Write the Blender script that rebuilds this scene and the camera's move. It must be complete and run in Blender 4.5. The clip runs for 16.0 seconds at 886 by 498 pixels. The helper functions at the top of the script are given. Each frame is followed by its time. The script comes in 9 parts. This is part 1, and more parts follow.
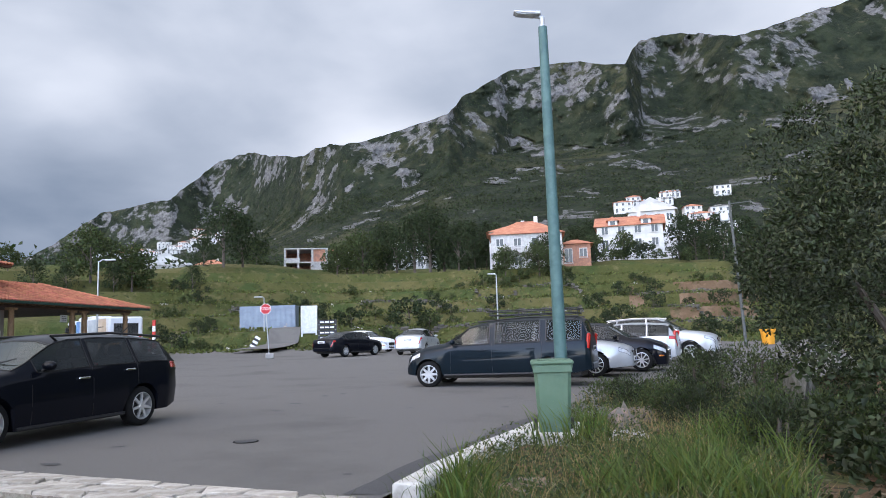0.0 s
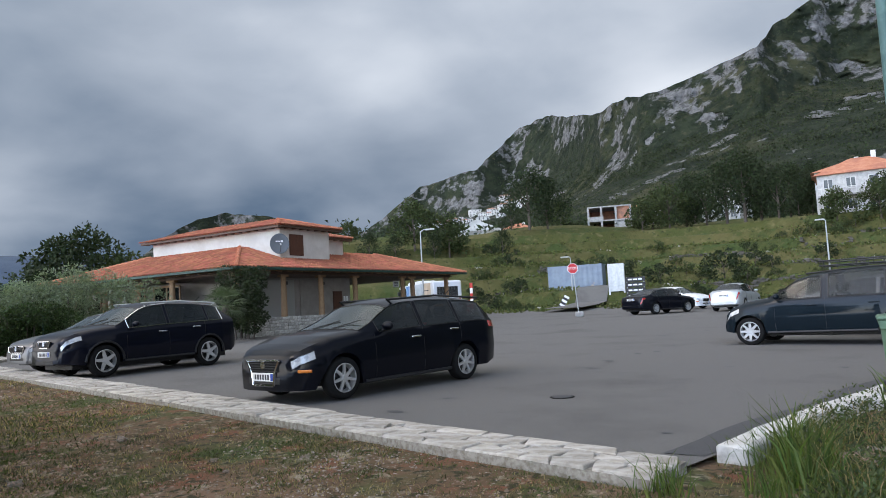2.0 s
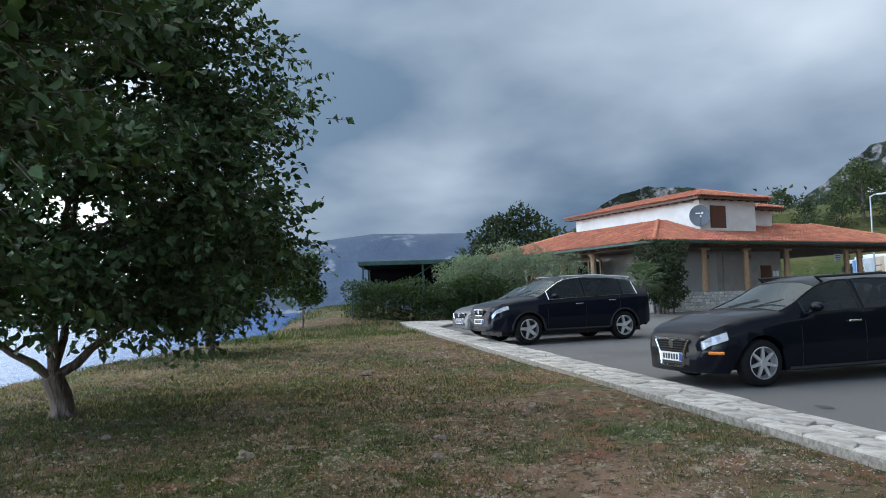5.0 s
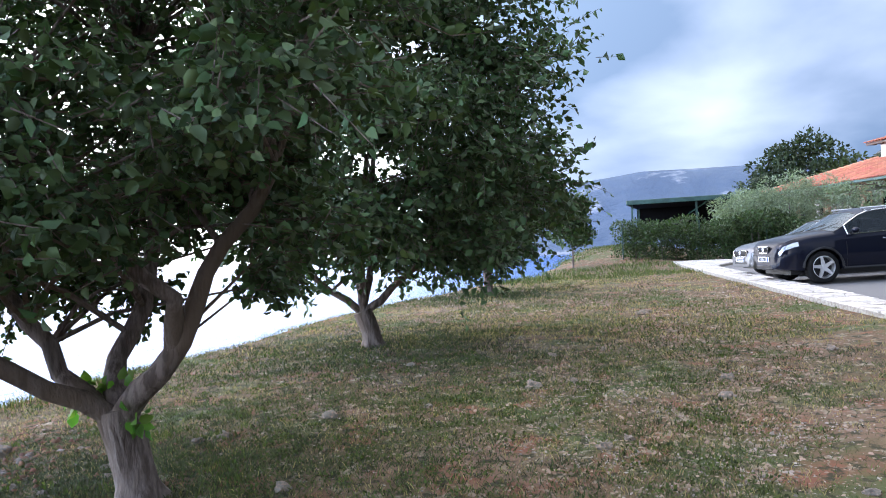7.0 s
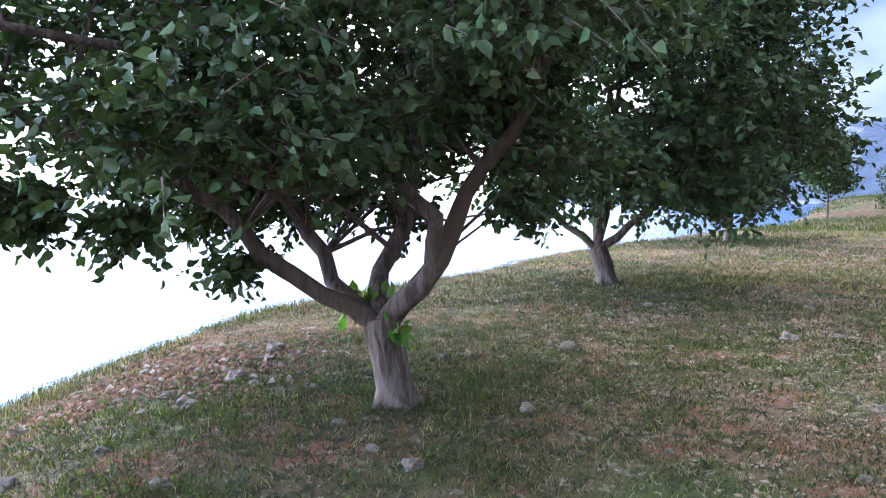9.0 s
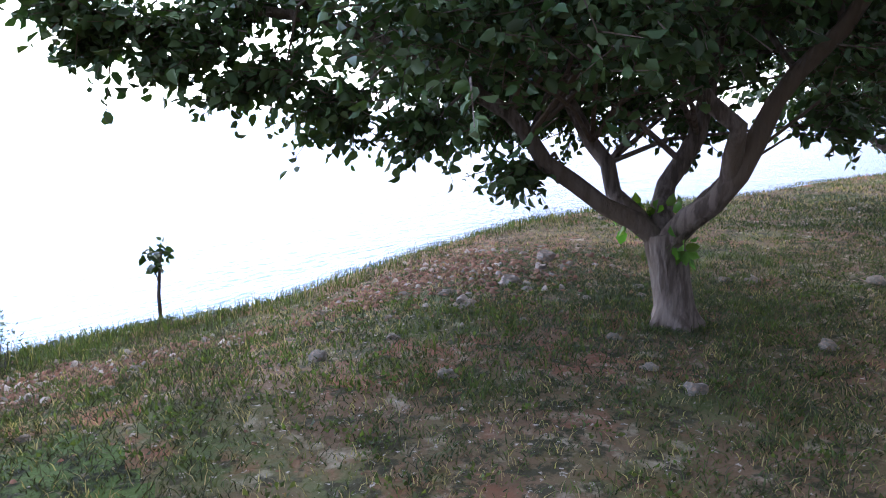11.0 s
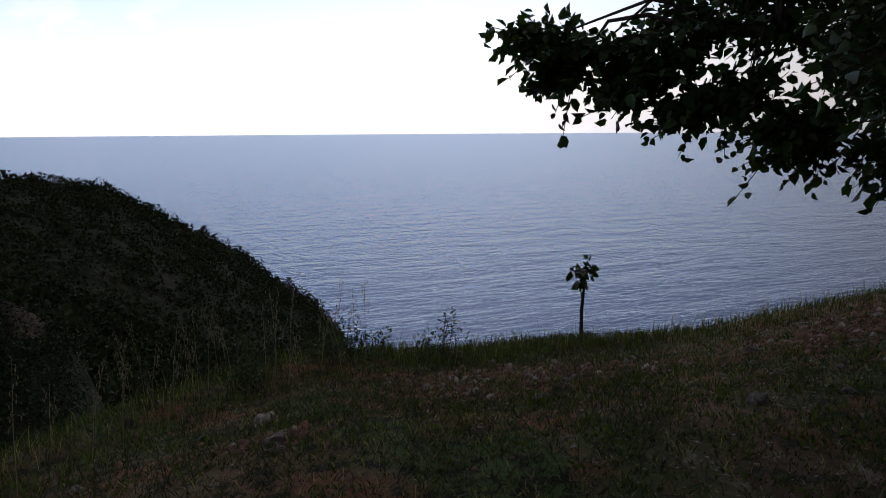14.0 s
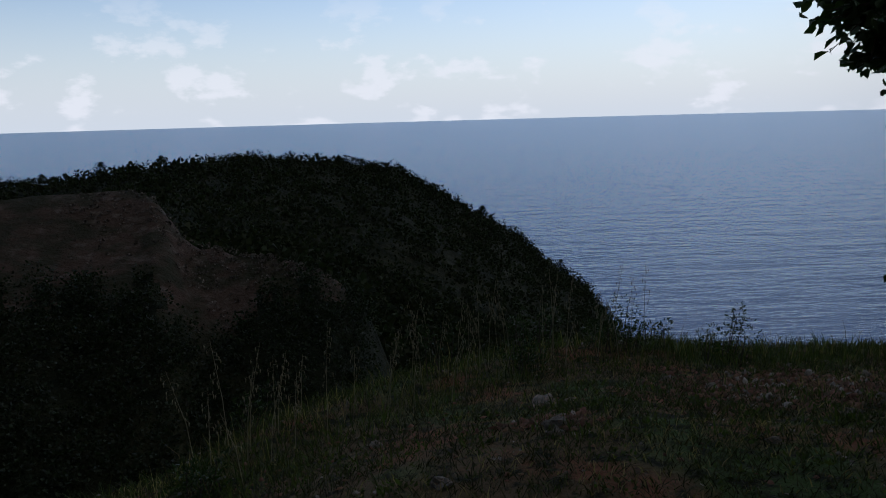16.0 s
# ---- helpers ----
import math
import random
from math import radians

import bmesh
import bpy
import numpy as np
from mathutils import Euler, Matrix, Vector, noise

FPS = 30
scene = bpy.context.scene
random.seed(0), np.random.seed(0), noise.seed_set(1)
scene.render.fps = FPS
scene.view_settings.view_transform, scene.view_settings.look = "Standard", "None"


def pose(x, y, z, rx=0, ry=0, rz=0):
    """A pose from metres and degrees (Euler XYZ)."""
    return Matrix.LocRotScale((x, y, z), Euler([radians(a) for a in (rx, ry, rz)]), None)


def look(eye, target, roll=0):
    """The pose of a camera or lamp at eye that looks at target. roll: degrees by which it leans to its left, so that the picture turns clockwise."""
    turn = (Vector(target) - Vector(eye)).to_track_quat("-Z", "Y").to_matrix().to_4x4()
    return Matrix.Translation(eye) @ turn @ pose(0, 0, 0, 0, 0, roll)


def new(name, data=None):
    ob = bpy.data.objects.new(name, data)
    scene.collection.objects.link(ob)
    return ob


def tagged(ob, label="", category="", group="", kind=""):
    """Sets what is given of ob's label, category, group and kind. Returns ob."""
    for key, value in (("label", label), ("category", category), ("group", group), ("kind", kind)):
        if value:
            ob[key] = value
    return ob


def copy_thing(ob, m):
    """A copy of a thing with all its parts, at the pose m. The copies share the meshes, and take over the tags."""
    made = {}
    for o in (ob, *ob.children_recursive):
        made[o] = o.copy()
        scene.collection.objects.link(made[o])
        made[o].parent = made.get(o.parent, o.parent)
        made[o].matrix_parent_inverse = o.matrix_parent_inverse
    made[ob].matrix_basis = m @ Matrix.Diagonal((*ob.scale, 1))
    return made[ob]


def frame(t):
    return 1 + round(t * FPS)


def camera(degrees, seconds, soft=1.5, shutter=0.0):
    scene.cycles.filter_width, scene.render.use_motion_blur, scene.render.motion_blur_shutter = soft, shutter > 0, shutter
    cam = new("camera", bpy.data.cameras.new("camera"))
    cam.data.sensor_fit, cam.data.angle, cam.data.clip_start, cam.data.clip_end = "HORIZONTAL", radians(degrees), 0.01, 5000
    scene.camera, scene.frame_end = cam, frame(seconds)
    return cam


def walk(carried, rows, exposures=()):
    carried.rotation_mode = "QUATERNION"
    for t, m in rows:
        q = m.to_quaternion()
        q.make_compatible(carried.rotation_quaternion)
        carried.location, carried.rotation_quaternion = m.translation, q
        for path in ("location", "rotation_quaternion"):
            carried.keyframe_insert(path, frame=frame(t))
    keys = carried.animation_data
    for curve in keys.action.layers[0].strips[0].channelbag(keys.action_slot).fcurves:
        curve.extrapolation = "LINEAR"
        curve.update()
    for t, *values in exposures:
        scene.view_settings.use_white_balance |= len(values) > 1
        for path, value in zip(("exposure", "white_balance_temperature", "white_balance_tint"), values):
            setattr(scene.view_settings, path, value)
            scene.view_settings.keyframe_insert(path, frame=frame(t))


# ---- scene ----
import functools

cam = camera(61.83, 16.0, soft=0.95)
# seconds, eye x y z, heading (degrees to the left of +y), pitch, roll
PATH = [
    (0, -0.195, -0.014, 1.198, 12.27, 6.78, -1.84),
    (0.5, -0.224, 0.007, 1.212, 17.35, 7.66, -1.31),
    (1, -0.204, -0.012, 1.210, 24.96, 7.08, -1.82),
    (1.5, -0.215, 0.006, 1.209, 30.83, 6.41, -2.38),
    (2, -0.214, 0.009, 1.195, 35.70, 4.60, -3.08),
    (2.5, -0.295, 0.102, 1.206, 40.93, 4.49, -3.20),
    (3, -0.363, 0.217, 1.217, 44.98, 4.72, -4.44),
    (3.5, -0.343, 0.261, 1.267, 47.90, 6.99, -1.75),
    (4, -0.316, 0.358, 1.272, 54.24, 6.12, 0.58),
    (4.5, -0.304, 0.340, 1.253, 59.50, 4.33, -0.15),
    (5, -0.305, 0.376, 1.223, 67.76, 3.89, -1.65),
    (5.2, -0.284, 0.373, 1.227, 71.66, 3.49, -2.94),
    (7.3, -0.143, 0.201, 1.197, 90.59, 0.08, -2.13),
    (7.5, -0.147, 0.186, 1.190, 92.46, 0.00, -1.79),
    (8, -0.174, 0.140, 1.163, 97.97, -1.36, -1.76),
    (8.2, -0.178, 0.111, 1.156, 99.88, -1.44, -1.40),
    (10.3, -0.199, -0.084, 1.121, 115.24, -9.69, -0.01),
    (10.5, -0.205, -0.106, 1.112, 117.55, -10.00, 0.19),
    (11, -0.207, -0.152, 1.112, 125.18, -10.85, 0.41),
    (11.5, -0.188, -0.188, 1.114, 133.60, -10.67, 0.18),
    (12, -0.152, -0.218, 1.112, 142.06, -10.43, 0.34),
    (12.5, -0.133, -0.239, 1.117, 146.41, -10.17, 0.86),
    (13, -0.129, -0.259, 1.110, 150.18, -9.35, 0.10),
    (13.5, -0.110, -0.274, 1.111, 154.30, -9.07, -0.63),
    (14, -0.084, -0.330, 1.115, 155.94, -9.15, -0.37),
    (14.5, -0.067, -0.364, 1.111, 159.69, -8.86, -1.56),
    (15, -0.054, -0.372, 1.122, 168.42, -8.84, -1.28),
    (15.5, -0.045, -0.369, 1.133, 172.29, -8.50, -1.25),
    (16, -0.027, -0.370, 1.129, 177.10, -10.13, -1.58),
]


def aim(x, y, z, heading, pitch, roll):
    a, p = radians(heading), radians(pitch)
    way = Vector((-math.sin(a) * math.cos(p), math.cos(a) * math.cos(p), math.sin(p)))
    return look((x, y, z), Vector((x, y, z)) + way * 10, roll)


walk(cam, [(row[0], aim(*row[1:])) for row in PATH],
     exposures=[(0, -0.5, 6750, 18), (1, -0.66, 6850, 16), (1.5, -0.74, 6850, 15), (2.5, -0.66, 6800, 14), (3.5, -0.66, 6450, 11), (4.3, -0.66, 6250, 10), (5, -0.6, 6400, 10), (7.3, 0.6, 6150, 21), (8.2, 0.75, 6000, 23),
                (10.3, 0.5, 6050, 24), (11, 0.08, 6100, 24), (11.5, -0.7, 6600, 24), (12.5, -2.2, 7150, 21), (14.5, -3.3, 6550, 22), (15.5, -3.65, 6450, 20), (16, -3.75, 5950, 14)])

# ---- light ----
SUN_AZ, SUN_EL = 148, 42          # degrees to the left of +y, above the horizon
SUN_DIR = Vector((-math.sin(radians(SUN_AZ)) * math.cos(radians(SUN_EL)), math.cos(radians(SUN_AZ)) * math.cos(radians(SUN_EL)), math.sin(radians(SUN_EL))))


def make_world():
    w = bpy.data.worlds.new("overcast_sky")
    scene.world = w
    w.use_nodes = True
    nt = w.node_tree
    nt.nodes.clear()
    N, L = nt.nodes.new, nt.links.new

    def math_node(op, a, b=None, clamp=False):
        n = N("ShaderNodeMath")
        n.operation, n.use_clamp = op, clamp
        for i, v in enumerate((a, b)):
            if v is None:
                continue
            if isinstance(v, (int, float)):
                n.inputs[i].default_value = v
            else:
                L(v, n.inputs[i])
        return n.outputs[0]

    co = N("ShaderNodeTexCoord")
    sep = N("ShaderNodeSeparateXYZ")
    L(co.outputs["Generated"], sep.inputs[0])
    X, Y, Z = sep.outputs
    up = math_node("MAXIMUM", Z, 0.0)
    den = math_node("ADD", up, 0.3)
    comb = N("ShaderNodeCombineXYZ")
    L(math_node("DIVIDE", X, den), comb.inputs[0])
    L(math_node("DIVIDE", Y, den), comb.inputs[1])

    def cloud(scale, detail, rough, offset, distort=0.3):
        m = N("ShaderNodeMapping")
        m.inputs["Location"].default_value = offset
        L(comb.outputs[0], m.inputs[0])
        n = N("ShaderNodeTexNoise")
        n.inputs["Scale"].default_value, n.inputs["Detail"].default_value = scale, detail
        n.inputs["Roughness"].default_value, n.inputs["Distortion"].default_value = rough, distort
        L(m.outputs[0], n.inputs[0])
        return n.outputs[0]

    big = cloud(0.8, 4, 0.42, (3.1, 1.7, 0.0), 0.15)
    fine = cloud(2.1, 6, 0.48, (7.3, 2.2, 4.0), 0.15)
    tone = math_node("ADD", math_node("MULTIPLY", big, 0.72), math_node("MULTIPLY", fine, 0.28))
    ramp = N("ShaderNodeValToRGB")
    ramp.color_ramp.elements[0].position, ramp.color_ramp.elements[0].color = 0.3, (0.19, 0.3, 0.46, 1)
    ramp.color_ramp.elements[1].position, ramp.color_ramp.elements[1].color = 0.64, (1.22, 1.39, 1.57, 1)
    mid = ramp.color_ramp.elements.new(0.5)
    mid.color = (0.66, 0.81, 1.0, 1)
    # thick storm cloud in the west and round the far summits, a brighter gap in the north-west
    for az, el, wide, gain in CLOUD_MASSES:
        d = N("ShaderNodeVectorMath")
        d.operation = "DOT_PRODUCT"
        unit = N("ShaderNodeVectorMath")
        unit.operation = "NORMALIZE"
        L(co.outputs["Generated"], unit.inputs[0])
        L(unit.outputs[0], d.inputs[0])
        d.inputs[1].default_value = (-math.sin(radians(az)) * math.cos(radians(el)), math.cos(radians(az)) * math.cos(radians(el)), math.sin(radians(el)))
        r = N("ShaderNodeMapRange")
        r.interpolation_type = "SMOOTHSTEP"
        r.inputs[1].default_value, r.inputs[2].default_value = math.cos(radians(wide)), 1.0
        r.inputs[4].default_value = gain
        L(d.outputs["Value"], r.inputs[0])
        tone = math_node("ADD", tone, r.outputs[0])
    L(tone, ramp.inputs[0])

    # the light grows towards the veiled sun over the sea
    dot = N("ShaderNodeVectorMath")
    dot.operation = "DOT_PRODUCT"
    nrm = N("ShaderNodeVectorMath")
    nrm.operation = "NORMALIZE"
    L(co.outputs["Generated"], nrm.inputs[0])
    L(nrm.outputs[0], dot.inputs[0])
    dot.inputs[1].default_value = SUN_DIR
    near_sun = math_node("MAXIMUM", dot.outputs["Value"], 0.0)

    # clear blue over the open sea, with low cumulus
    flat = N("ShaderNodeVectorMath")
    flat.operation = "DOT_PRODUCT"
    L(nrm.outputs[0], flat.inputs[0])
    flat.inputs[1].default_value = (-math.sin(radians(185)), math.cos(radians(185)), 0.0)
    sea_side = N("ShaderNodeMapRange")
    sea_side.interpolation_type = "SMOOTHSTEP"
    sea_side.inputs[1].default_value, sea_side.inputs[2].default_value = 0.35, 0.9
    L(flat.outputs["Value"], sea_side.inputs[0])
    sky = N("ShaderNodeTexSky")
    sky.sky_type, sky.sun_disc = "NISHITA", False
    sky.sun_elevation, sky.sun_rotation = radians(SUN_EL), radians(-SUN_AZ)
    sky.dust_density, sky.air_density = 0.4, 1.0
    blue = N("ShaderNodeVectorMath")
    blue.operation = "SCALE"
    blue.inputs["Scale"].default_value = SKY_STRENGTH
    L(sky.outputs[0], blue.inputs[0])

    lm = N("ShaderNodeMapping")
    lm.inputs["Scale"].default_value = (1, 1, 2.0)
    L(nrm.outputs[0], lm.inputs[0])
    puff = N("ShaderNodeTexNoise")
    puff.inputs["Scale"].default_value, puff.inputs["Detail"].default_value, puff.inputs["Roughness"].default_value = 12.0, 8, 0.56
    L(lm.outputs[0], puff.inputs[0])
    puffs = N("ShaderNodeMapRange")
    puffs.interpolation_type = "SMOOTHSTEP"
    puffs.inputs[1].default_value, puffs.inputs[2].default_value = 0.52, 0.62
    L(puff.outputs[0], puffs.inputs[0])
    low = N("ShaderNodeMapRange")
    low.interpolation_type = "SMOOTHSTEP"
    low.inputs[1].default_value, low.inputs[2].default_value = 0.2, 0.02
    L(Z, low.inputs[0])
    haze = N("ShaderNodeMapRange")
    haze.interpolation_type = "SMOOTHSTEP"
    haze.inputs[1].default_value, haze.inputs[2].default_value = 0.2, -0.02
    L(Z, haze.inputs[0])
    cover = math_node("MULTIPLY", math_node("MULTIPLY", puffs.outputs[0], low.outputs[0]), 0.7, True)
    haze_part = math_node("MULTIPLY", haze.outputs[0], 1.0, True)
    white = N("ShaderNodeMix")
    white.data_type = "RGBA"
    L(haze_part, white.inputs["Factor"])
    L(blue.outputs[0], white.inputs["A"])
    white.inputs["B"].default_value = (*SEA_CLOUD, 1)

    puffed = N("ShaderNodeMix")
    puffed.data_type = "RGBA"
    L(cover, puffed.inputs["Factor"])
    L(white.outputs["Result"], puffed.inputs["A"])
    puffed.inputs["B"].default_value = (*SEA_PUFF, 1)

    grey = N("ShaderNodeVectorMath")
    grey.operation = "MULTIPLY"
    L(ramp.outputs[0], grey.inputs[0])
    tint = N("ShaderNodeCombineXYZ")
    for k, part_of in enumerate((1.2, 1.0, 0.78)):
        L(math_node("ADD", 1.0, math_node("MULTIPLY", math_node("POWER", near_sun, 2.0), SUN_GLOW * part_of)), tint.inputs[k])
    L(tint.outputs[0], grey.inputs[1])
    final = N("ShaderNodeMix")
    final.data_type = "RGBA"
    L(sea_side.outputs[0], final.inputs["Factor"])
    L(grey.outputs[0], final.inputs["A"])
    L(puffed.outputs["Result"], final.inputs["B"])
    bg = N("ShaderNodeBackground")
    L(final.outputs["Result"], bg.inputs[0])
    bg.inputs[1].default_value = 1.0
    out = N("ShaderNodeOutputWorld")
    L(bg.outputs[0], out.inputs[0])


SUN_GLOW = 2.6
# bearing, height, angular radius, gain
CLOUD_MASSES = ((72, 20, 33, -0.1), (114, 9, 36, 0.25), (52, 5, 17, -0.11), (45, 20, 19, 0.03), (6, 24, 38, 0.09), (66, 4.5, 9, 0.02), (30, 9, 14, -0.08), (42, 7, 12, -0.11))
SKY_STRENGTH = 1.25
SEA_CLOUD = (8.8, 9.4, 9.7)
SEA_PUFF = (11.5, 11.5, 11.5)
make_world()
sun = new("sun", bpy.data.lights.new("sun", "SUN"))
sun.data.energy, sun.data.angle, sun.data.color = 0.6, radians(14), (1.0, 0.92, 0.8)
sun.matrix_world = look(SUN_DIR * 100, (0, 0, 0))

# ---- materials ----
def material(name, color, rough=0.6, metal=0.0, second=None, scale=6.0, contrast=(0.4, 0.62), bump=0.0, bump_scale=40.0, coat=0.0, vary=0.0,
             third=None, third_scale=1.2, third_range=(0.5, 0.65), spec=0.5, detail=6, squash=None, trans=0.0, ior=1.45, alpha=1.0):
    """Principled surface with a fine mottling (second colour), large stains (third colour) and a fine relief, in metres."""
    m = bpy.data.materials.new(name)
    m.use_nodes = True
    nt = m.node_tree
    N, L = nt.nodes.new, nt.links.new
    b = nt.nodes["Principled BSDF"]
    b.inputs["Roughness"].default_value, b.inputs["Metallic"].default_value = rough, metal
    b.inputs["Specular IOR Level"].default_value, b.inputs["Coat Weight"].default_value = spec, coat
    b.inputs["Coat Roughness"].default_value = 0.04
    b.inputs["IOR"].default_value, b.inputs["Transmission Weight"].default_value = ior, trans
    b.inputs["Alpha"].default_value = alpha
    b.inputs["Base Color"].default_value = (*color, 1)
    co = N("ShaderNodeTexCoord")
    vec = co.outputs["Object"]
    if squash:
        mp = N("ShaderNodeMapping")
        mp.inputs["Scale"].default_value = squash
        L(vec, mp.inputs[0])
        vec = mp.outputs[0]

    def mixed(a, bcol, sc, rng, det):
        n = N("ShaderNodeTexNoise")
        n.inputs["Scale"].default_value, n.inputs["Detail"].default_value, n.inputs["Roughness"].default_value = sc, det, 0.6
        L(vec, n.inputs[0])
        r = N("ShaderNodeMapRange")
        r.inputs[1].default_value, r.inputs[2].default_value = rng
        L(n.outputs[0], r.inputs[0])
        x = N("ShaderNodeMix")
        x.data_type = "RGBA"
        L(r.outputs[0], x.inputs["Factor"])
        for v, s in ((a, "A"), (bcol, "B")):
            if isinstance(v, tuple):
                x.inputs[s].default_value = (*v, 1)
            else:
                L(v, x.inputs[s])
        return x.outputs["Result"]

    col = color
    if second:
        col = mixed(col, second, scale, contrast, detail)
    if third:
        col = mixed(col, third, third_scale, third_range, 5)
    if vary:
        oi = N("ShaderNodeObjectInfo")
        hsv = N("ShaderNodeHueSaturation")
        mr = N("ShaderNodeMapRange")
        mr.inputs[3].default_value, mr.inputs[4].default_value = 1 - vary, 1 + vary
        L(oi.outputs["Random"], mr.inputs[0])
        L(mr.outputs[0], hsv.inputs["Value"])
        if isinstance(col, tuple):
            hsv.inputs["Color"].default_value = (*col, 1)
        else:
            L(col, hsv.inputs["Color"])
        col = hsv.outputs[0]
    if not isinstance(col, tuple):
        L(col, b.inputs["Base Color"])
    if bump:
        n = N("ShaderNodeTexNoise")
        n.inputs["Scale"].default_value, n.inputs["Detail"].default_value = bump_scale, 5
        L(vec, n.inputs[0])
        bp = N("ShaderNodeBump")
        bp.inputs["Strength"].default_value, bp.inputs["Distance"].default_value = bump, 0.02 if bump_scale > 5 else 0.3
        L(n.outputs[0], bp.inputs["Height"])
        L(bp.outputs[0], b.inputs["Normal"])
    return m


ASPHALT = material("asphalt", (0.11, 0.105, 0.099), 0.9, second=(0.155, 0.149, 0.141), scale=90, contrast=(0.35, 0.7), bump=0.35, bump_scale=160, third=(0.092, 0.088, 0.083), third_scale=0.35, third_range=(0.52, 0.72))
FLAGSTONE = material("pale_flagstone", (0.5, 0.47, 0.425), 0.85, second=(0.34, 0.31, 0.265), scale=7, bump=0.5, bump_scale=45, vary=0.16)
MORTAR = material("grey_mortar", (0.3, 0.28, 0.245), 0.9, second=(0.17, 0.15, 0.12), scale=20, bump=0.4)
WHITE_KERB = material("whitewashed_concrete", (0.6, 0.59, 0.56), 0.85, second=(0.35, 0.33, 0.3), scale=6, contrast=(0.5, 0.72), bump=0.5, bump_scale=50)
CONCRETE = material("concrete", (0.38, 0.37, 0.35), 0.85, second=(0.27, 0.26, 0.25), scale=3, bump=0.3)
RENDER_WALL = material("cream_render", (0.6, 0.575, 0.53), 0.9, second=(0.53, 0.5, 0.455), scale=1.5, bump=0.2, bump_scale=90)
WHITE_WALL = material("white_render", (0.6, 0.595, 0.58), 0.9, second=(0.48, 0.47, 0.45), scale=0.8, bump=0.15)
ROOF_TILE = material("terracotta_tile", (0.42, 0.13, 0.07), 0.75, second=(0.55, 0.22, 0.12), scale=5, third=(0.3, 0.1, 0.06), third_scale=0.8, bump=0.3, bump_scale=60, vary=0.2)
TIMBER = material("weathered_timber", (0.32, 0.2, 0.11), 0.7, second=(0.22, 0.13, 0.07), scale=5, squash=(8, 8, 1), bump=0.4, bump_scale=25, vary=0.15)
DARK_TIMBER = material("dark_timber", (0.06, 0.035, 0.022), 0.6, second=(0.09, 0.05, 0.03), scale=5, squash=(8, 8, 1), bump=0.3)
GREEN_STEEL = material("dark_green_steel", (0.008, 0.034, 0.025), 0.5, second=(0.02, 0.06, 0.045), scale=4)
GREY_RENDER = material("grey_render", (0.33, 0.3, 0.27), 0.9, second=(0.28, 0.25, 0.23), scale=2, bump=0.2)
ROLLER = material("grey_roller_shutter", (0.36, 0.35, 0.33), 0.5)
BLACK = material("black_plastic", (0.012, 0.012, 0.013), 0.5)
RUBBER = material("tyre_rubber", (0.01, 0.01, 0.01), 0.9, spec=0.2, bump=0.2, bump_scale=120)
ALLOY = material("alloy", (0.66, 0.66, 0.66), 0.28, 0.7)
CHROME = material("chrome", (0.7, 0.7, 0.71), 0.1, 1.0)
GLASS_DARK = material("tinted_car_glass", (0.006, 0.009, 0.009), 0.03, spec=0.6, alpha=0.8)
GLASS_CLEAR = material("pale_car_glass", (0.014, 0.02, 0.019), 0.03, spec=0.4, alpha=0.62)
# Paler than the side glass: reflected sky is put into the base colour.
WINDSCREEN = material("car_windscreen", (0.045, 0.058, 0.055), 0.03, spec=0.9, alpha=0.72)
SEAT_CLOTH = material("dark_seat_cloth", (0.035, 0.035, 0.037), 0.95, second=(0.05, 0.05, 0.052), scale=30)
RED_LAMP = material("red_lamp_plastic", (0.45, 0.015, 0.012), 0.18, coat=0.6)
HEADLAMP = material("headlamp_glass", (0.5, 0.52, 0.54), 0.2, 0.2, coat=0.8, second=(0.3, 0.31, 0.33), scale=9, contrast=(0.5, 0.62))
AMBER = material("amber_lamp", (0.7, 0.2, 0.03), 0.2, coat=0.5)
PLATE = material("plate_white", (0.75, 0.75, 0.73), 0.4)
PLATE_BLUE = material("plate_blue", (0.02, 0.06, 0.3), 0.4)
INK = material("dark_ink", (0.03, 0.03, 0.035), 0.6)


def car_paint(name, color, metal=0.3, rough=0.32):
    return material(name, color, rough, metal, second=tuple(min(1, c * 1.18 + 0.001) for c in color), scale=500, coat=0.32, bump=0.0, spec=0.05)


PAINT_BLACK = car_paint("black_car_paint", (0.003, 0.0038, 0.007), 0.1)
PAINT_NAVY = car_paint("navy_black_car_paint", (0.004, 0.005, 0.011), 0.2)
PAINT_BLUEGREY = car_paint("blue_grey_car_paint", (0.005, 0.0105, 0.0155), 0.1)
PAINT_SILVER = car_paint("silver_car_paint", (0.42, 0.44, 0.46), 0.5)
PAINT_GREY = car_paint("grey_car_paint", (0.11, 0.11, 0.112), 0.5)
PAINT_WHITE = car_paint("white_car_paint", (0.72, 0.73, 0.74), 0.05)


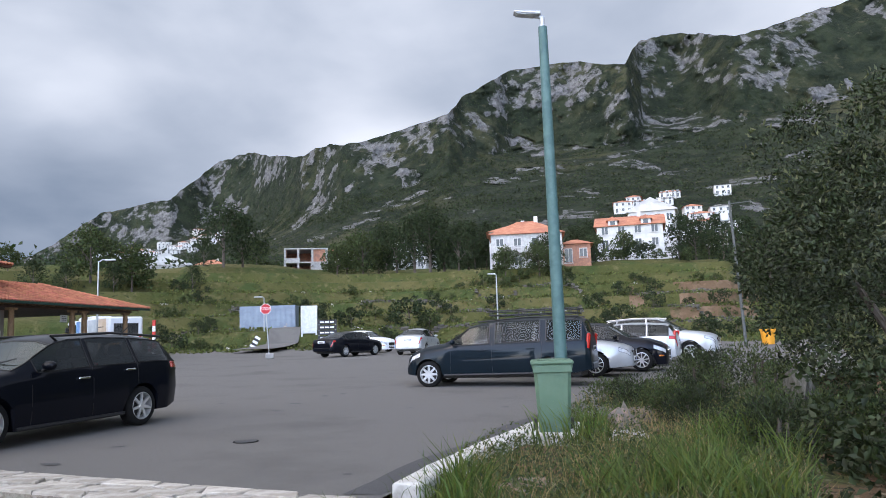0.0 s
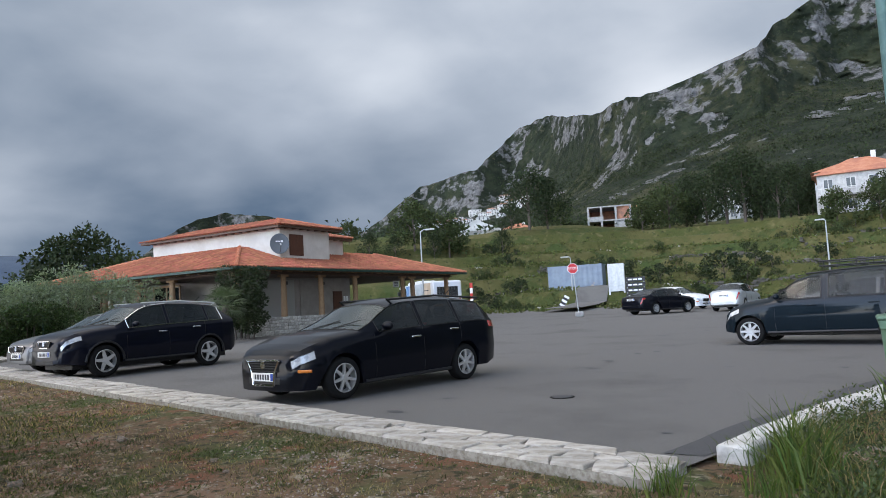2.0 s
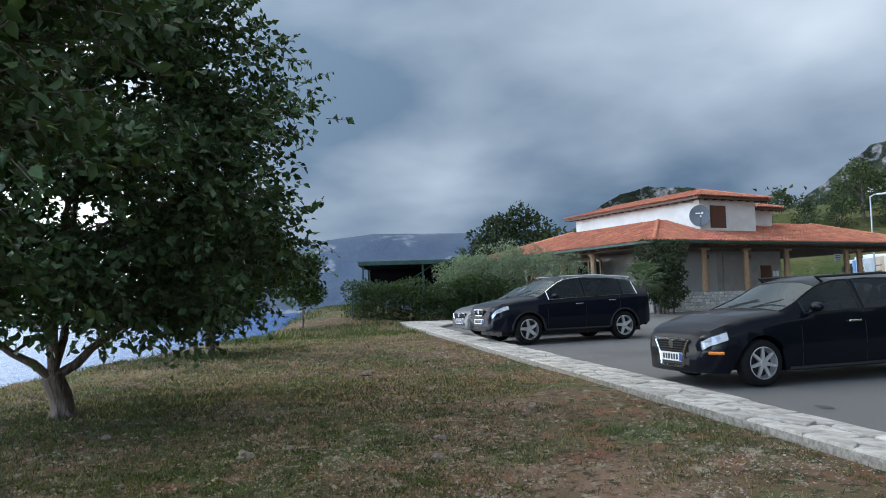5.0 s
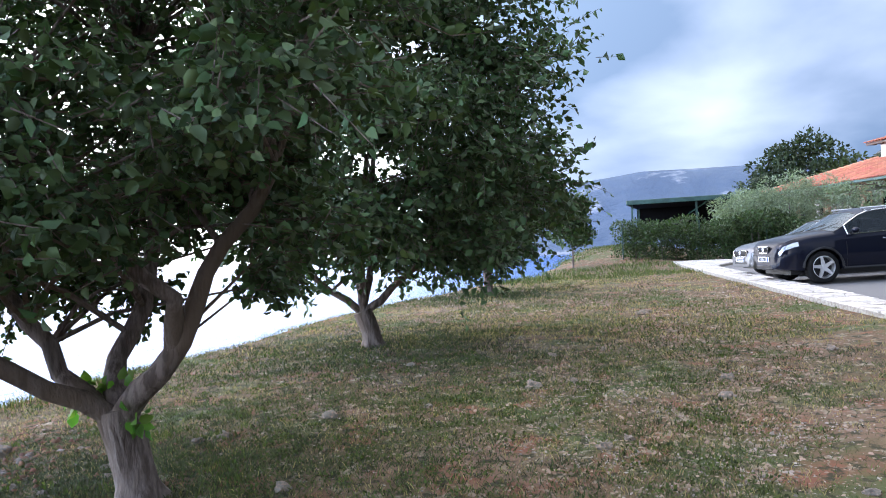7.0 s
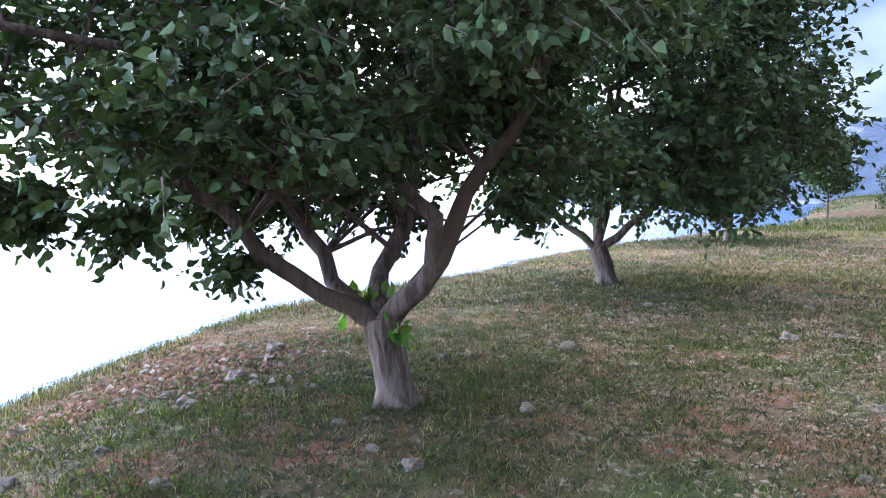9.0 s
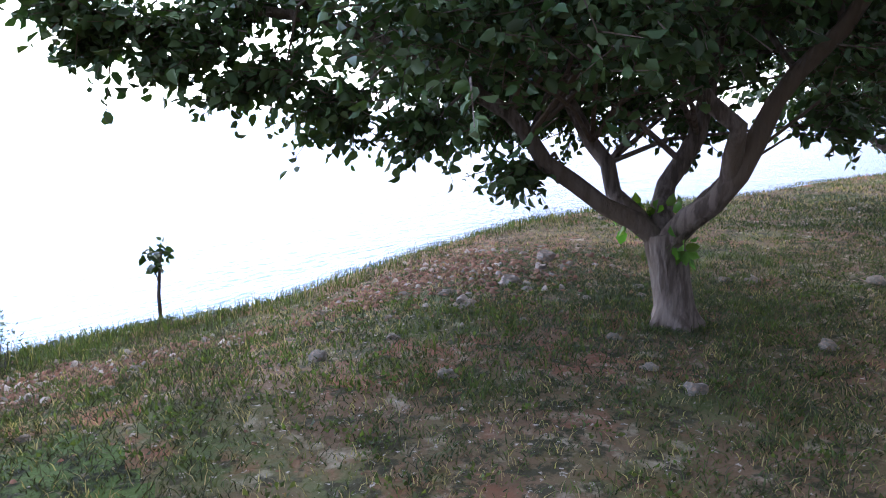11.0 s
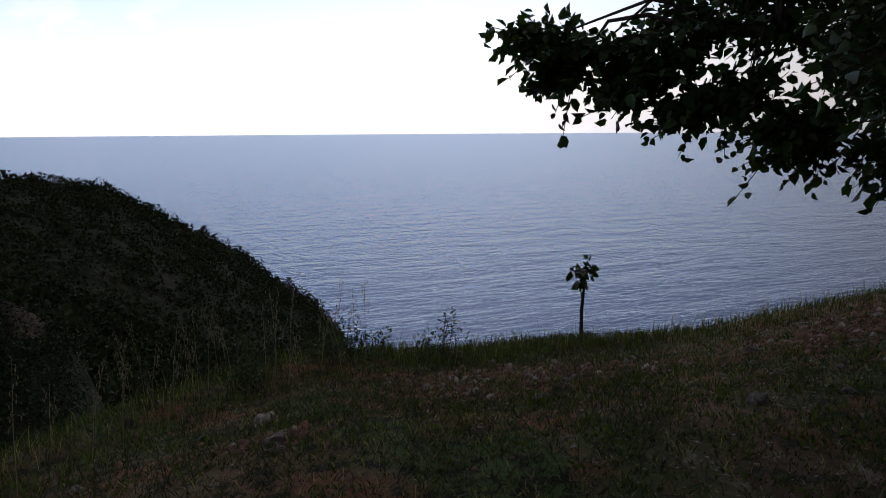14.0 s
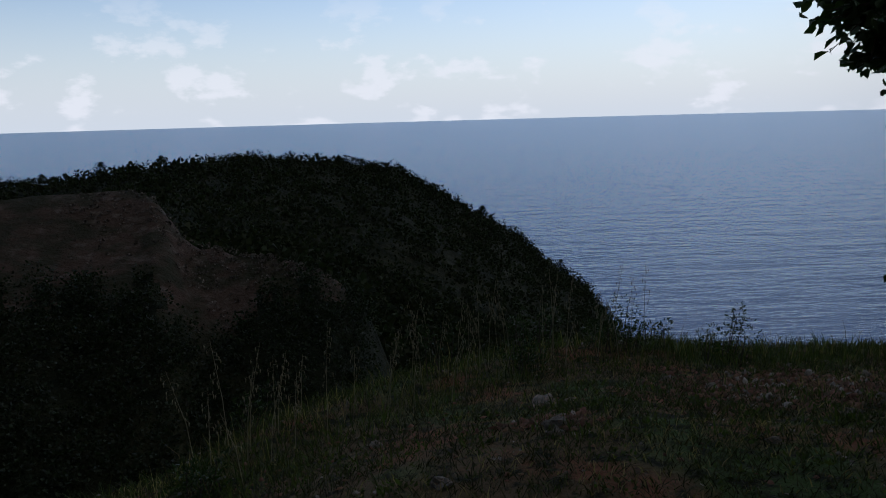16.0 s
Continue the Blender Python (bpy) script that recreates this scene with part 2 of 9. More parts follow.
def ground_material(name, base, patches, bump=0.6, bump_scale=30.0, rock=None, rock_map=None, rock_slope=(0.55, 0.75), rock_noise=0.0, rock_scale=0.02):
    """Soil and low growth: patches is a list of (colour, noise scale, from, to); rock shows on steep faces."""
    m = bpy.data.materials.new(name)
    m.use_nodes = True
    nt = m.node_tree
    N, L = nt.nodes.new, nt.links.new
    b = nt.nodes["Principled BSDF"]
    b.inputs["Roughness"].default_value, b.inputs["Specular IOR Level"].default_value = 0.95, 0.15
    co = N("ShaderNodeTexCoord")

    def noise_at(sc, det=7, rough=0.62):
        n = N("ShaderNodeTexNoise")
        n.inputs["Scale"].default_value, n.inputs["Detail"].default_value, n.inputs["Roughness"].default_value = sc, det, rough
        L(co.outputs["Object"], n.inputs[0])
        return n.outputs[0]

    def blend(a, c, fac):
        x = N("ShaderNodeMix")
        x.data_type = "RGBA"
        L(fac, x.inputs["Factor"])
        for v, s in ((a, "A"), (c, "B")):
            if isinstance(v, tuple):
                x.inputs[s].default_value = (*v, 1)
            else:
                L(v, x.inputs[s])
        return x.outputs["Result"]

    col = base
    for c, sc, lo, hi in patches:
        r = N("ShaderNodeMapRange")
        r.inputs[1].default_value, r.inputs[2].default_value = lo, hi
        L(noise_at(sc), r.inputs[0])
        col = blend(col, c, r.outputs[0])
    if rock:
        geo = N("ShaderNodeNewGeometry")
        sep = N("ShaderNodeSeparateXYZ")
        L(geo.outputs["Normal"], sep.inputs[0])
        ad = N("ShaderNodeMath")
        ad.operation = "MULTIPLY_ADD"
        L(noise_at(rock_scale), ad.inputs[0])
        ad.inputs[1].default_value = rock_noise
        if rock_map:
            am = N("ShaderNodeAttribute")
            am.attribute_name = rock_map
            inv = N("ShaderNodeMath")
            inv.operation = "SUBTRACT"
            inv.inputs[0].default_value = 1.0
            L(am.outputs["Fac"], inv.inputs[1])
            L(inv.outputs[0], ad.inputs[2])
        else:
            L(sep.outputs[2], ad.inputs[2])
        r = N("ShaderNodeMapRange")
        r.inputs[1].default_value, r.inputs[2].default_value = rock_slope[1], rock_slope[0]
        L(ad.outputs[0], r.inputs[0])
        shades = N("ShaderNodeMapRange")
        shades.inputs[1].default_value, shades.inputs[2].default_value = 0.35, 0.68
        L(noise_at(rock_scale * 3, 9, 0.7), shades.inputs[0])
        stone = blend(tuple(c * 0.28 for c in rock), rock, shades.outputs[0])
        col = blend(col, stone, r.outputs[0])
    if isinstance(col, tuple):
        b.inputs["Base Color"].default_value = (*col, 1)
    else:
        L(col, b.inputs["Base Color"])
    bp = N("ShaderNodeBump")
    bp.inputs["Strength"].default_value, bp.inputs["Distance"].default_value = bump, 0.6 / bump_scale
    L(noise_at(bump_scale), bp.inputs["Height"])
    L(bp.outputs[0], b.inputs["Normal"])
    return m


LAWN = ground_material("dry_lawn", (0.13, 0.084, 0.05), [((0.07, 0.088, 0.03), 0.7, 0.47, 0.6), ((0.21, 0.135, 0.09), 0.5, 0.52, 0.64), ((0.18, 0.08, 0.047), 2.0, 0.52, 0.63), ((0.3, 0.26, 0.19), 5.0, 0.56, 0.7),
                       ((0.045, 0.042, 0.022), 9.0, 0.52, 0.6), ((0.36, 0.32, 0.28), 26.0, 0.62, 0.69)], 1.0, 30)
# Greener turf, with the dimness of the seaward foreground put into its colour.
LAWN_GREEN = ground_material("dimmed_green_turf", (0.12, 0.082, 0.042), [((0.062, 0.1, 0.026), 0.8, 0.45, 0.56), ((0.21, 0.09, 0.048), 1.3, 0.52, 0.62), ((0.018, 0.02, 0.01), 8.0, 0.5, 0.6), ((0.15, 0.12, 0.09), 24.0, 0.64, 0.71)], 1.0, 30)
HILL = ground_material("terraced_hillside", (0.062, 0.07, 0.021), [((0.1, 0.092, 0.036), 0.07, 0.45, 0.6), ((0.045, 0.066, 0.02), 0.22, 0.5, 0.64), ((0.14, 0.125, 0.06), 0.9, 0.56, 0.72), ((0.02, 0.03, 0.012), 1.7, 0.58, 0.68)], 1.0, 1.5, rock=(0.24, 0.225, 0.2), rock_slope=(0.6, 0.78), rock_noise=0.25, rock_scale=0.4)
MOUNTAIN = ground_material("limestone_and_scrub", (0.026, 0.034, 0.019), [((0.055, 0.055, 0.027), 0.007, 0.5, 0.62), ((0.014, 0.02, 0.012), 0.06, 0.42, 0.56), ((0.07, 0.066, 0.04), 0.16, 0.6, 0.7)], 1.0, 0.12, rock=(0.215, 0.212, 0.21), rock_map="rock", rock_slope=(0.76, 0.9), rock_noise=1.75, rock_scale=0.085)
SCRUB = ground_material("dark_scrub", (0.024, 0.028, 0.012), [((0.045, 0.045, 0.02), 0.08, 0.45, 0.6), ((0.012, 0.018, 0.008), 0.5, 0.45, 0.65)], 1.0, 0.4)
SOIL_BROWN = ground_material("brown_dug_soil", (0.13, 0.085, 0.052), [((0.19, 0.13, 0.085), 0.5, 0.5, 0.62), ((0.07, 0.065, 0.03), 0.35, 0.52, 0.62)], 1.0, 1.2)
RUBBLE = ground_material("rubble_and_dirt", (0.095, 0.06, 0.042), [((0.15, 0.115, 0.09), 0.8, 0.52, 0.64), ((0.045, 0.042, 0.022), 0.22, 0.45, 0.58)], 1.0, 1.2)
# The haze of the distance is painted into these blue base colours.
FAR_MOUNTAIN = ground_material("haze_tinted_mountain", (0.06, 0.086, 0.128), [((0.085, 0.112, 0.15), 0.0016, 0.4, 0.6), ((0.19, 0.21, 0.24), 0.005, 0.58, 0.66)], 0.5, 0.01)


def sea_material():
    m = bpy.data.materials.new("sea_water")
    m.use_nodes = True
    nt = m.node_tree
    N, L = nt.nodes.new, nt.links.new
    nt.nodes.remove(nt.nodes["Principled BSDF"])
    body, shine, both = N("ShaderNodeBsdfDiffuse"), N("ShaderNodeBsdfGlossy"), N("ShaderNodeMixShader")
    body.inputs["Color"].default_value = (0.01, 0.068, 0.24, 1)
    shine.inputs["Color"].default_value, shine.inputs["Roughness"].default_value = (0.78, 0.88, 1, 1), 0.17
    graze, share_of = N("ShaderNodeFresnel"), N("ShaderNodeMath")
    graze.inputs["IOR"].default_value = 1.16
    share_of.operation = "MULTIPLY_ADD"
    share_of.inputs[1].default_value, share_of.inputs[2].default_value = 0.7, 0.09
    L(graze.outputs[0], share_of.inputs[0])
    L(share_of.outputs[0], both.inputs[0])
    L(body.outputs[0], both.inputs[1])
    L(shine.outputs[0], both.inputs[2])
    L(both.outputs[0], nt.nodes["Material Output"].inputs["Surface"])
    co = N("ShaderNodeTexCoord")
    last = None
    for sc, sq, dist in ((0.35, (0.35, 1.0, 1), 0.9), (0.06, (0.3, 1.0, 1), 2.6)):
        mp = N("ShaderNodeMapping")
        mp.inputs["Rotation"].default_value = (0, 0, radians(-33))
        mp.inputs["Scale"].default_value = sq
        L(co.outputs["Object"], mp.inputs[0])
        n = N("ShaderNodeTexNoise")
        n.inputs["Scale"].default_value, n.inputs["Detail"].default_value, n.inputs["Roughness"].default_value = sc, 5, 0.55
        L(mp.outputs[0], n.inputs[0])
        bp = N("ShaderNodeBump")
        bp.inputs["Strength"].default_value, bp.inputs["Distance"].default_value = 0.8, dist
        L(n.outputs[0], bp.inputs["Height"])
        if last:
            L(last, bp.inputs["Normal"])
        last = bp.outputs[0]
    L(last, body.inputs["Normal"])
    L(last, shine.inputs["Normal"])
    L(last, graze.inputs["Normal"])
    return m


SEA = sea_material()

# ---- the land ----
def lot_z(x, y):
    return -0.011 * x + 0.007 * y - 0.145


def interp(x, table):
    return float(np.interp(x, [p[0] for p in table], [p[1] for p in table]))


def smooth(a, b, x):
    t = min(1.0, max(0.0, (x - a) / (b - a)))
    return t * t * (3 - 2 * t)


SEA_Z = -70.0
# distance of the brink of the grass terrace, by bearing (degrees to the left of +y)
BRINK = [(-60, 4.5), (-30, 5.2), (-20, 7.0), (-15, 10.5), (-11, 18.0), (-6, 60.0), (62, 75.0), (68, 50.0), (75, 44.0), (78, 38.0), (81, 28.0), (90, 20.5), (97, 16.0), (103, 12.6), (116, 9.6),
         (124, 8.2), (130, 7.6), (137, 7.1), (146, 6.8), (155, 6.3), (165, 6.3), (180, 5.4), (191, 4.7), (197, 4.0), (215, 3.6), (300, 7.0)]
# height angle of the mountain's ridge, by bearing
RIDGE = [(-60, 21.0), (-18, 21.5), (-14.3, 21.0), (-10.5, 20.6), (-6.5, 21.4), (-3.6, 21.2), (-2.5, 19.8), (2, 20.2), (6.6, 20.1), (10.4, 18.4), (11.6, 17.2), (14.8, 16.3), (18.4, 15.3),
         (22, 14.7), (23, 14.0), (27, 14.1), (29.4, 13.3), (32.7, 10.6), (37.3, 9.4), (40.5, 7.0), (44, 5.0), (47, 7.2), (49, 7.6), (52, 8.1), (54.2, 7.5), (56.4, 6.4), (58.5, 4.2), (61, 3.0), (63, 1.5)]
# height angle of the headland's crest, by bearing
HEADLAND = [(163.6, -16.8), (164.2, -15.3), (165.8, -13.1), (168.4, -11.4), (171.9, -8.8), (177.1, -5.8), (180.6, -3.8), (184.8, -3.1), (191.5, -2.6), (197.9, -3.0), (205, -3.75), (215, -3.7), (260, -3.3)]


def lawn_z(x, y):
    return lot_z(x, y) - 0.045 + 0.03 * noise.fractal(Vector((x * 0.35, y * 0.35, 0.3)), 1.0, 2.0, 3)


def terrace_z(x, y):
    """The grass terrace, its brink and the bank below it."""
    r, a = math.hypot(x, y), math.degrees(math.atan2(-x, y)) % 360
    if a > 300:
        a -= 360
    z = lawn_z(x, y)
    edge = interp(a, BRINK)
    if x < -1.9:
        z += 0.04 * smooth(1.3, 0.1, abs(4.45 - 0.192 * x - y))
    if a > 62 or a < -6:
        lean = smooth(edge * 0.45, edge, r) * (0.1 + 0.45 * smooth(118, 143, a))
        z -= lean
        if 66 < a < 84:
            z += 0.75 * smooth(26, 40, r) * smooth(83, 76, a) * smooth(67, 74, a)
        if r > edge:
            d = r - edge
            steep = 0.95 if a < 160 else 0.75
            z -= steep * (d * d / (d + 1.5))
    if a < -6:
        z = max(z, lot_z(x, y) - 0.35 - 2.8 * smooth(30, 20, r))
    return z


# distance and height angle of the top of the wooded foot slope, and the depth of the cliffs below the ridge, by bearing
FOOT = [(-60, 400.0), (10, 400.0), (20, 480.0), (30, 780.0), (43.5, 900.0), (47, 640.0), (66, 640.0)]
FOOT_EL = [(-60, 10.0), (6, 10.0), (14, 9.4), (22, 8.9), (30, 7.3), (38, 6.2), (44, 3.5), (47, 3.8), (66, 3.8)]
CLIFF_BAND = [(-60, 6.5), (8, 5.6), (13, 4.6), (30, 3.8), (40, 2.0), (44, 0.8), (50, 2.4), (66, 1.0)]


@functools.lru_cache(maxsize=4096)
def mountain_profile(a):
    """Distances and height angles along one bearing: the foot, the scrub slope, the cliff, the ridge."""
    x, y = -math.sin(radians(a)) * 234.9, math.cos(radians(a)) * 234.9
    e0 = math.degrees(math.atan2(hill_z(x, y) - 1.2, 235))
    ridge = interp(a, RIDGE)
    r1, e1 = interp(a, FOOT), min(interp(a, FOOT_EL), 0.7 * ridge)
    e2 = max(e1 + 0.15, ridge - interp(a, CLIFF_BAND))
    z1 = 1.2 + r1 * math.tan(radians(e1))
    r2 = max(r1 + 5, (z1 - 0.45 * r1 - 1.2) / (math.tan(radians(e2)) - 0.45))
    z2 = 1.2 + r2 * math.tan(radians(e2))
    r3 = max(r2 + 5, (z2 - 1.5 * r2 - 1.2) / (math.tan(radians(ridge)) - 1.5))
    return (235.0, r1, r2, r3), (e0, e1, e2, ridge)


def mountain_point(a, r):
    """A place on the mountain and how rocky it is there: crags stand out of the slope along the line from the terrace."""
    R, E = mountain_profile(round(a, 3))
    el = float(np.interp(r, R, E))
    p = Vector((-math.sin(radians(a)) * r, math.cos(radians(a)) * r, r * math.tan(radians(el))))
    q = p * 0.01
    rug = noise.fractal(q, 0.9, 2.1, 5)
    band, d = interp(a, CLIFF_BAND), E[3] - el
    rocky = smooth(band * 1.05, band * 0.35, d + 1.8 * rug * min(1.0, band / 3))
    rocky *= 1 - 0.62 * smooth(0.04, 0.3, noise.fractal(p * 0.021 + Vector((0, 0, 31)), 0.9, 2.1, 4))
    rocky = max(rocky, 0.95 * smooth(0.17, 0.36, noise.fractal(p * 0.011 + Vector((7, 0, 18)), 0.8, 2.2, 5)) * smooth(band + 6.0, band + 1.0, d))
    rocky = max(rocky, 1.1 * smooth(0.44, 0.5, noise.fractal(Vector((p.x * 0.02, p.y * 0.02, p.z * 0.012 + 60)), 0.7, 2.0, 4)) * smooth(band + 9.5, band + 6.0, d))
    grow_in = smooth(R[1], R[1] * 1.25, r)
    fold = noise.fractal(p * 0.0042 + Vector((3, 9, 0)), 0.9, 2.0, 4) * 32 * grow_in
    crag = noise.ridged_multi_fractal(Vector((p.x * 0.016, p.y * 0.016, p.z * 0.009 + 4)), 0.85, 2.2, 5, 1.0, 2.0)
    chip = noise.fractal(Vector((p.x * 0.07, p.y * 0.07, p.z * 0.04)), 0.8, 2.1, 3)
    dr = (fold + grow_in * ((crag - 1.1) * 11 * (0.25 + 0.75 * rocky) + chip * 5 * rocky)) * smooth(1.06, 0.98, r / R[3])
    el += 0.24 * rug * smooth(1.2, 0.2, d) + 0.1 * chip * smooth(0.4, 0.0, d)
    k = r + dr
    return Vector((-math.sin(radians(a)) * k, math.cos(radians(a)) * k, 1.2 + k * math.tan(radians(el)))), rocky


def hill_z(x, y):
    """Terraces above the road, then the mountain."""
    r, a = math.hypot(x, y), math.degrees(math.atan2(-x, y))
    foot = 58 if a < 26 else 58 + 18 * smooth(26, 34, a)
    base = lot_z(x, y)
    if r < foot:
        return base - 0.13
    rise = interp(r, [(foot, 0.0), (82, 2.3), (112, 10.4), (150, 13.6), (240, 20.0)])
    rise *= 1 - smooth(43, 56, a)
    rise *= 1 - 0.8 * smooth(-8, -14, a)
    wob = (1 - smooth(43, 56, a)) * 1.6 * noise.fractal(Vector((x * 0.022, y * 0.022, 1.0)), 1.0, 2.0, 4)
    step = 1.7
    q = (rise + wob) / step
    k = math.floor(q)
    f = q - k
    stepped = (k + 0.2 * f + 0.8 * smooth(0.76, 0.92, f)) * step
    fade = 1 - smooth(105, 150, r)
    low = base - 0.1 + max(0.0, stepped * fade + (rise + wob) * (1 - fade)) * smooth(0, 9, r - foot)
    if r < 235:
        return low
    R, E = mountain_profile(round(a, 3))
    if r > R[3]:
        return 1.2 + R[3] * math.tan(radians(E[3])) - (r - R[3]) * 0.6
    return 1.2 + r * math.tan(radians(float(np.interp(r, R, E))))


def headland_z(x, y):
    r, a = math.hypot(x, y), math.degrees(math.atan2(-x, y)) % 360
    near = terrace_z(x, y)
    if r < 12:
        return near
    el = interp(a, HEADLAND)
    crest = 238 - 40 * smooth(165, 200, a)
    zc = 1.2 + crest * math.tan(radians(el))
    if a < 163.6:
        zc = SEA_Z - 6 - (163.6 - a) * 3
    floor_r, floor_z = 62.0, -34.0 + 12 * smooth(178, 200, a)
    rug = noise.fractal(Vector((x * 0.03, y * 0.03, 2.0)), 0.9, 2.0, 6)
    if r < floor_r:
        z = near + (floor_z - near) * smooth(8, floor_r, r)
        z = max(z, near) if r < 14 else z
    elif r < crest:
        s = (r - floor_r) / (crest - floor_r)
        z = floor_z + (zc - floor_z) * (s ** 0.7) + rug * 2.6 * math.sin(s * math.pi)
        if a < 163.6:
            z = floor_z + (zc - floor_z) * s
    else:
        z = zc - (r - crest) * 0.7
    # the bulldozed bench, its bank of rubble and the spur that runs down from it
    if a > 176:
        rs, es = interp(a, SPUR_R), interp(a, SPUR)
        zs = 1.2 + rs * math.tan(radians(es))
        flat_part = smooth(197.6, 199.4, a)
        if 108 <= r < crest - 25:
            z += (min(z, 1.2 + r * math.tan(radians(el - 1.2))) - z) * smooth(192, 199, a)
        if r <= rs:
            top = zs - (rs - r) * 0.34 + rug * 0.9
        else:
            top = (zs - (r - rs) * 0.5) * (1 - flat_part) + (1.2 + min(r, 106) * math.tan(radians(es - 0.1)) - max(0, r - 106) * 0.5) * flat_part
        if r > 30:
            z = max(z, z + (top - z) * smooth(176, 184, a) * smooth(30, 42, r))
    return z


# height angle and distance of the spur's crest, by bearing
SPUR = [(176, -22.0), (180, -17.0), (184.2, -13.4), (185.8, -12.0), (190.4, -10.35), (195.4, -9.0), (196.3, -8.5), (197.6, -6.2), (198.6, -5.0), (199.6, -4.55), (208, -4.7), (300, -4.7)]
SPUR_R = [(176, 58.0), (184.2, 61.0), (190, 64.0), (196, 69.0), (199.6, 78.0), (300, 78.0)]


def head_pick(r, a):
    """Bare rubble on the bench and on the spur's near side; scrub elsewhere."""
    if a < 185:
        return 0
    rs, n = interp(a, SPUR_R), noise.fractal(Vector((a * 0.6, r * 0.14, 3)), 0.9, 2.0, 3)
    deep = 2.5 + 15 * smooth(187, 199, a)
    return 1 if rs - deep - 6 * n < r < rs + 1.5 or (a > 198.3 and rs <= r < 105) else 0


def polar_sheet(name, height, a0, a1, da, radii, mat, pick=None, mats=()):
    """A sheet of land in rings and rays round the terrace; pick(r, a) chooses among the materials."""
    na = int(round((a1 - a0) / da)) + 1
    verts, faces, idx = [], [], []
    for r in radii:
        for j in range(na):
            a = radians(a0 + (a1 - a0) * j / (na - 1))
            x, y = -math.sin(a) * r, math.cos(a) * r
            verts.append((x, y, height(x, y)))
    for i in range(len(radii) - 1):
        for j in range(na - 1):
            faces.append((i * na + j + 1, i * na + j, (i + 1) * na + j, (i + 1) * na + j + 1))
            if pick:
                idx.append(pick((radii[i] + radii[i + 1]) / 2, a0 + (a1 - a0) * (j + 0.5) / (na - 1)))
    me = bpy.data.meshes.new(name)
    me.from_pydata(verts, [], faces)
    me.materials.append(mat)
    for m in mats:
        me.materials.append(m)
    if pick:
        me.polygons.foreach_set("material_index", idx)
    me.polygons.foreach_set("use_smooth", [True] * len(faces))
    return new(name, me)


def rings(r0, r1, n, power=1.0):
    return [r0 * (r1 / r0) ** ((i / n) ** power) for i in range(n + 1)]


def hill_pick(r, a):
    """Freshly dug brown terraces at one end of the slope."""
    x, y = -math.sin(radians(a)) * r, math.cos(radians(a)) * r
    n = noise.fractal(Vector((x * 0.12, y * 0.12, 6.0)), 0.9, 2.0, 4)
    return 1 if (-10.5 < a < -1.5 and 76 < r < 99 and n > -0.05) or (24.5 < a < 26.5 and 50 < r < 66 and n > 0.1) else 0


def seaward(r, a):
    """The end of the lawn towards the valley: greener, and darkened for its dim look."""
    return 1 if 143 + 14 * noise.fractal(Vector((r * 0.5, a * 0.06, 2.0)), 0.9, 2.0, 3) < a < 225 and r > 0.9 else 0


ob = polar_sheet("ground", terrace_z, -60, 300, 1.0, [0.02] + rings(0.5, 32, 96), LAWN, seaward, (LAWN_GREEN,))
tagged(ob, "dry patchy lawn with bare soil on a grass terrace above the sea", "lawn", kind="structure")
ob = polar_sheet("hillside", hill_z, -62, 66, 0.36, [28 + i * 0.75 for i in range(120)] + rings(118, 240, 50), HILL, hill_pick, (SOIL_BROWN,))
tagged(ob, "green terraced hillside with dry stone walls above the road", "hillside", kind="structure")


def mountain_sheet():
    """The mountain in rays from the terrace, with rows close together on the cliffs."""
    verts, rock, faces = [], [], []
    bearings = [-62 + 0.8 * i for i in range(48)] + [-23.6 + 0.14 * i for i in range(626)]
    steps = [(0, i / 24) for i in range(24)] + [(1, i / 80) for i in range(80)] + [(2, i / 84) for i in range(85)]
    for a in bearings:
        R, E = mountain_profile(round(a, 3))
        for k, f in steps:
            p, q = mountain_point(a, R[k] + (R[k + 1] - R[k]) * f)
            verts.append(p)
            rock.append(q)
        for k in (1, 2, 3):
            verts.append(p + Vector((p.x * 0.05 * k, p.y * 0.05 * k, -30.0 * k)))
            rock.append(q)
    n = len(steps) + 3
    for i in range(len(bearings) - 1):
        for j in range(n - 1):
            faces.append((i * n + j, i * n + j + 1, (i + 1) * n + j + 1, (i + 1) * n + j))
    me = bpy.data.meshes.new("mountain")
    me.from_pydata(verts, [], faces)
    me.materials.append(MOUNTAIN)
    me.polygons.foreach_set("use_smooth", [True] * len(faces))
    at = me.attributes.new("rock", "FLOAT", "POINT")
    at.data.foreach_set("value", rock)
    return new("mountain", me)


ob = mountain_sheet()
tagged(ob, "steep limestone mountain with grey cliffs and dark scrub", "mountain", kind="structure")
ob = polar_sheet("seaward_bank", terrace_z, 64, 163, 1.0, rings(26.5, 130, 60), SCRUB, lambda r, a: 1 if r < interp(a, BRINK) + 0.5 else 0, (LAWN,))
tagged(ob, "steep scrub-covered bank falling to the sea", "bank", kind="structure")


ob = polar_sheet("headland", headland_z, 150, 300, 0.4, rings(9, 420, 130), SCRUB, head_pick, (RUBBLE,))
tagged(ob, "dark wooded headland with a bulldozed dirt track above the sea", "headland", kind="structure")


def sea_z(x, y):
    r = math.hypot(x, y)
    return SEA_Z + (r - 900) * 0.01155 if r > 900 else SEA_Z


ob = polar_sheet("sea", sea_z, 40, 300, 2.0, rings(20, 4850, 40), SEA)
tagged(ob, "calm rippled sea under a bright veiled sky", "sea", kind="structure")


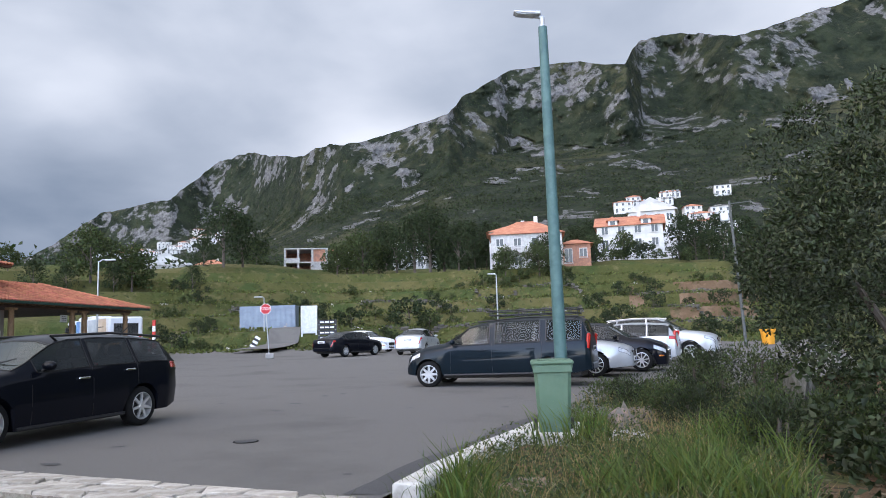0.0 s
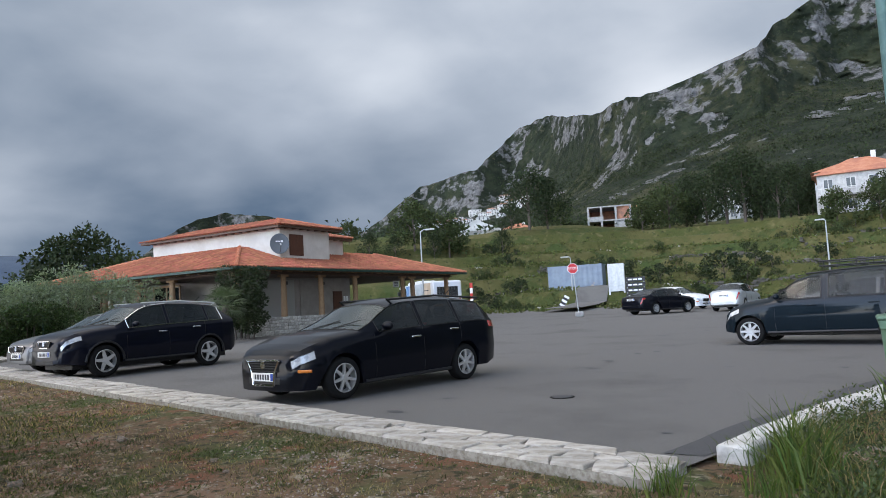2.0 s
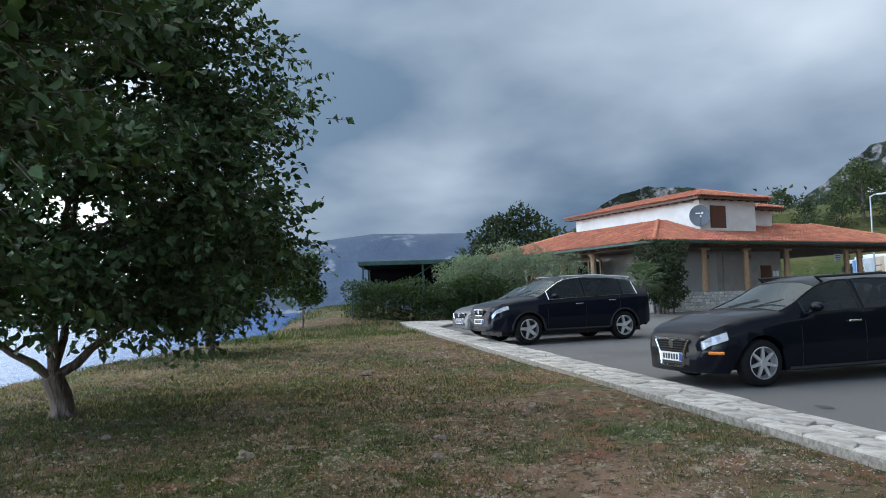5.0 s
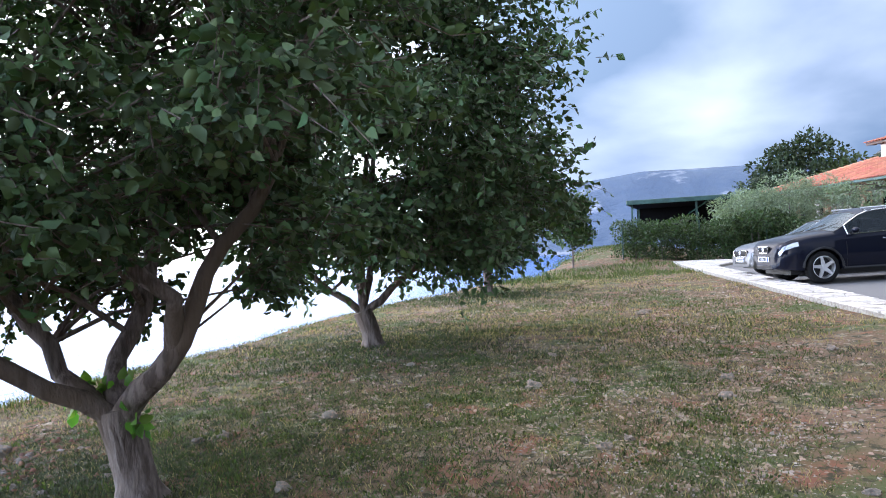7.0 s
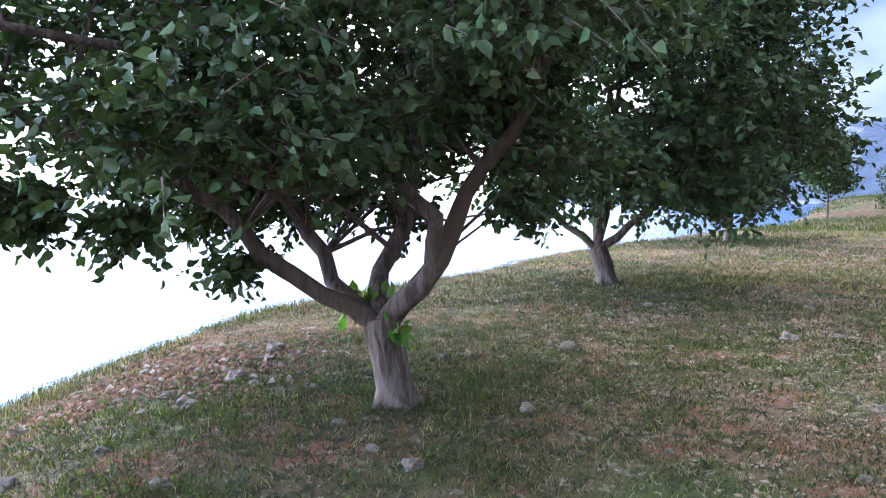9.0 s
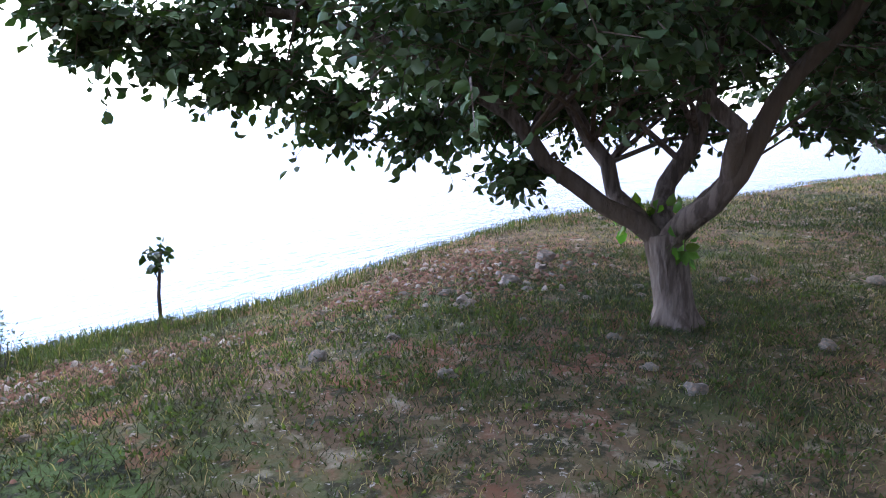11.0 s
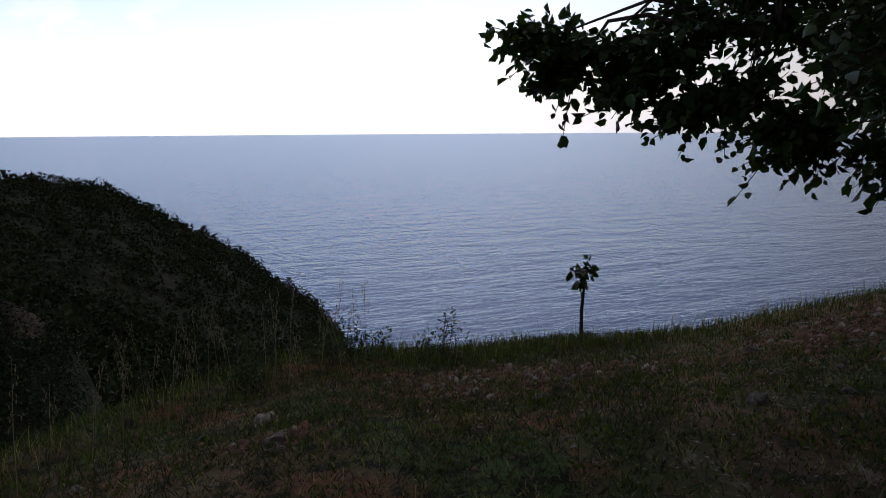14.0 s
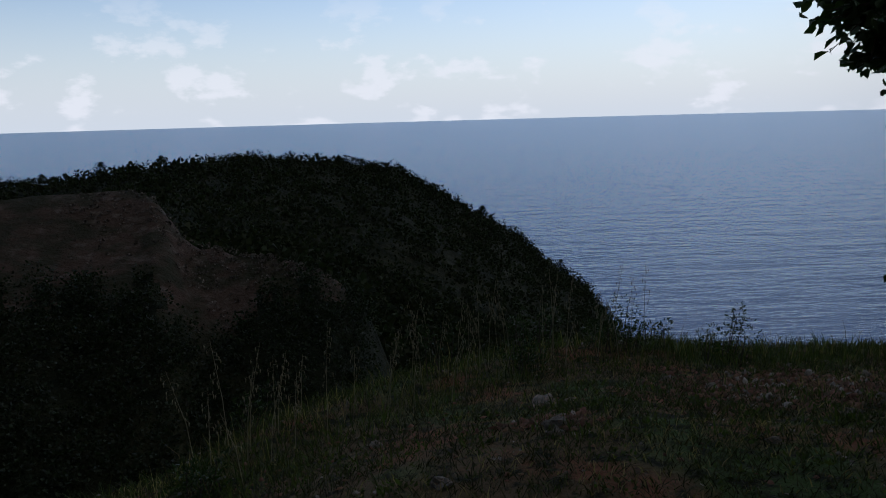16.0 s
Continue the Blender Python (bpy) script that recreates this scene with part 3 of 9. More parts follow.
def far_z(x, y):
    r, a = math.hypot(x, y), math.degrees(math.atan2(-x, y))
    top = interp(a, [(44, 4.6), (63, 5.0), (73, 5.2), (78, 4.6), (84, 2.2), (89, 0.3), (100, -0.6)])
    rug = noise.fractal(Vector((x * 0.0012, y * 0.0012, 3.0)), 0.9, 2.0, 6)
    s = smooth(3000, 4300, r)
    el = -1.75 + (top + 1.75) * s + rug * 0.5 * math.sin(s * math.pi)
    return 1.2 + r * math.tan(radians(el))


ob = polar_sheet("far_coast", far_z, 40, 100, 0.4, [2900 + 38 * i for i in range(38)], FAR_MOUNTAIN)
tagged(ob, "blue haze-tinted mountains across the bay under low cloud", "mountain", kind="structure")

# ---- building blocks ----
def part(name, bm, mat, parent=None, label="", smooth_angle=None):
    me = bpy.data.meshes.new(name)
    bm.to_mesh(me)
    bm.free()
    for m in (mat if isinstance(mat, (list, tuple)) else (mat,)):
        me.materials.append(m)
    if smooth_angle is not None:
        me.polygons.foreach_set("use_smooth", [True] * len(me.polygons))
        me.set_sharp_from_angle(angle=radians(smooth_angle))
    ob = new(name, me)
    if parent:
        ob.parent = parent
    if label:
        ob["label"] = label
    return ob


def share(name, me, parent, m=None):
    ob = new(name, me)
    ob.parent = parent
    if m is not None:
        ob.matrix_basis = m
    return ob


def thing(name, m, label, category, group="", kind=""):
    ob = new(name)
    ob.empty_display_size = 0.2
    ob.matrix_basis = m
    return tagged(ob, label, category, group, kind)


def add_box(bm, x0, x1, y0, y1, z0, z1, bevel=0.0, m=None):
    r = bmesh.ops.create_cube(bm, size=1.0)
    vs = r["verts"]
    bmesh.ops.scale(bm, vec=(x1 - x0, y1 - y0, z1 - z0), verts=vs)
    bmesh.ops.translate(bm, vec=((x0 + x1) / 2, (y0 + y1) / 2, (z0 + z1) / 2), verts=vs)
    if m is not None:
        bmesh.ops.transform(bm, matrix=m, verts=vs)
    if bevel:
        es = list({e for v in vs for e in v.link_edges})
        bmesh.ops.bevel(bm, geom=es, offset=bevel, segments=1, affect="EDGES", profile=0.5)
    return bm


def box(x0, x1, y0, y1, z0, z1, bevel=0.0, m=None):
    return add_box(bmesh.new(), x0, x1, y0, y1, z0, z1, bevel, m)


def add_tube(bm, pts, radii, seg=8, caps=True):
    """A tapered tube along points."""
    prev = None
    n = len(pts)
    pts = [Vector(p) for p in pts]
    side = None
    for i, p in enumerate(pts):
        d = (pts[min(i + 1, n - 1)] - pts[max(i - 1, 0)]).normalized()
        if side is None:
            side = d.orthogonal().normalized()
        side = (side - d * side.dot(d)).normalized()
        up = d.cross(side)
        r = radii[i] if isinstance(radii, (list, tuple)) else radii
        ring = [bm.verts.new(p + (side * math.cos(2 * math.pi * k / seg) + up * math.sin(2 * math.pi * k / seg)) * r) for k in range(seg)]
        if prev:
            for k in range(seg):
                bm.faces.new((prev[k], prev[(k + 1) % seg], ring[(k + 1) % seg], ring[k]))
        elif caps:
            bm.faces.new(ring[::-1])
        prev = ring
    if caps:
        bm.faces.new(prev)
    return bm


def tube(pts, radii, seg=8, caps=True):
    return add_tube(bmesh.new(), pts, radii, seg, caps)


def quad_mesh(points, faces):
    bm = bmesh.new()
    vs = [bm.verts.new(p) for p in points]
    for f in faces:
        bm.faces.new([vs[i] for i in f])
    return bm


def slab(poly, z0, z1, bevel=0.0):
    """A flat piece: outline in plan, from z0 up to z1."""
    bm = bmesh.new()
    lo = [bm.verts.new((x, y, z0)) for x, y in poly]
    hi = [bm.verts.new((x, y, z1)) for x, y in poly]
    n = len(poly)
    bm.faces.new(lo[::-1])
    top = bm.faces.new(hi)
    for i in range(n):
        bm.faces.new((lo[i], lo[(i + 1) % n], hi[(i + 1) % n], hi[i]))
    bmesh.ops.recalc_face_normals(bm, faces=bm.faces)
    if bevel:
        bmesh.ops.bevel(bm, geom=list(top.edges), offset=bevel, segments=1, affect="EDGES")
    return bm


def frame_axes(px, py, pz, heading):
    """A pose at a place, its +x turned to a heading in degrees from world +x."""
    return pose(px, py, pz, 0, 0, heading)


# the asphalt: the parking lot and the road beyond it
def asphalt_sheet():
    bm = bmesh.new()
    poly = [(-2.12, 5.6), (-1.2, 10.6), (2.0, 14.5), (7.0, 24.0), (12.0, 44.0), (17.0, 62.0), (-4.0, 66.0), (-28.0, 64.0), (-42.0, 78.0), (-70.0, 100.0), (-80.0, 86.0), (-50.0, 62.0), (-32.0, 47.0),
            (-30.0, 40.0), (-28.6, 23.0), (-33.0, 16.0), (-29.5, 11.0), (-16.0, 8.3), (-8.0, 6.7)]
    vs = [bm.verts.new((x, y, lot_z(x, y))) for x, y in poly]
    f = bm.faces.new(vs)
    bmesh.ops.triangulate(bm, faces=[f])
    bmesh.ops.recalc_face_normals(bm, faces=bm.faces)
    if bm.faces[:] and bm.faces[0].normal.z < 0:
        bmesh.ops.reverse_faces(bm, faces=bm.faces)
    return part("parking_lot", bm, ASPHALT)


tagged(asphalt_sheet(), "worn grey asphalt of a parking lot and road", "parking lot", kind="structure")

# ---- kerbs ----
def kerb_front(x):
    """Outer and inner edge of the flagstone kerb at x."""
    return 4.45 - 0.192 * x, 5.12 - 0.2 * x


def build_front_kerb():
    rnd = random.Random(4)
    x0, x1 = -2.08, -29.2
    bed = bmesh.new()
    n = 40
    vs = []
    for i in range(n + 1):
        x = x0 + (x1 - x0) * i / n
        o, k = kerb_front(x)
        wide = 1.0 + 1.6 * smooth(-24, -27.5, x)
        k2 = o + (k - o) * wide
        z = lot_z(x, o)
        vs.append([bed.verts.new(p) for p in ((x, o, z - 0.3), (x, o, z + 0.065), (x, k2, z + 0.065), (x, k2, z - 0.1))])
    for i in range(n):
        for j in range(3):
            bed.faces.new((vs[i][j], vs[i][j + 1], vs[i + 1][j + 1], vs[i + 1][j]))
    bed.faces.new(vs[0])
    bed.faces.new(vs[n][::-1])
    bmesh.ops.recalc_face_normals(bed, faces=bed.faces)
    kerb = part("kerb", bed, MORTAR)
    tagged(kerb, "low kerb of pale irregular flagstones set in mortar", "kerb", kind="structure")
    rows = 3
    x = x0 - 0.01
    cuts = [[x] for _ in range(rows)]
    for r in range(rows):
        while cuts[r][-1] > x1:
            cuts[r].append(cuts[r][-1] - rnd.uniform(0.2, 0.6))

    def at(x, f):
        o, k = kerb_front(x)
        wide = 1.0 + 1.6 * smooth(-24, -27.5, x)
        return (x, o + (k - o) * wide * f)

    for r in range(rows):
        for i in range(len(cuts[r]) - 1):
            a, b = cuts[r][i], cuts[r][i + 1]
            jit = lambda s: rnd.uniform(-s, s)
            edge = lambda k, x: 0.02 if k == 0 else 0.985 if k == rows else k / rows + 0.09 * math.sin(x * 5.1 + 2 * k)
            gap = 0.012
            f0, f0b = edge(r, a) + (gap if r else 0), edge(r, b) + (gap if r else 0)
            f1, f1b = edge(r + 1, a) - gap, edge(r + 1, b) - gap
            sa, sb = jit(0.055), jit(0.055)
            g = 0.007
            poly = [at(a - g + sa, f0), at(a - g - sa, f1), at((a + b) / 2, (f1 + f1b) / 2 + jit(0.03)), at(b + g - sb, f1b), at(b + g + sb, f0b), at((a + b) / 2, (f0 + f0b) / 2 + (abs(jit(0.02)) if r == 0 else jit(0.02)))]
            cx = sum(p[0] for p in poly) / 6
            cy = sum(p[1] for p in poly) / 6
            bm = slab([(p[0] - cx, p[1] - cy) for p in poly], -0.03, 0.022 + jit(0.007), 0.008)
            ob = part("flagstone", bm, FLAGSTONE, kerb)
            ob.matrix_basis = pose(cx, cy, lot_z(cx, cy) + 0.065, jit(0.8), jit(0.8), 0)


build_front_kerb()


def build_side_kerb():
    rnd = random.Random(9)
    kerb = tagged(new("kerb"), "whitewashed concrete kerb stones beside tall grass", "kerb", kind="structure")
    pts = [(-2.02, 6.05), (-1.93, 6.75), (-1.8, 7.6), (-1.62, 8.5), (-1.42, 9.4), (-1.2, 10.5)]
    for (ax, ay), (bx, by) in zip(pts, pts[1:]):
        L = math.hypot(bx - ax, by - ay) - 0.02
        bm = box(0, L, -0.26, 0, -0.3, 0.1, 0.02)
        for v in bm.verts:
            v.co += Vector((rnd.uniform(-1, 1), rnd.uniform(-1, 1), rnd.uniform(-1, 1))) * 0.012
        ob = part("kerb_stone", bm, WHITE_KERB, kerb)
        ob.matrix_basis = pose(ax, ay, lot_z(ax, ay), 0, 0, math.degrees(math.atan2(by - ay, bx - ax)))
    for k, (x0, x1, y0, y1) in enumerate(((-1.3, -0.55, 9.0, 10.2),)):
        ob = part("kerb_slab", box(x0, x1, y0, y1, -0.35, 0.02, 0.02), WHITE_KERB, kerb)
    rot = part("kerb_slab", box(-0.5, 0.5, -0.2, 0.2, -0.2, 0.08, 0.03), WHITE_KERB, kerb)
    rot.matrix_basis = pose(-0.3, 9.6, -0.12, 0, 0, 8)


build_side_kerb()


def asphalt_strip():
    """Darker patched asphalt along the side kerb."""
    bm = bmesh.new()
    prev = None
    for k in range(12):
        y = 6.0 + 0.55 * k
        x = -2.05 + 0.19 * (y - 6.0)
        row = [bm.verts.new((x - 0.04, y, lot_z(x, y) + 0.006)), bm.verts.new((x - 0.42 + 0.05 * math.sin(y * 2.3), y, lot_z(x - 0.4, y) + 0.005))]
        if prev:
            bm.faces.new((prev[0], row[0], row[1], prev[1]))
        prev = row
    bmesh.ops.recalc_face_normals(bm, faces=bm.faces)
    tagged(part("asphalt_strip", bm, ASPHALT_DARK), "dark patched strip of asphalt along the kerb", "asphalt", kind="structure")
    g = random.Random(12)
    for k in range(26):
        x, y = g.uniform(-9, -1.5), g.uniform(6.5, 24)
        if y < kerb_front(x)[1] + 0.3 or x > -2.4 + 0.15 * (y - 6):
            continue
        b = bmesh.new()
        r = g.uniform(0.03, 0.1)
        vs = [b.verts.new((r * g.uniform(0.6, 1.2) * math.cos(j * 0.7), r * 2.2 * g.uniform(0.6, 1.2) * math.sin(j * 0.7), 0)) for j in range(9)]
        b.faces.new(vs)
        bmesh.ops.recalc_face_normals(b, faces=b.faces)
        st = part("oil_stain", b, ASPHALT_DARK)
        st.matrix_basis = pose(x, y, lot_z(x, y) + 0.005, 0, 0, g.uniform(0, 180))
        tagged(st, "dark oil stain on the asphalt", "stain", "oil stains on the lot")


ASPHALT_DARK = material("dark_patched_asphalt", (0.055, 0.055, 0.057), 0.85, second=(0.08, 0.08, 0.082), scale=60, bump=0.3, bump_scale=120)
asphalt_strip()


# ---- street furniture ----
PAINT_LAMP = material("faded_green_lamp_paint", (0.055, 0.12, 0.115), 0.55, second=(0.085, 0.165, 0.155), scale=8, third=(0.06, 0.13, 0.12), third_scale=3, bump=0.1)
PALE_METAL = material("pale_grey_metal", (0.55, 0.56, 0.57), 0.4, 0.3, second=(0.45, 0.46, 0.47), scale=5)
GALV = material("galvanised_steel", (0.42, 0.44, 0.45), 0.45, 0.6, second=(0.34, 0.36, 0.37), scale=12)
BIN_GREEN = material("faded_green_bin_plastic", (0.085, 0.15, 0.095), 0.6, second=(0.105, 0.175, 0.115), scale=3, third=(0.08, 0.14, 0.09), third_scale=2.2, bump=0.08)
SIGN_RED = material("sign_red", (0.5, 0.02, 0.025), 0.4)
SIGN_WHITE = material("sign_white", (0.8, 0.8, 0.79), 0.4)
YELLOW = material("yellow_plastic", (0.7, 0.3, 0.02), 0.5, second=(0.6, 0.26, 0.02), scale=4)
LAMP_LENS = material("lamp_lens", (0.7, 0.72, 0.72), 0.2)


def text_mesh(body, size, depth=0.002):
    cu = bpy.data.curves.new("text", "FONT")
    cu.body, cu.size, cu.extrude, cu.align_x, cu.align_y = body, size, depth, "CENTER", "CENTER"
    ob = bpy.data.objects.new("text", cu)
    scene.collection.objects.link(ob)
    me = bpy.data.meshes.new_from_object(ob.evaluated_get(bpy.context.evaluated_depsgraph_get()))
    bpy.data.objects.remove(ob)
    bpy.data.curves.remove(cu)
    return me


def lamp_post():
    p = thing("street_lamp", pose(-0.82, 10.05, 0.0, 0, -0.3, 0), "faded green steel street lamp post with a flat pale lamp head", "street lamp")
    part("pole", tube([(0, 0, -0.1), (0, 0, 2.6), (0, 0, 5.48)], [0.088, 0.078, 0.062], 18), PAINT_LAMP, p, "", 40)
    part("base_plate", box(-0.16, 0.16, -0.16, 0.16, 0.0, 0.02, 0.004), PAINT_LAMP, p)
    part("bracket", tube([(0, 0, 5.46), (0, 0, 5.62), (-0.06, 0, 5.65)], 0.035, 10), PALE_METAL, p, "pale metal bracket", 40)
    bm = box(-0.36, 0.02, -0.09, 0.09, -0.02, 0.035, 0.015)
    for v in bm.verts:
        if v.co.x < -0.2:
            v.co.z *= 0.55
            v.co.y *= 0.85
    h = part("lamp_head", bm, PALE_METAL, p, "flat pale lamp head")
    h.matrix_basis = pose(-0.04, 0, 5.66, 0, 8, 10)
    part("lens", box(-0.33, -0.08, -0.07, 0.07, -0.026, -0.018, 0.003), LAMP_LENS, h)


lamp_post()


def wheelie_bin():
    p = thing("wheelie_bin", pose(-0.9, 9.35, -0.05, 0, 0, 6), "faded green plastic wheelie bin with a closed lid", "bin")
    bm = bmesh.new()
    rows = [(0.0, 0.175, 0.2), (0.04, 0.185, 0.21), (0.8, 0.225, 0.262), (0.84, 0.245, 0.28), (0.87, 0.245, 0.28)]
    prev = None
    for z, hx, hy in rows:
        ring = []
        for sx, sy in ((1, 1), (-1, 1), (-1, -1), (1, -1)):
            cxs = [(sx * hx, sy * (hy - 0.04)), (sx * (hx - 0.04), sy * hy)]
            if sx * sy < 0:
                cxs.reverse()
            ring += [bm.verts.new((a, b, z)) for a, b in cxs]
        if prev:
            for k in range(8):
                bm.faces.new((prev[k], prev[(k + 1) % 8], ring[(k + 1) % 8], ring[k]))
        else:
            bm.faces.new(ring[::-1])
        prev = ring
    part("body", bm, BIN_GREEN, p)
    lid = box(-0.26, 0.26, -0.3, 0.29, 0.872, 0.925, 0.018)
    part("lid", lid, BIN_GREEN, p)
    part("lid_rib", box(-0.18, 0.18, -0.22, 0.2, 0.925, 0.935, 0.004), BIN_GREEN, p)
    part("handle", tube([(-0.2, 0.3, 0.86), (-0.2, 0.35, 0.87), (0.2, 0.35, 0.87), (0.2, 0.3, 0.86)], 0.014, 8), BIN_GREEN, p)
    part("front_lip", box(-0.235, 0.235, -0.285, -0.25, 0.78, 0.87, 0.008), BIN_GREEN, p)
    for s in (-1, 1):
        bm = tube([(s * 0.2, 0.19, 0.1), (s * 0.25, 0.19, 0.1)], 0.1, 18)
        part("wheel", bm, BLACK, p, "black rubber wheel", 40)


wheelie_bin()


def stop_sign():
    p = thing("stop_sign", pose(-18.6, 37.9, lot_z(-18.6, 37.9), 0, 0, 27), "red octagonal stop sign on a leaning grey pole", "road sign")
    part("pole", tube([(0.22, 0, -0.1), (0.02, 0, 2.9)], 0.032, 10), GALV, p, "", 40)
    part("foot", box(0.0, 0.45, -0.2, 0.2, 0.0, 0.3, 0.04), CONCRETE, p, "concrete foot block")
    def octo(r, y0, y1):
        bm = bmesh.new()
        a = [bm.verts.new((0.02 + r * math.cos(math.pi / 8 + k * math.pi / 4), y0, 2.72 + r * math.sin(math.pi / 8 + k * math.pi / 4))) for k in range(8)]
        b = [bm.verts.new((v.co.x, y1, v.co.z)) for v in a]
        bm.faces.new(a)
        bm.faces.new(b[::-1])
        for k in range(8):
            bm.faces.new((a[k], b[k], b[(k + 1) % 8], a[(k + 1) % 8]))
        bmesh.ops.recalc_face_normals(bm, faces=bm.faces)
        return bm
    plate = part("plate", octo(0.31, -0.045, -0.033), SIGN_WHITE, p, "white rim")
    part("face", octo(0.285, -0.05, -0.045), SIGN_RED, plate)
    me = text_mesh("STOP", 0.22)
    me.materials.append(SIGN_WHITE)
    o = share("lettering", me, plate, pose(0.02, -0.054, 2.72, 90, 0, 0))
    o["label"] = "white word STOP"


stop_sign()


def tall_lamp(x, y, z, h, arm, turn, name_label):
    p = thing("street_lamp", pose(x, y, z, 0, 0, turn), name_label, "street lamp")
    part("pole", tube([(0, 0, -0.6), (0, 0, h * 0.5), (0, 0, h)], [0.08, 0.065, 0.045], 12), GALV, p, "", 40)
    part("arm", tube([(0, 0, h - 0.05), (arm * 0.5, 0, h + 0.12), (arm, 0, h + 0.1)], 0.04, 8), GALV, p)
    bm = box(arm - 0.1, arm + 0.65, -0.15, 0.15, h + 0.04, h + 0.16, 0.04)
    part("lamp_head", bm, PALE_METAL, p)
    return p


tall_lamp(-36.9, 48.0, 0.5, 7.1, 0.55, 20, "grey street lamp pole with a pale head beside the road")
tall_lamp(-32.5, 66.3, 1.2, 4.3, 0.3, 200, "thin grey lamp pole beside the container")
tall_lamp(-10.6, 72.0, 2.5, 4.6, 0.2, 200, "thin pale lamp pole on the terraced slope")


DARK_STEEL = material("dark_grey_steel", (0.1, 0.105, 0.1), 0.6, 0.2, second=(0.07, 0.075, 0.07), scale=4)


def flood_pole():
    p = thing("floodlight_pole", pose(7.6, 46.0, 0.1, 0, -2.2, 0), "dark leaning pole with a floodlight and a cross arm", "pole")
    part("pole", tube([(0, 0, -0.2), (0, 0, 8.6)], [0.1, 0.07], 10), DARK_STEEL, p, "", 40)
    part("crossarm", tube([(-1.1, 0, 8.35), (1.1, 0, 8.45)], 0.03, 6), DARK_STEEL, p)
    part("floodlight", box(-0.6, -0.15, -0.2, 0.1, 7.4, 7.9, 0.04), PALE_METAL, p)


flood_pole()


def yellow_bin():
    p = thing("litter_bin", pose(9.6, 50.0, lot_z(9.6, 50), 0, 0, 0), "yellow plastic litter bin beside the road", "bin")
    part("body", tube([(0, 0, 0), (0, 0, 0.85)], [0.36, 0.45], 16), YELLOW, p, "", 40)
    part("rim", tube([(0, 0, 0.85), (0, 0, 0.95)], 0.48, 16), YELLOW, p, "", 40)


yellow_bin()


def manhole(x, y, r):
    p = thing("manhole_cover", pose(x, y, lot_z(x, y) + 0.004), "dark round iron manhole cover flush in the asphalt", "manhole cover", "manhole covers in the lot")
    part("cover", tube([(0, 0, -0.05), (0, 0, 0.006)], r, 20), material("cast_iron", (0.05, 0.05, 0.052), 0.6, 0.3, bump=0.4), p)
    part("rim", tube([(0, 0, -0.05), (0, 0, 0.003)], r + 0.025, 20), RUBBER, p)


manhole(-4.72, 8.75, 0.135)

# ---- vehicles ----
def ring_points(S, x):
    top, belt, w = interp(x, S["top"]), interp(x, S["belt"]), interp(x, S["w"])
    belt = min(belt, top - 0.02)
    zb = interp(x, S["bottom"])
    arch = 0.0
    for xa in (S["fa"], S["ra"]):
        d = abs(x - xa)
        if d < S["R"]:
            arch = max(arch, S["wr"] - 0.01 + math.sqrt(S["R"] ** 2 - d * d))
    low = max(zb, arch)
    g = smooth(0.03, 0.34, top - belt)
    wr = interp(x, S["roofw"])
    ye = w * 0.86 * (1 - g) + wr * g
    ze = (belt + 0.72 * (top - belt)) * (1 - g) + (top - 0.075) * g
    mid = max(low + 0.02, zb + 0.26)
    return [(0.0, low), (w * 0.72, low), (w * 0.955, low + 0.012), (w * 1.0, min(mid, belt - 0.06)), (w * 0.985, max(belt - S.get("lamp_h", 0.1), min(mid, belt - 0.06) + 0.01)), (w * 0.945, belt), (ye, ze), (ye * 0.62, ze + (top - ze) * 0.78), (0.0, top)]


def tyre_mesh(r, wid):
    bm = bmesh.new()
    prof = [(r * 0.7, -wid / 2), (r * 0.9, -wid / 2 - 0.008), (r * 0.985, -wid * 0.4), (r, -wid * 0.2), (r, wid * 0.2), (r * 0.985, wid * 0.4), (r * 0.9, wid / 2 + 0.008), (r * 0.7, wid / 2)]
    n = 28
    ringv = [[bm.verts.new((p * math.cos(2 * math.pi * k / n), y, p * math.sin(2 * math.pi * k / n))) for p, y in prof] for k in range(n)]
    for k in range(n):
        a, b = ringv[k], ringv[(k + 1) % n]
        for j in range(len(prof) - 1):
            bm.faces.new((a[j], a[j + 1], b[j + 1], b[j]))
    bmesh.ops.recalc_face_normals(bm, faces=bm.faces)
    return bm


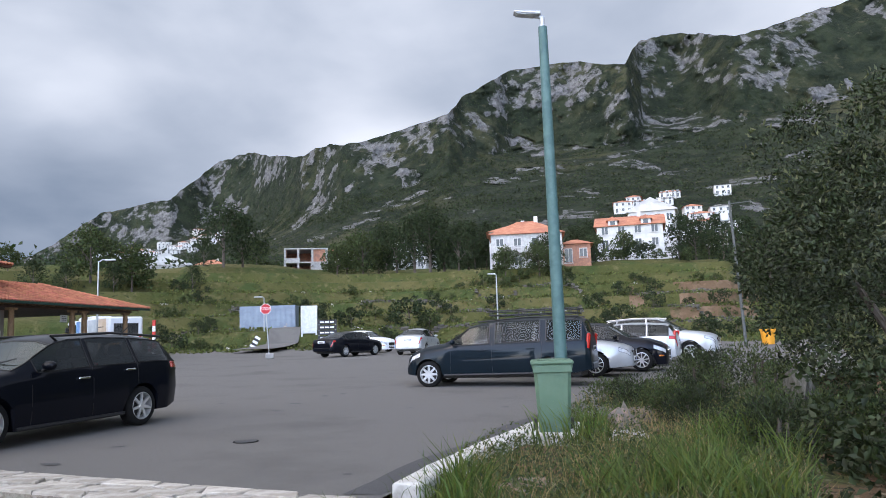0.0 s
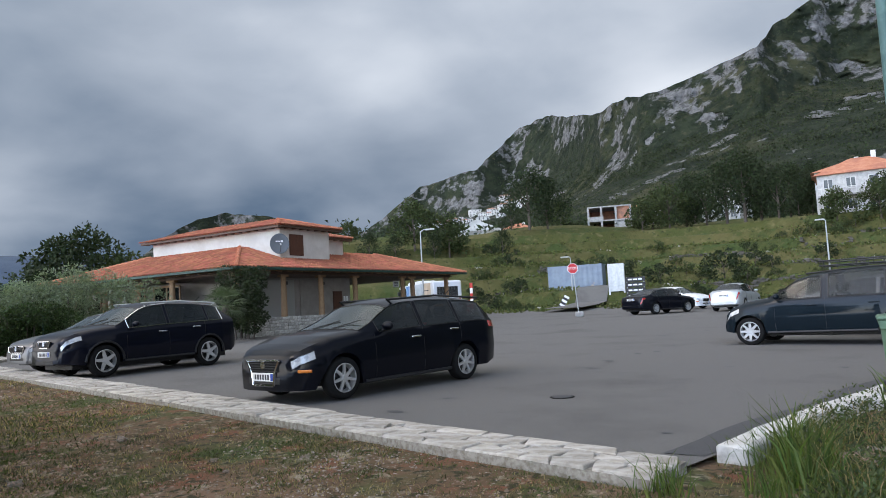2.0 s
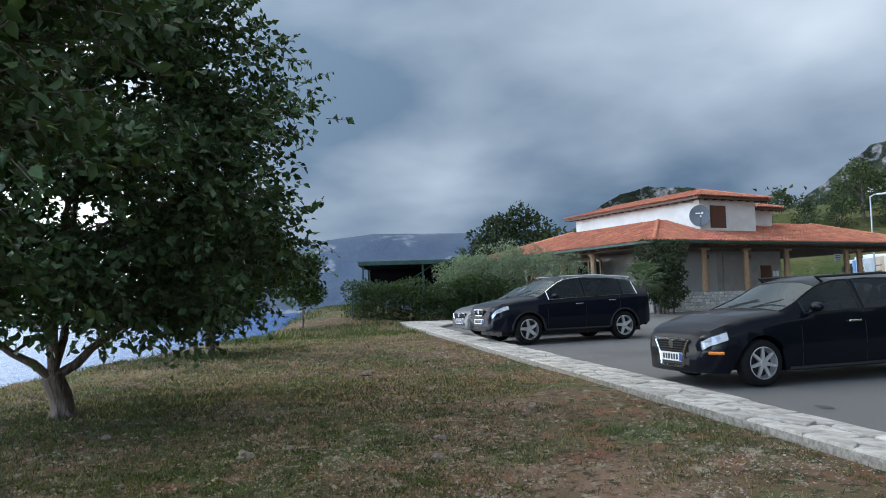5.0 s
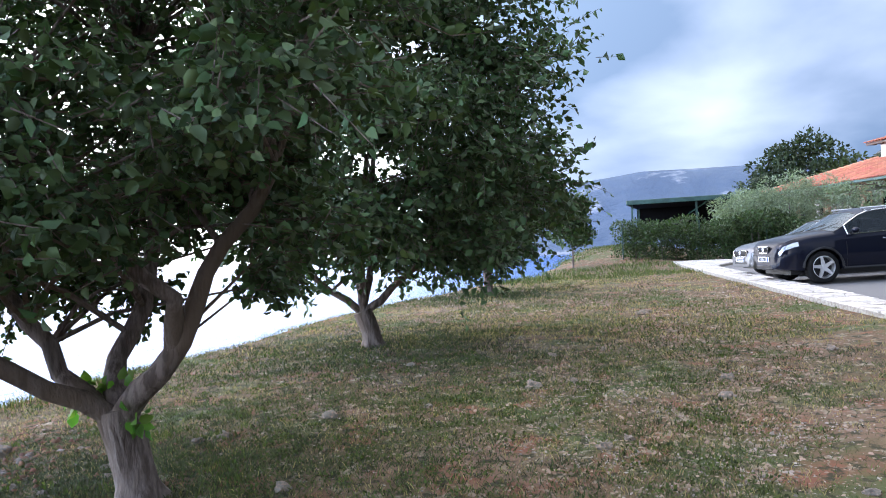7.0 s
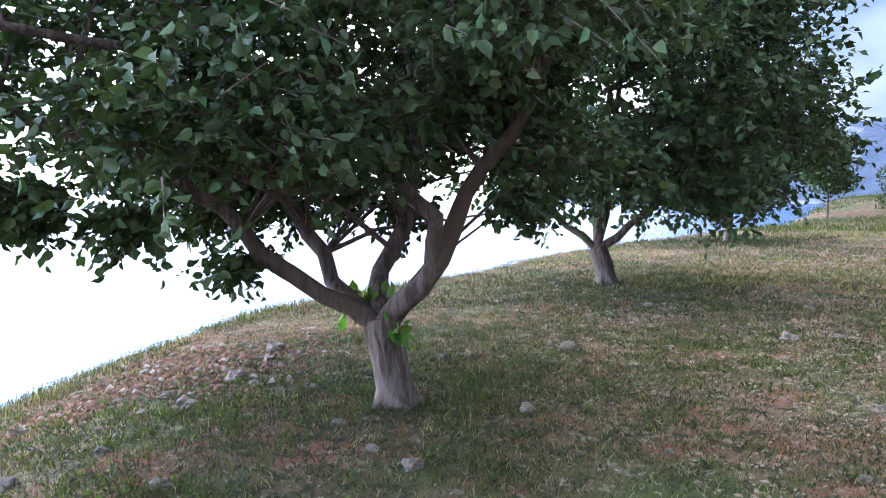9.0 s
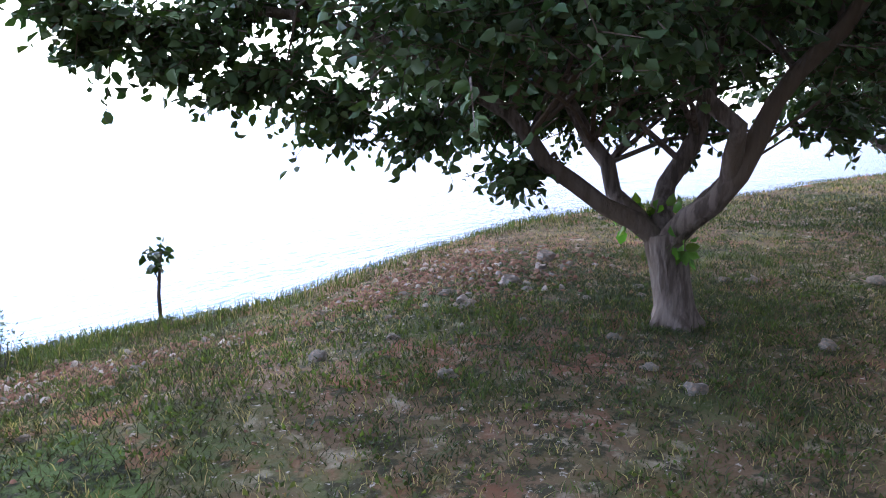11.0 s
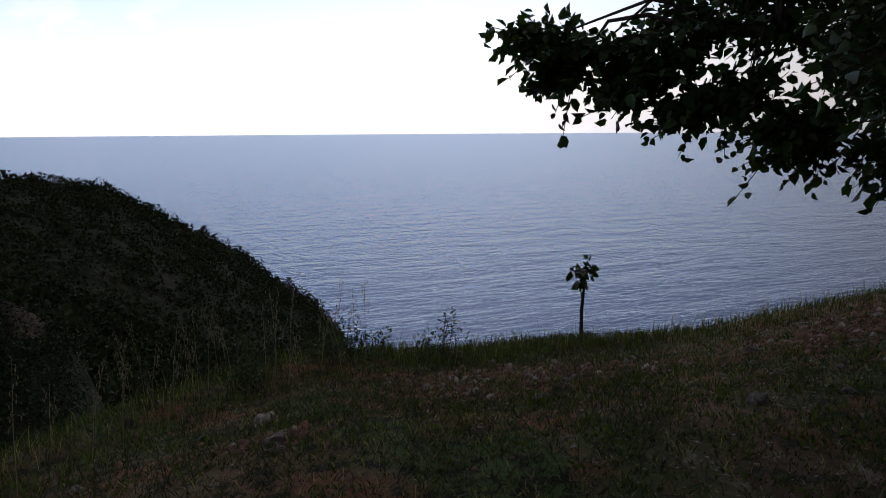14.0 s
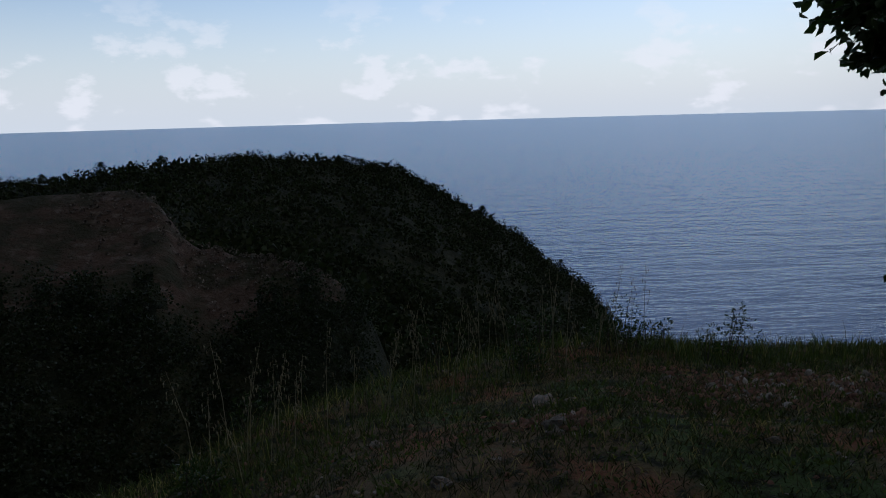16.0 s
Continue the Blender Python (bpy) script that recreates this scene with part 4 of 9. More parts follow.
def rim_mesh(r, wid, spokes, width, twist=0.0):
    """Rim with spokes; its outer face towards +y."""
    bm = bmesh.new()
    n = 28
    for prof in ([(r, wid / 2), (r * 0.93, wid / 2 + 0.004), (r * 0.9, wid / 2 - 0.03), (r * 0.86, 0.0)], [(r * 0.86, 0.0), (0.01, 0.0)]):
        rv = [[bm.verts.new((p * math.cos(2 * math.pi * k / n), y, p * math.sin(2 * math.pi * k / n))) for p, y in prof] for k in range(n)]
        for k in range(n):
            for j in range(len(prof) - 1):
                f = bm.faces.new((rv[k][j], rv[k][j + 1], rv[(k + 1) % n][j + 1], rv[(k + 1) % n][j]))
                f.material_index = 1 if len(prof) == 2 else 0
    for k in range(spokes):
        m = Matrix.Rotation(2 * math.pi * k / spokes, 4, "Y")
        b = bmesh.ops.create_cube(bm, size=1.0)["verts"]
        for v in b:
            out = v.co.z > 0
            v.co = Vector((v.co.x * width * (0.8 if out else 1.3) + (twist if out else 0), v.co.y * 0.03 + wid / 2 - (0.012 if out else 0.02), 0.9 * r if out else 0.03))
        bmesh.ops.transform(bm, matrix=m, verts=b)
    add_tube(bm, [(0, wid / 2 - 0.03, 0), (0, wid / 2 + 0.006, 0)], r * 0.2, 12)
    bmesh.ops.recalc_face_normals(bm, faces=bm.faces)
    return bm


def build_car(S, place, label, paint, name="car"):
    car = thing(name, place, label, "car", S.get("group", ""))
    L = S["L"]
    xs = set()
    for t in ("top", "belt", "w"):
        xs |= {p[0] for p in S[t]}
    for a, b in S["windows"]:
        xs |= {a, b}
    for a, b in (S["screen"], S["back"]):
        xs |= {a, b}
    for xa in (S["fa"], S["ra"]):
        xs |= {xa + S["R"] * c for c in (-1.001, -0.97, -0.85, -0.6, -0.3, 0, 0.3, 0.6, 0.85, 0.97, 1.001)}
    xs |= {-L / 2 + L * i / 16 for i in range(17)}
    xs = sorted(x for x in xs if -L / 2 - 1e-6 <= x <= L / 2 + 1e-6)
    keep = [xs[0]]
    for x in xs[1:]:
        if x - keep[-1] > 0.012:
            keep.append(x)
    xs = keep
    R = [ring_points(S, x) for x in xs]
    n = len(R[0])
    bm = bmesh.new()
    vs = []
    for x, r in zip(xs, R):
        right = [bm.verts.new((x, -y, z)) for y, z in r[1:-1]]
        left = [bm.verts.new((x, y, z)) for y, z in r[1:-1]]
        c0, c1 = bm.verts.new((x, 0, r[0][1])), bm.verts.new((x, 0, r[-1][1]))
        vs.append(([c0] + left + [c1], [c0] + right + [c1]))
    glass = {}

    def inside(i, spans):
        mid = (xs[i] + xs[i + 1]) / 2
        for k, (a, b) in enumerate(spans):
            if a < mid < b:
                return k
        return None

    for i in range(len(xs) - 1):
        for side in (0, 1):
            A, B = vs[i][side], vs[i + 1][side]
            for j in range(n - 1):
                q = [A[j].co.copy(), A[j + 1].co.copy(), B[j + 1].co.copy(), B[j].co.copy()]
                key = None
                if j == 5:
                    k = inside(i, S["windows"])
                    if k is not None:
                        key = ("side_window", side, k)
                mid_x = (xs[i] + xs[i + 1]) / 2
                if j == 4 and L / 2 - S.get("lamp", 0.36) < mid_x < L / 2 - 0.03:
                    key = ("headlight", side, 0)
                if j == 4 and -L / 2 + 0.02 < mid_x < -L / 2 + S.get("tail_lamp", 0.2):
                    key = ("tail_light", side, 0)
                if j >= 6:
                    if inside(i, [S["screen"]]) is not None:
                        key = ("windscreen", 0, 0)
                    elif inside(i, [S["back"]]) is not None:
                        key = ("rear_window", 0, 0)
                if key:
                    glass.setdefault(key, []).append(q)
                    continue
                try:
                    bm.faces.new((A[j], A[j + 1], B[j + 1], B[j]))
                except ValueError:
                    pass
    for e in (0, -1):
        left, right = vs[e]
        loop = left + right[-2:0:-1]
        try:
            bm.faces.new(loop)
        except ValueError:
            pass
    bmesh.ops.recalc_face_normals(bm, faces=bm.faces)
    part("body", bm, paint, car, "", 38)
    tint = S.get("tint", GLASS_DARK)
    for (nm, side, k), quads in sorted(glass.items()):
        g = bmesh.new()
        for q in quads:
            pts = []
            for p in q:
                if all((p - o).length > 1e-5 for o in pts):
                    pts.append(p)
            if len(pts) > 2:
                g.faces.new([g.verts.new(p) for p in pts])
        bmesh.ops.remove_doubles(g, verts=g.verts, dist=1e-4)
        bmesh.ops.recalc_face_normals(g, faces=g.faces)
        cen = sum((v.co for v in g.verts), Vector()) / len(g.verts)
        f = g.faces[:][0]
        if f.normal.dot(f.calc_center_median() - Vector((cen.x * 0.6, 0, 0.9))) < 0:
            bmesh.ops.reverse_faces(g, faces=g.faces)
        w = part(nm, g, {"windscreen": WINDSCREEN, "headlight": HEADLAMP, "tail_light": RED_LAMP}.get(nm, tint), car, "", 40)
        # rubber edge round the pane
        edge = {}
        gb = w.data
        cnt = {}
        for poly in gb.polygons:
            for ek in poly.edge_keys:
                cnt[ek] = cnt.get(ek, 0) + 1
        tb = bmesh.new()
        for a, b in sorted(k2 for k2, c in cnt.items() if c == 1):
            add_tube(tb, [gb.vertices[a].co, gb.vertices[b].co], S.get("trim_r", 0.011) if "light" not in nm else 0.006, 4, False)
        part("window_trim" if "light" not in nm else "lamp_trim", tb, BLACK, w)
    # wheels
    wy = interp(S["fa"], S["w"]) - 0.125
    tm = tyre_mesh(S["wr"], 0.205)
    rm = rim_mesh(S["wr"] * 0.71, 0.2, S.get("spokes", 7), S.get("spoke_w", 0.038), S.get("twist", 0.0))
    tyre = bpy.data.meshes.new("tyre")
    tm.to_mesh(tyre)
    tm.free()
    tyre.materials.append(RUBBER)
    tyre.polygons.foreach_set("use_smooth", [True] * len(tyre.polygons))
    rim = bpy.data.meshes.new("rim")
    rm.to_mesh(rim)
    rm.free()
    rim.materials.append(S.get("rim", ALLOY))
    rim.materials.append(BLACK)
    for xa in (S["fa"], S["ra"]):
        for s in (1, -1):
            wh = share("wheel", tyre, car, pose(xa, s * wy, S["wr"], 0, 0, 0 if s > 0 else 180))
            share("rim", rim, wh)
    for x, y in ((0.25, 0.38), (0.25, -0.38), (-0.75, 0.36), (-0.75, -0.36)):
        seat = part("seat", box(x - 0.25, x + 0.25, y - 0.25, y + 0.25, 0.45, 0.62, 0.04), SEAT_CLOTH, car)
        belt_z = interp(x, S["belt"])
        part("backrest", box(-0.06, 0.06, y - 0.24, y + 0.24, 0.0, belt_z - 0.5, 0.04, pose(x - 0.24, 0, 0.6, 0, -14, 0)), SEAT_CLOTH, seat)
        part("headrest", box(-0.05, 0.05, y - 0.13, y + 0.13, 0, 0.17, 0.04, pose(x - 0.38, 0, belt_z + 0.12, 0, -10, 0)), SEAT_CLOTH, seat)
    part("dashboard", box(S["screen"][1] - 0.45, S["screen"][1] - 0.1, -0.6, 0.6, 0.6, interp(S["screen"][1], S["belt"]) - 0.03, 0.05), BLACK, car)
    und = box(-L / 2 + 0.25, L / 2 - 0.3, -0.6, 0.6, 0.2, 0.45)
    part("underbody", und, BLACK, car)

    def skin(x, zf, out=0.0):
        """A point on the left flank at x, at a share of the height from sill to belt."""
        r = ring_points(S, x)
        z = r[2][1] + (r[5][1] - r[2][1]) * zf
        for (y0, z0), (y1, z1) in zip(r[2:5], r[3:6]):
            if z0 <= z <= z1:
                return Vector((x, y0 + (y1 - y0) * (z - z0) / max(1e-6, z1 - z0) + out, z))
        return Vector((x, r[5][0] + out, z))

    for s in (1, -1):
        flip = Vector((1, s, 1))
        for x in S["doors"]:
            pts = [skin(x, f, 0.0015) * flip for f in (0.06, 0.25, 0.5, 0.75, 0.99)]
            part("door_gap", tube(pts, 0.0055, 4, False), BLACK, car)
        for x in S["handles"]:
            p = skin(x, 0.8, 0.018) * flip
            part("door_handle", box(p.x - 0.1, p.x + 0.1, p.y - 0.014, p.y + 0.014, p.z - 0.014, p.z + 0.014, 0.006), S.get("handle_mat", paint), car)
        mx = S["mirror"]
        p = skin(mx, 1.0, 0.1) * flip
        mb = bmesh.new()
        bmesh.ops.create_icosphere(mb, subdivisions=2, radius=1.0)
        bmesh.ops.scale(mb, vec=(0.07, 0.11, 0.065), verts=mb.verts)
        bmesh.ops.translate(mb, vec=(p.x, p.y, p.z + 0.08), verts=mb.verts)
        mirror = part("mirror", mb, paint, car, "", 60)
        part("mirror_arm", tube([(p.x, p.y - s * 0.16, p.z - 0.0), (p.x, p.y - s * 0.02, p.z + 0.04)], 0.022, 6), BLACK, mirror)
        # sill and side moulding
        part("sill", tube([skin(S["ra"] + S["R"] + 0.04, 0.03, 0.004) * flip, skin((S["ra"] + S["fa"]) / 2, 0.03, 0.004) * flip, skin(S["fa"] - S["R"] - 0.04, 0.03, 0.004) * flip], 0.028, 6), S.get("sill", BLACK), car)
        if S.get("cladding"):
            for xa in (S["fa"], S["ra"]):
                pts = []
                for k in range(11):
                    a = math.pi * k / 10
                    x = xa + (S["R"] + 0.02) * math.cos(a)
                    z = S["wr"] + (S["R"] + 0.02) * math.sin(a)
                    w = interp(x, S["w"])
                    pts.append((x, s * (w * 0.985), max(0.25, z)))
                part("arch_cladding", tube(pts, 0.028, 6), BLACK, car)

    def patch(nm, x, y, z, sx, sy, sz, mat, parent=car, rz=0, ry=0, bev=0.02, lab=""):
        return part(nm, box(-sx / 2, sx / 2, -sy / 2, sy / 2, -sz / 2, sz / 2, bev, pose(x, y, z, 0, ry, rz)), mat, parent, lab)

    nose, tail = L / 2, -L / 2
    F = S["face"]
    for s in (1, -1):
        if "amber" in F:
            patch("indicator", nose - 0.15, s * 0.75, F["amber"], 0.2, 0.03, 0.04, AMBER, rz=-s * 52, bev=0.01)
        if "fog" in F:
            patch("fog_lamp", nose - 0.075, s * 0.56, F["fog"], 0.05, 0.1, 0.06, HEADLAMP, rz=-s * 40)
        tx, ty, tz, th, tw = F["tail"]
        if th > 0.3:
            patch("tail_light", tx, s * ty, tz, 0.09, tw, th, RED_LAMP, rz=s * 20, ry=-8, bev=0.025)
    gz, gh, gw = F["grille"]
    gr = patch("grille", nose - 0.022, 0, gz, 0.06, gw, gh, RUBBER, bev=0.02)
    gt = bmesh.new()
    corners = [(nose + 0.008, -gw / 2, gz + gh / 2), (nose + 0.008, gw / 2, gz + gh / 2), (nose + 0.008, gw / 2 * F.get("taper", 0.8), gz - gh / 2), (nose + 0.008, -gw / 2 * F.get("taper", 0.8), gz - gh / 2)]
    if F.get("shield"):
        lo, hi = 0.25, gz + gh / 2
        corners = [(nose + 0.008, -gw / 2, hi), (nose + 0.008, gw / 2, hi), (nose + 0.008, gw * 0.36, gz - gh / 2), (nose + 0.008, gw * 0.32, lo), (nose + 0.008, -gw * 0.32, lo), (nose + 0.008, -gw * 0.36, gz - gh / 2)]
    for a, b in zip(corners, corners[1:] + corners[:1]):
        add_tube(gt, [a, b], 0.019 if F.get("shield") else 0.015, 6)
    part("grille_frame", gt, CHROME, gr, "chrome frame")
    for k in range(4):
        z = gz - gh / 2 + gh * (k + 0.7) / 5
        part("grille_bar", box(nose + 0.005, nose + 0.014, -gw * 0.44, gw * 0.44, z - 0.006, z + 0.006), BLACK, gr)
    part("badge", tube([(nose + 0.005, 0, gz + gh * 0.12), (nose + 0.02, 0, gz + gh * 0.12)], 0.055, 14), CHROME, gr)
    patch("lower_grille", nose - 0.035, 0, 0.31 if F.get("shield") else 0.37, 0.08, 0.78, 0.11, BLACK, bev=0.02)
    for end, x in ((1, nose + 0.012), (-1, tail - 0.012)):
        pz = F["plate"] if end > 0 else F["rear_plate"]
        pl = patch("number_plate", x, 0, pz, 0.012, 0.52, 0.115, PLATE, bev=0.003)
        part("plate_band", box(x + end * 0.007 - 0.002, x + end * 0.007 + 0.002, -end * -0.215 - 0.03, -end * -0.215 + 0.03, pz - 0.05, pz + 0.05), PLATE_BLUE, pl)
        for k in range(6):
            y = end * (0.13 - 0.062 * k)
            part("plate_mark", box(x + end * 0.007 - 0.002, x + end * 0.007 + 0.002, y - 0.02, y + 0.02, pz - 0.035, pz + 0.035), INK, pl)
    patch("rear_bumper", tail + 0.03, 0, 0.42, 0.1, 1.2, 0.2, paint, bev=0.04)
    if S.get("trim") is CHROME:
        lo, hi = S["windows"][0][0] - 0.02, S["windows"][-1][1] + 0.02
        for s in (1, -1):
            line = [lo + (hi - lo) * k / 14 for k in range(15)]
            below = [(x, s * (ring_points(S, x)[5][0] + 0.006), ring_points(S, x)[5][1]) for x in line]
            above = [(x, s * (ring_points(S, x)[6][0] + 0.006), ring_points(S, x)[6][1]) for x in line[::-1]]
            part("window_chrome", tube(below + above + below[:1], 0.013, 5, False), CHROME, car, "chrome strip round the side windows")
    if "rails" in S:
        x0, x1, zz = S["rails"]
        for s in (1, -1):
            y = interp((x0 + x1) / 2, S["roofw"]) * 0.93 * s
            z0, z1, zm = (interp(x, S["top"]) - 0.05 for x in (x0, x1, (x0 + x1) / 2))
            part("roof_rail", tube([(x0, y, z0 - 0.03), (x0 - 0.12, y, z0 + zz), ((x0 + x1) / 2, y, zm + zz), (x1 + 0.12, y, z1 + zz), (x1, y, z1 - 0.03)], 0.018, 8), S.get("rail_mat", BLACK), car)
    for s in (0.15, -0.35):
        a = S["screen"][1]
        z = interp(a, S["top"])
        part("wiper", tube([(a - 0.02, s, z + 0.012), (a - 0.2, s + 0.45, interp(a - 0.2, S["top"]) + 0.012)], 0.009, 5), BLACK, car)
    part("antenna", tube([(S["back"][1] + 0.25, 0, interp(S["back"][1] + 0.25, S["top"])), (S["back"][1] + 0.05, 0, interp(S["back"][1] + 0.25, S["top"]) + 0.16)], 0.008, 5), BLACK, car)
    return car


def at_wheels(S, front, rear, side):
    """Pose from the ground points of the front and rear wheel of one flank (+1: the car's left)."""
    f, r = Vector((*front, 0)), Vector((*rear, 0))
    d = (f - r).normalized()
    left = Vector((-d.y, d.x, 0))
    mid = (f + r) / 2 - d * (S["fa"] + S["ra"]) / 2 - left * side * (interp(S["fa"], S["w"]) - 0.1)
    z = lot_z(mid.x, mid.y)
    return Matrix.Translation((mid.x, mid.y, z)) @ Matrix.Rotation(math.atan2(d.y, d.x), 4, "Z")


ESTATE = dict(L=4.7, fa=1.43, ra=-1.28, wr=0.32, R=0.365, bottom=[(-2.4, 0.32), (-1.9, 0.21), (1.9, 0.17), (2.4, 0.18)],
              top=[(-2.385, 0.62), (-2.36, 0.86), (-2.26, 1.06), (-1.98, 1.37), (-1.82, 1.41), (-1.2, 1.455), (-0.5, 1.47), (0.05, 1.445), (0.33, 1.385), (1.08, 0.995), (1.6, 0.935), (2.0, 0.835), (2.2, 0.76), (2.3, 0.685), (2.345, 0.58)],
              belt=[(-2.385, 0.56), (-2.26, 0.98), (-1.6, 1.0), (0.0, 0.965), (1.0, 0.915), (1.6, 0.835), (2.0, 0.72), (2.2, 0.665), (2.345, 0.575)],
              w=[(-2.385, 0.66), (-2.25, 0.81), (-1.9, 0.89), (-1.0, 0.91), (1.2, 0.91), (1.65, 0.895), (1.95, 0.855), (2.15, 0.79), (2.28, 0.68), (2.345, 0.57)], roofw=[(-2.3, 0.6), (-1.9, 0.62), (0.0, 0.65), (0.6, 0.68), (1.1, 0.76)],
              windows=[(-1.98, -1.2), (-1.13, -0.28), (-0.2, 0.72)], screen=(0.36, 1.06), back=(-2.24, -1.99), doors=[0.82, -0.24, -1.16], handles=[-0.05, -0.98], mirror=0.62,
              rails=(-1.85, 0.15, 0.05), spokes=7, handle_mat=CHROME, lamp=0.35, lamp_h=0.11,
              face=dict(head=(1.98, 0.62, 0.7, 0.12), amber=0.44, fog=0.33, grille=(0.51, 0.17, 0.76), shield=True, plate=0.365, rear_plate=0.8, tail=(-2.24, 0.76, 0.9, 0.2, 0.16)))


def shorten(S, start, k):
    """Shorter overhangs: lengths beyond start shrink by k."""
    f = lambda x: x if abs(x) < start else math.copysign(start + (abs(x) - start) * k, x)
    T = dict(S, L=2 * f(S["L"] / 2))
    for key in ("top", "belt", "bottom", "w", "roofw"):
        T[key] = [(f(x), v) for x, v in S[key]]
    T["windows"] = [(f(a), f(b)) for a, b in S["windows"]]
    T["back"] = (f(S["back"][0]), f(S["back"][1]))
    F = dict(S["face"])
    F["head"] = (f(F["head"][0]),) + F["head"][1:]
    F["tail"] = (f(F["tail"][0]),) + F["tail"][1:]
    T["face"] = F
    return T


ESTATE = shorten(ESTATE, 1.8, 0.8)
SUV = dict(L=4.48, fa=1.35, ra=-1.32, wr=0.35, R=0.4, bottom=[(-2.3, 0.42), (-1.8, 0.3), (1.8, 0.28), (2.3, 0.34)], cladding=True,
           top=[(-2.24, 0.7), (-2.22, 0.98), (-2.1, 1.2), (-1.75, 1.5), (-1.6, 1.56), (-1.0, 1.62), (-0.3, 1.64), (0.2, 1.6), (0.42, 1.53), (1.08, 1.13), (1.6, 1.07), (1.95, 1.0), (2.12, 0.93), (2.2, 0.83), (2.24, 0.68)],
           belt=[(-2.24, 0.64), (-2.1, 1.12), (-1.5, 1.12), (0.0, 1.07), (1.0, 1.02), (1.6, 0.97), (1.95, 0.9), (2.12, 0.83), (2.24, 0.64)],
           w=[(-2.24, 0.7), (-2.1, 0.83), (-1.7, 0.91), (-1.0, 0.925), (1.1, 0.925), (1.55, 0.91), (1.85, 0.865), (2.05, 0.79), (2.18, 0.68), (2.24, 0.57)], roofw=[(-2.2, 0.58), (-1.8, 0.6), (0.0, 0.64), (0.6, 0.68), (1.1, 0.77)],
           windows=[(-1.72, -1.34), (-1.28, -0.25), (-0.17, 0.78)], screen=(0.44, 1.06), back=(-2.1, -1.74), doors=[0.85, -0.21, -1.2], handles=[-0.02, -0.95], mirror=0.68, trim=CHROME,
           rails=(-1.6, 0.2, 0.04), rail_mat=ALLOY, spokes=5, spoke_w=0.07, twist=0.05, handle_mat=CHROME,
           face=dict(head=(1.84, 0.65, 0.87, 0.14), head_h=0.07, fog=0.62, grille=(0.76, 0.14, 0.5), taper=0.75, plate=0.55, rear_plate=0.62, tail=(-2.1, 0.74, 0.98, 0.13, 0.22)))
VAN = dict(L=4.45, fa=1.62, ra=-1.285, wr=0.31, R=0.355, bottom=[(-2.25, 0.36), (-1.8, 0.27), (1.8, 0.25), (2.25, 0.3)],
           top=[(-2.225, 0.7), (-2.21, 1.0), (-2.17, 1.2), (-2.06, 1.56), (-1.95, 1.615), (-1.0, 1.64), (-0.2, 1.63), (0.35, 1.55), (0.62, 1.47), (1.2, 1.06), (1.7, 0.98), (2.0, 0.88), (2.17, 0.74), (2.225, 0.58)],
           belt=[(-2.225, 0.64), (-2.17, 1.03), (-1.5, 1.02), (0.0, 1.0), (1.1, 0.97), (1.7, 0.88), (2.05, 0.74), (2.225, 0.5)],
           w=[(-2.225, 0.76), (-2.1, 0.83), (-1.7, 0.86), (-1.0, 0.87), (1.2, 0.87), (1.75, 0.85), (2.05, 0.78), (2.225, 0.62)], roofw=[(-2.2, 0.62), (-1.8, 0.66), (0.2, 0.66), (0.7, 0.69), (1.2, 0.74)],
           windows=[(-2.02, -1.22), (-1.06, -0.02), (0.12, 1.02)], screen=(0.64, 1.18), back=(-2.17, -2.07), doors=[1.06, 0.05, -1.12], handles=[0.3, -0.86], mirror=0.98,
           rails=(-1.85, 0.3, 0.05), spokes=8, spoke_w=0.05, rim=PALE_METAL, tint=GLASS_CLEAR, tail_lamp=0.0, trim_r=0.022,
           face=dict(head=(1.98, 0.62, 0.76, 0.13), fog=0.38, grille=(0.7, 0.12, 0.6), plate=0.46, rear_plate=0.82, tail=(-2.17, 0.735, 0.99, 0.36, 0.1)))
SALOON = dict(L=4.75, fa=1.43, ra=-1.28, wr=0.32, R=0.365, bottom=[(-2.4, 0.36), (-1.9, 0.24), (1.9, 0.22), (2.4, 0.26)],
              top=[(-2.375, 0.62), (-2.36, 0.9), (-2.3, 1.02), (-1.75, 1.08), (-1.2, 1.3), (-0.95, 1.385), (-0.3, 1.44), (0.1, 1.425), (0.36, 1.37), (1.08, 0.985), (1.6, 0.925), (2.05, 0.84), (2.25, 0.765), (2.33, 0.69), (2.375, 0.59)],
              belt=[(-2.375, 0.56), (-2.25, 0.93), (-1.6, 0.99), (0.0, 0.955), (1.0, 0.905), (1.6, 0.845), (2.05, 0.76), (2.25, 0.685), (2.375, 0.55)],
              w=[(-2.375, 0.7), (-2.25, 0.82), (-1.9, 0.88), (-1.0, 0.905), (1.2, 0.905), (1.65, 0.89), (1.95, 0.85), (2.18, 0.77), (2.3, 0.66), (2.375, 0.56)], roofw=[(-2.3, 0.66), (-1.7, 0.7), (-1.0, 0.6), (0.0, 0.63), (0.6, 0.67), (1.1, 0.76)],
              windows=[(-1.45, -1.16), (-1.1, -0.25), (-0.17, 0.74)], screen=(0.38, 1.06), back=(-1.7, -1.0), doors=[0.82, -0.21, -1.12], handles=[-0.02, -0.95], mirror=0.64, spokes=10, spoke_w=0.03,
              face=dict(head=(1.99, 0.63, 0.69, 0.13), head_h=0.07, fog=0.36, grille=(0.6, 0.15, 0.85), taper=0.85, plate=0.44, rear_plate=0.82, tail=(-2.22, 0.66, 0.88, 0.15, 0.36)))


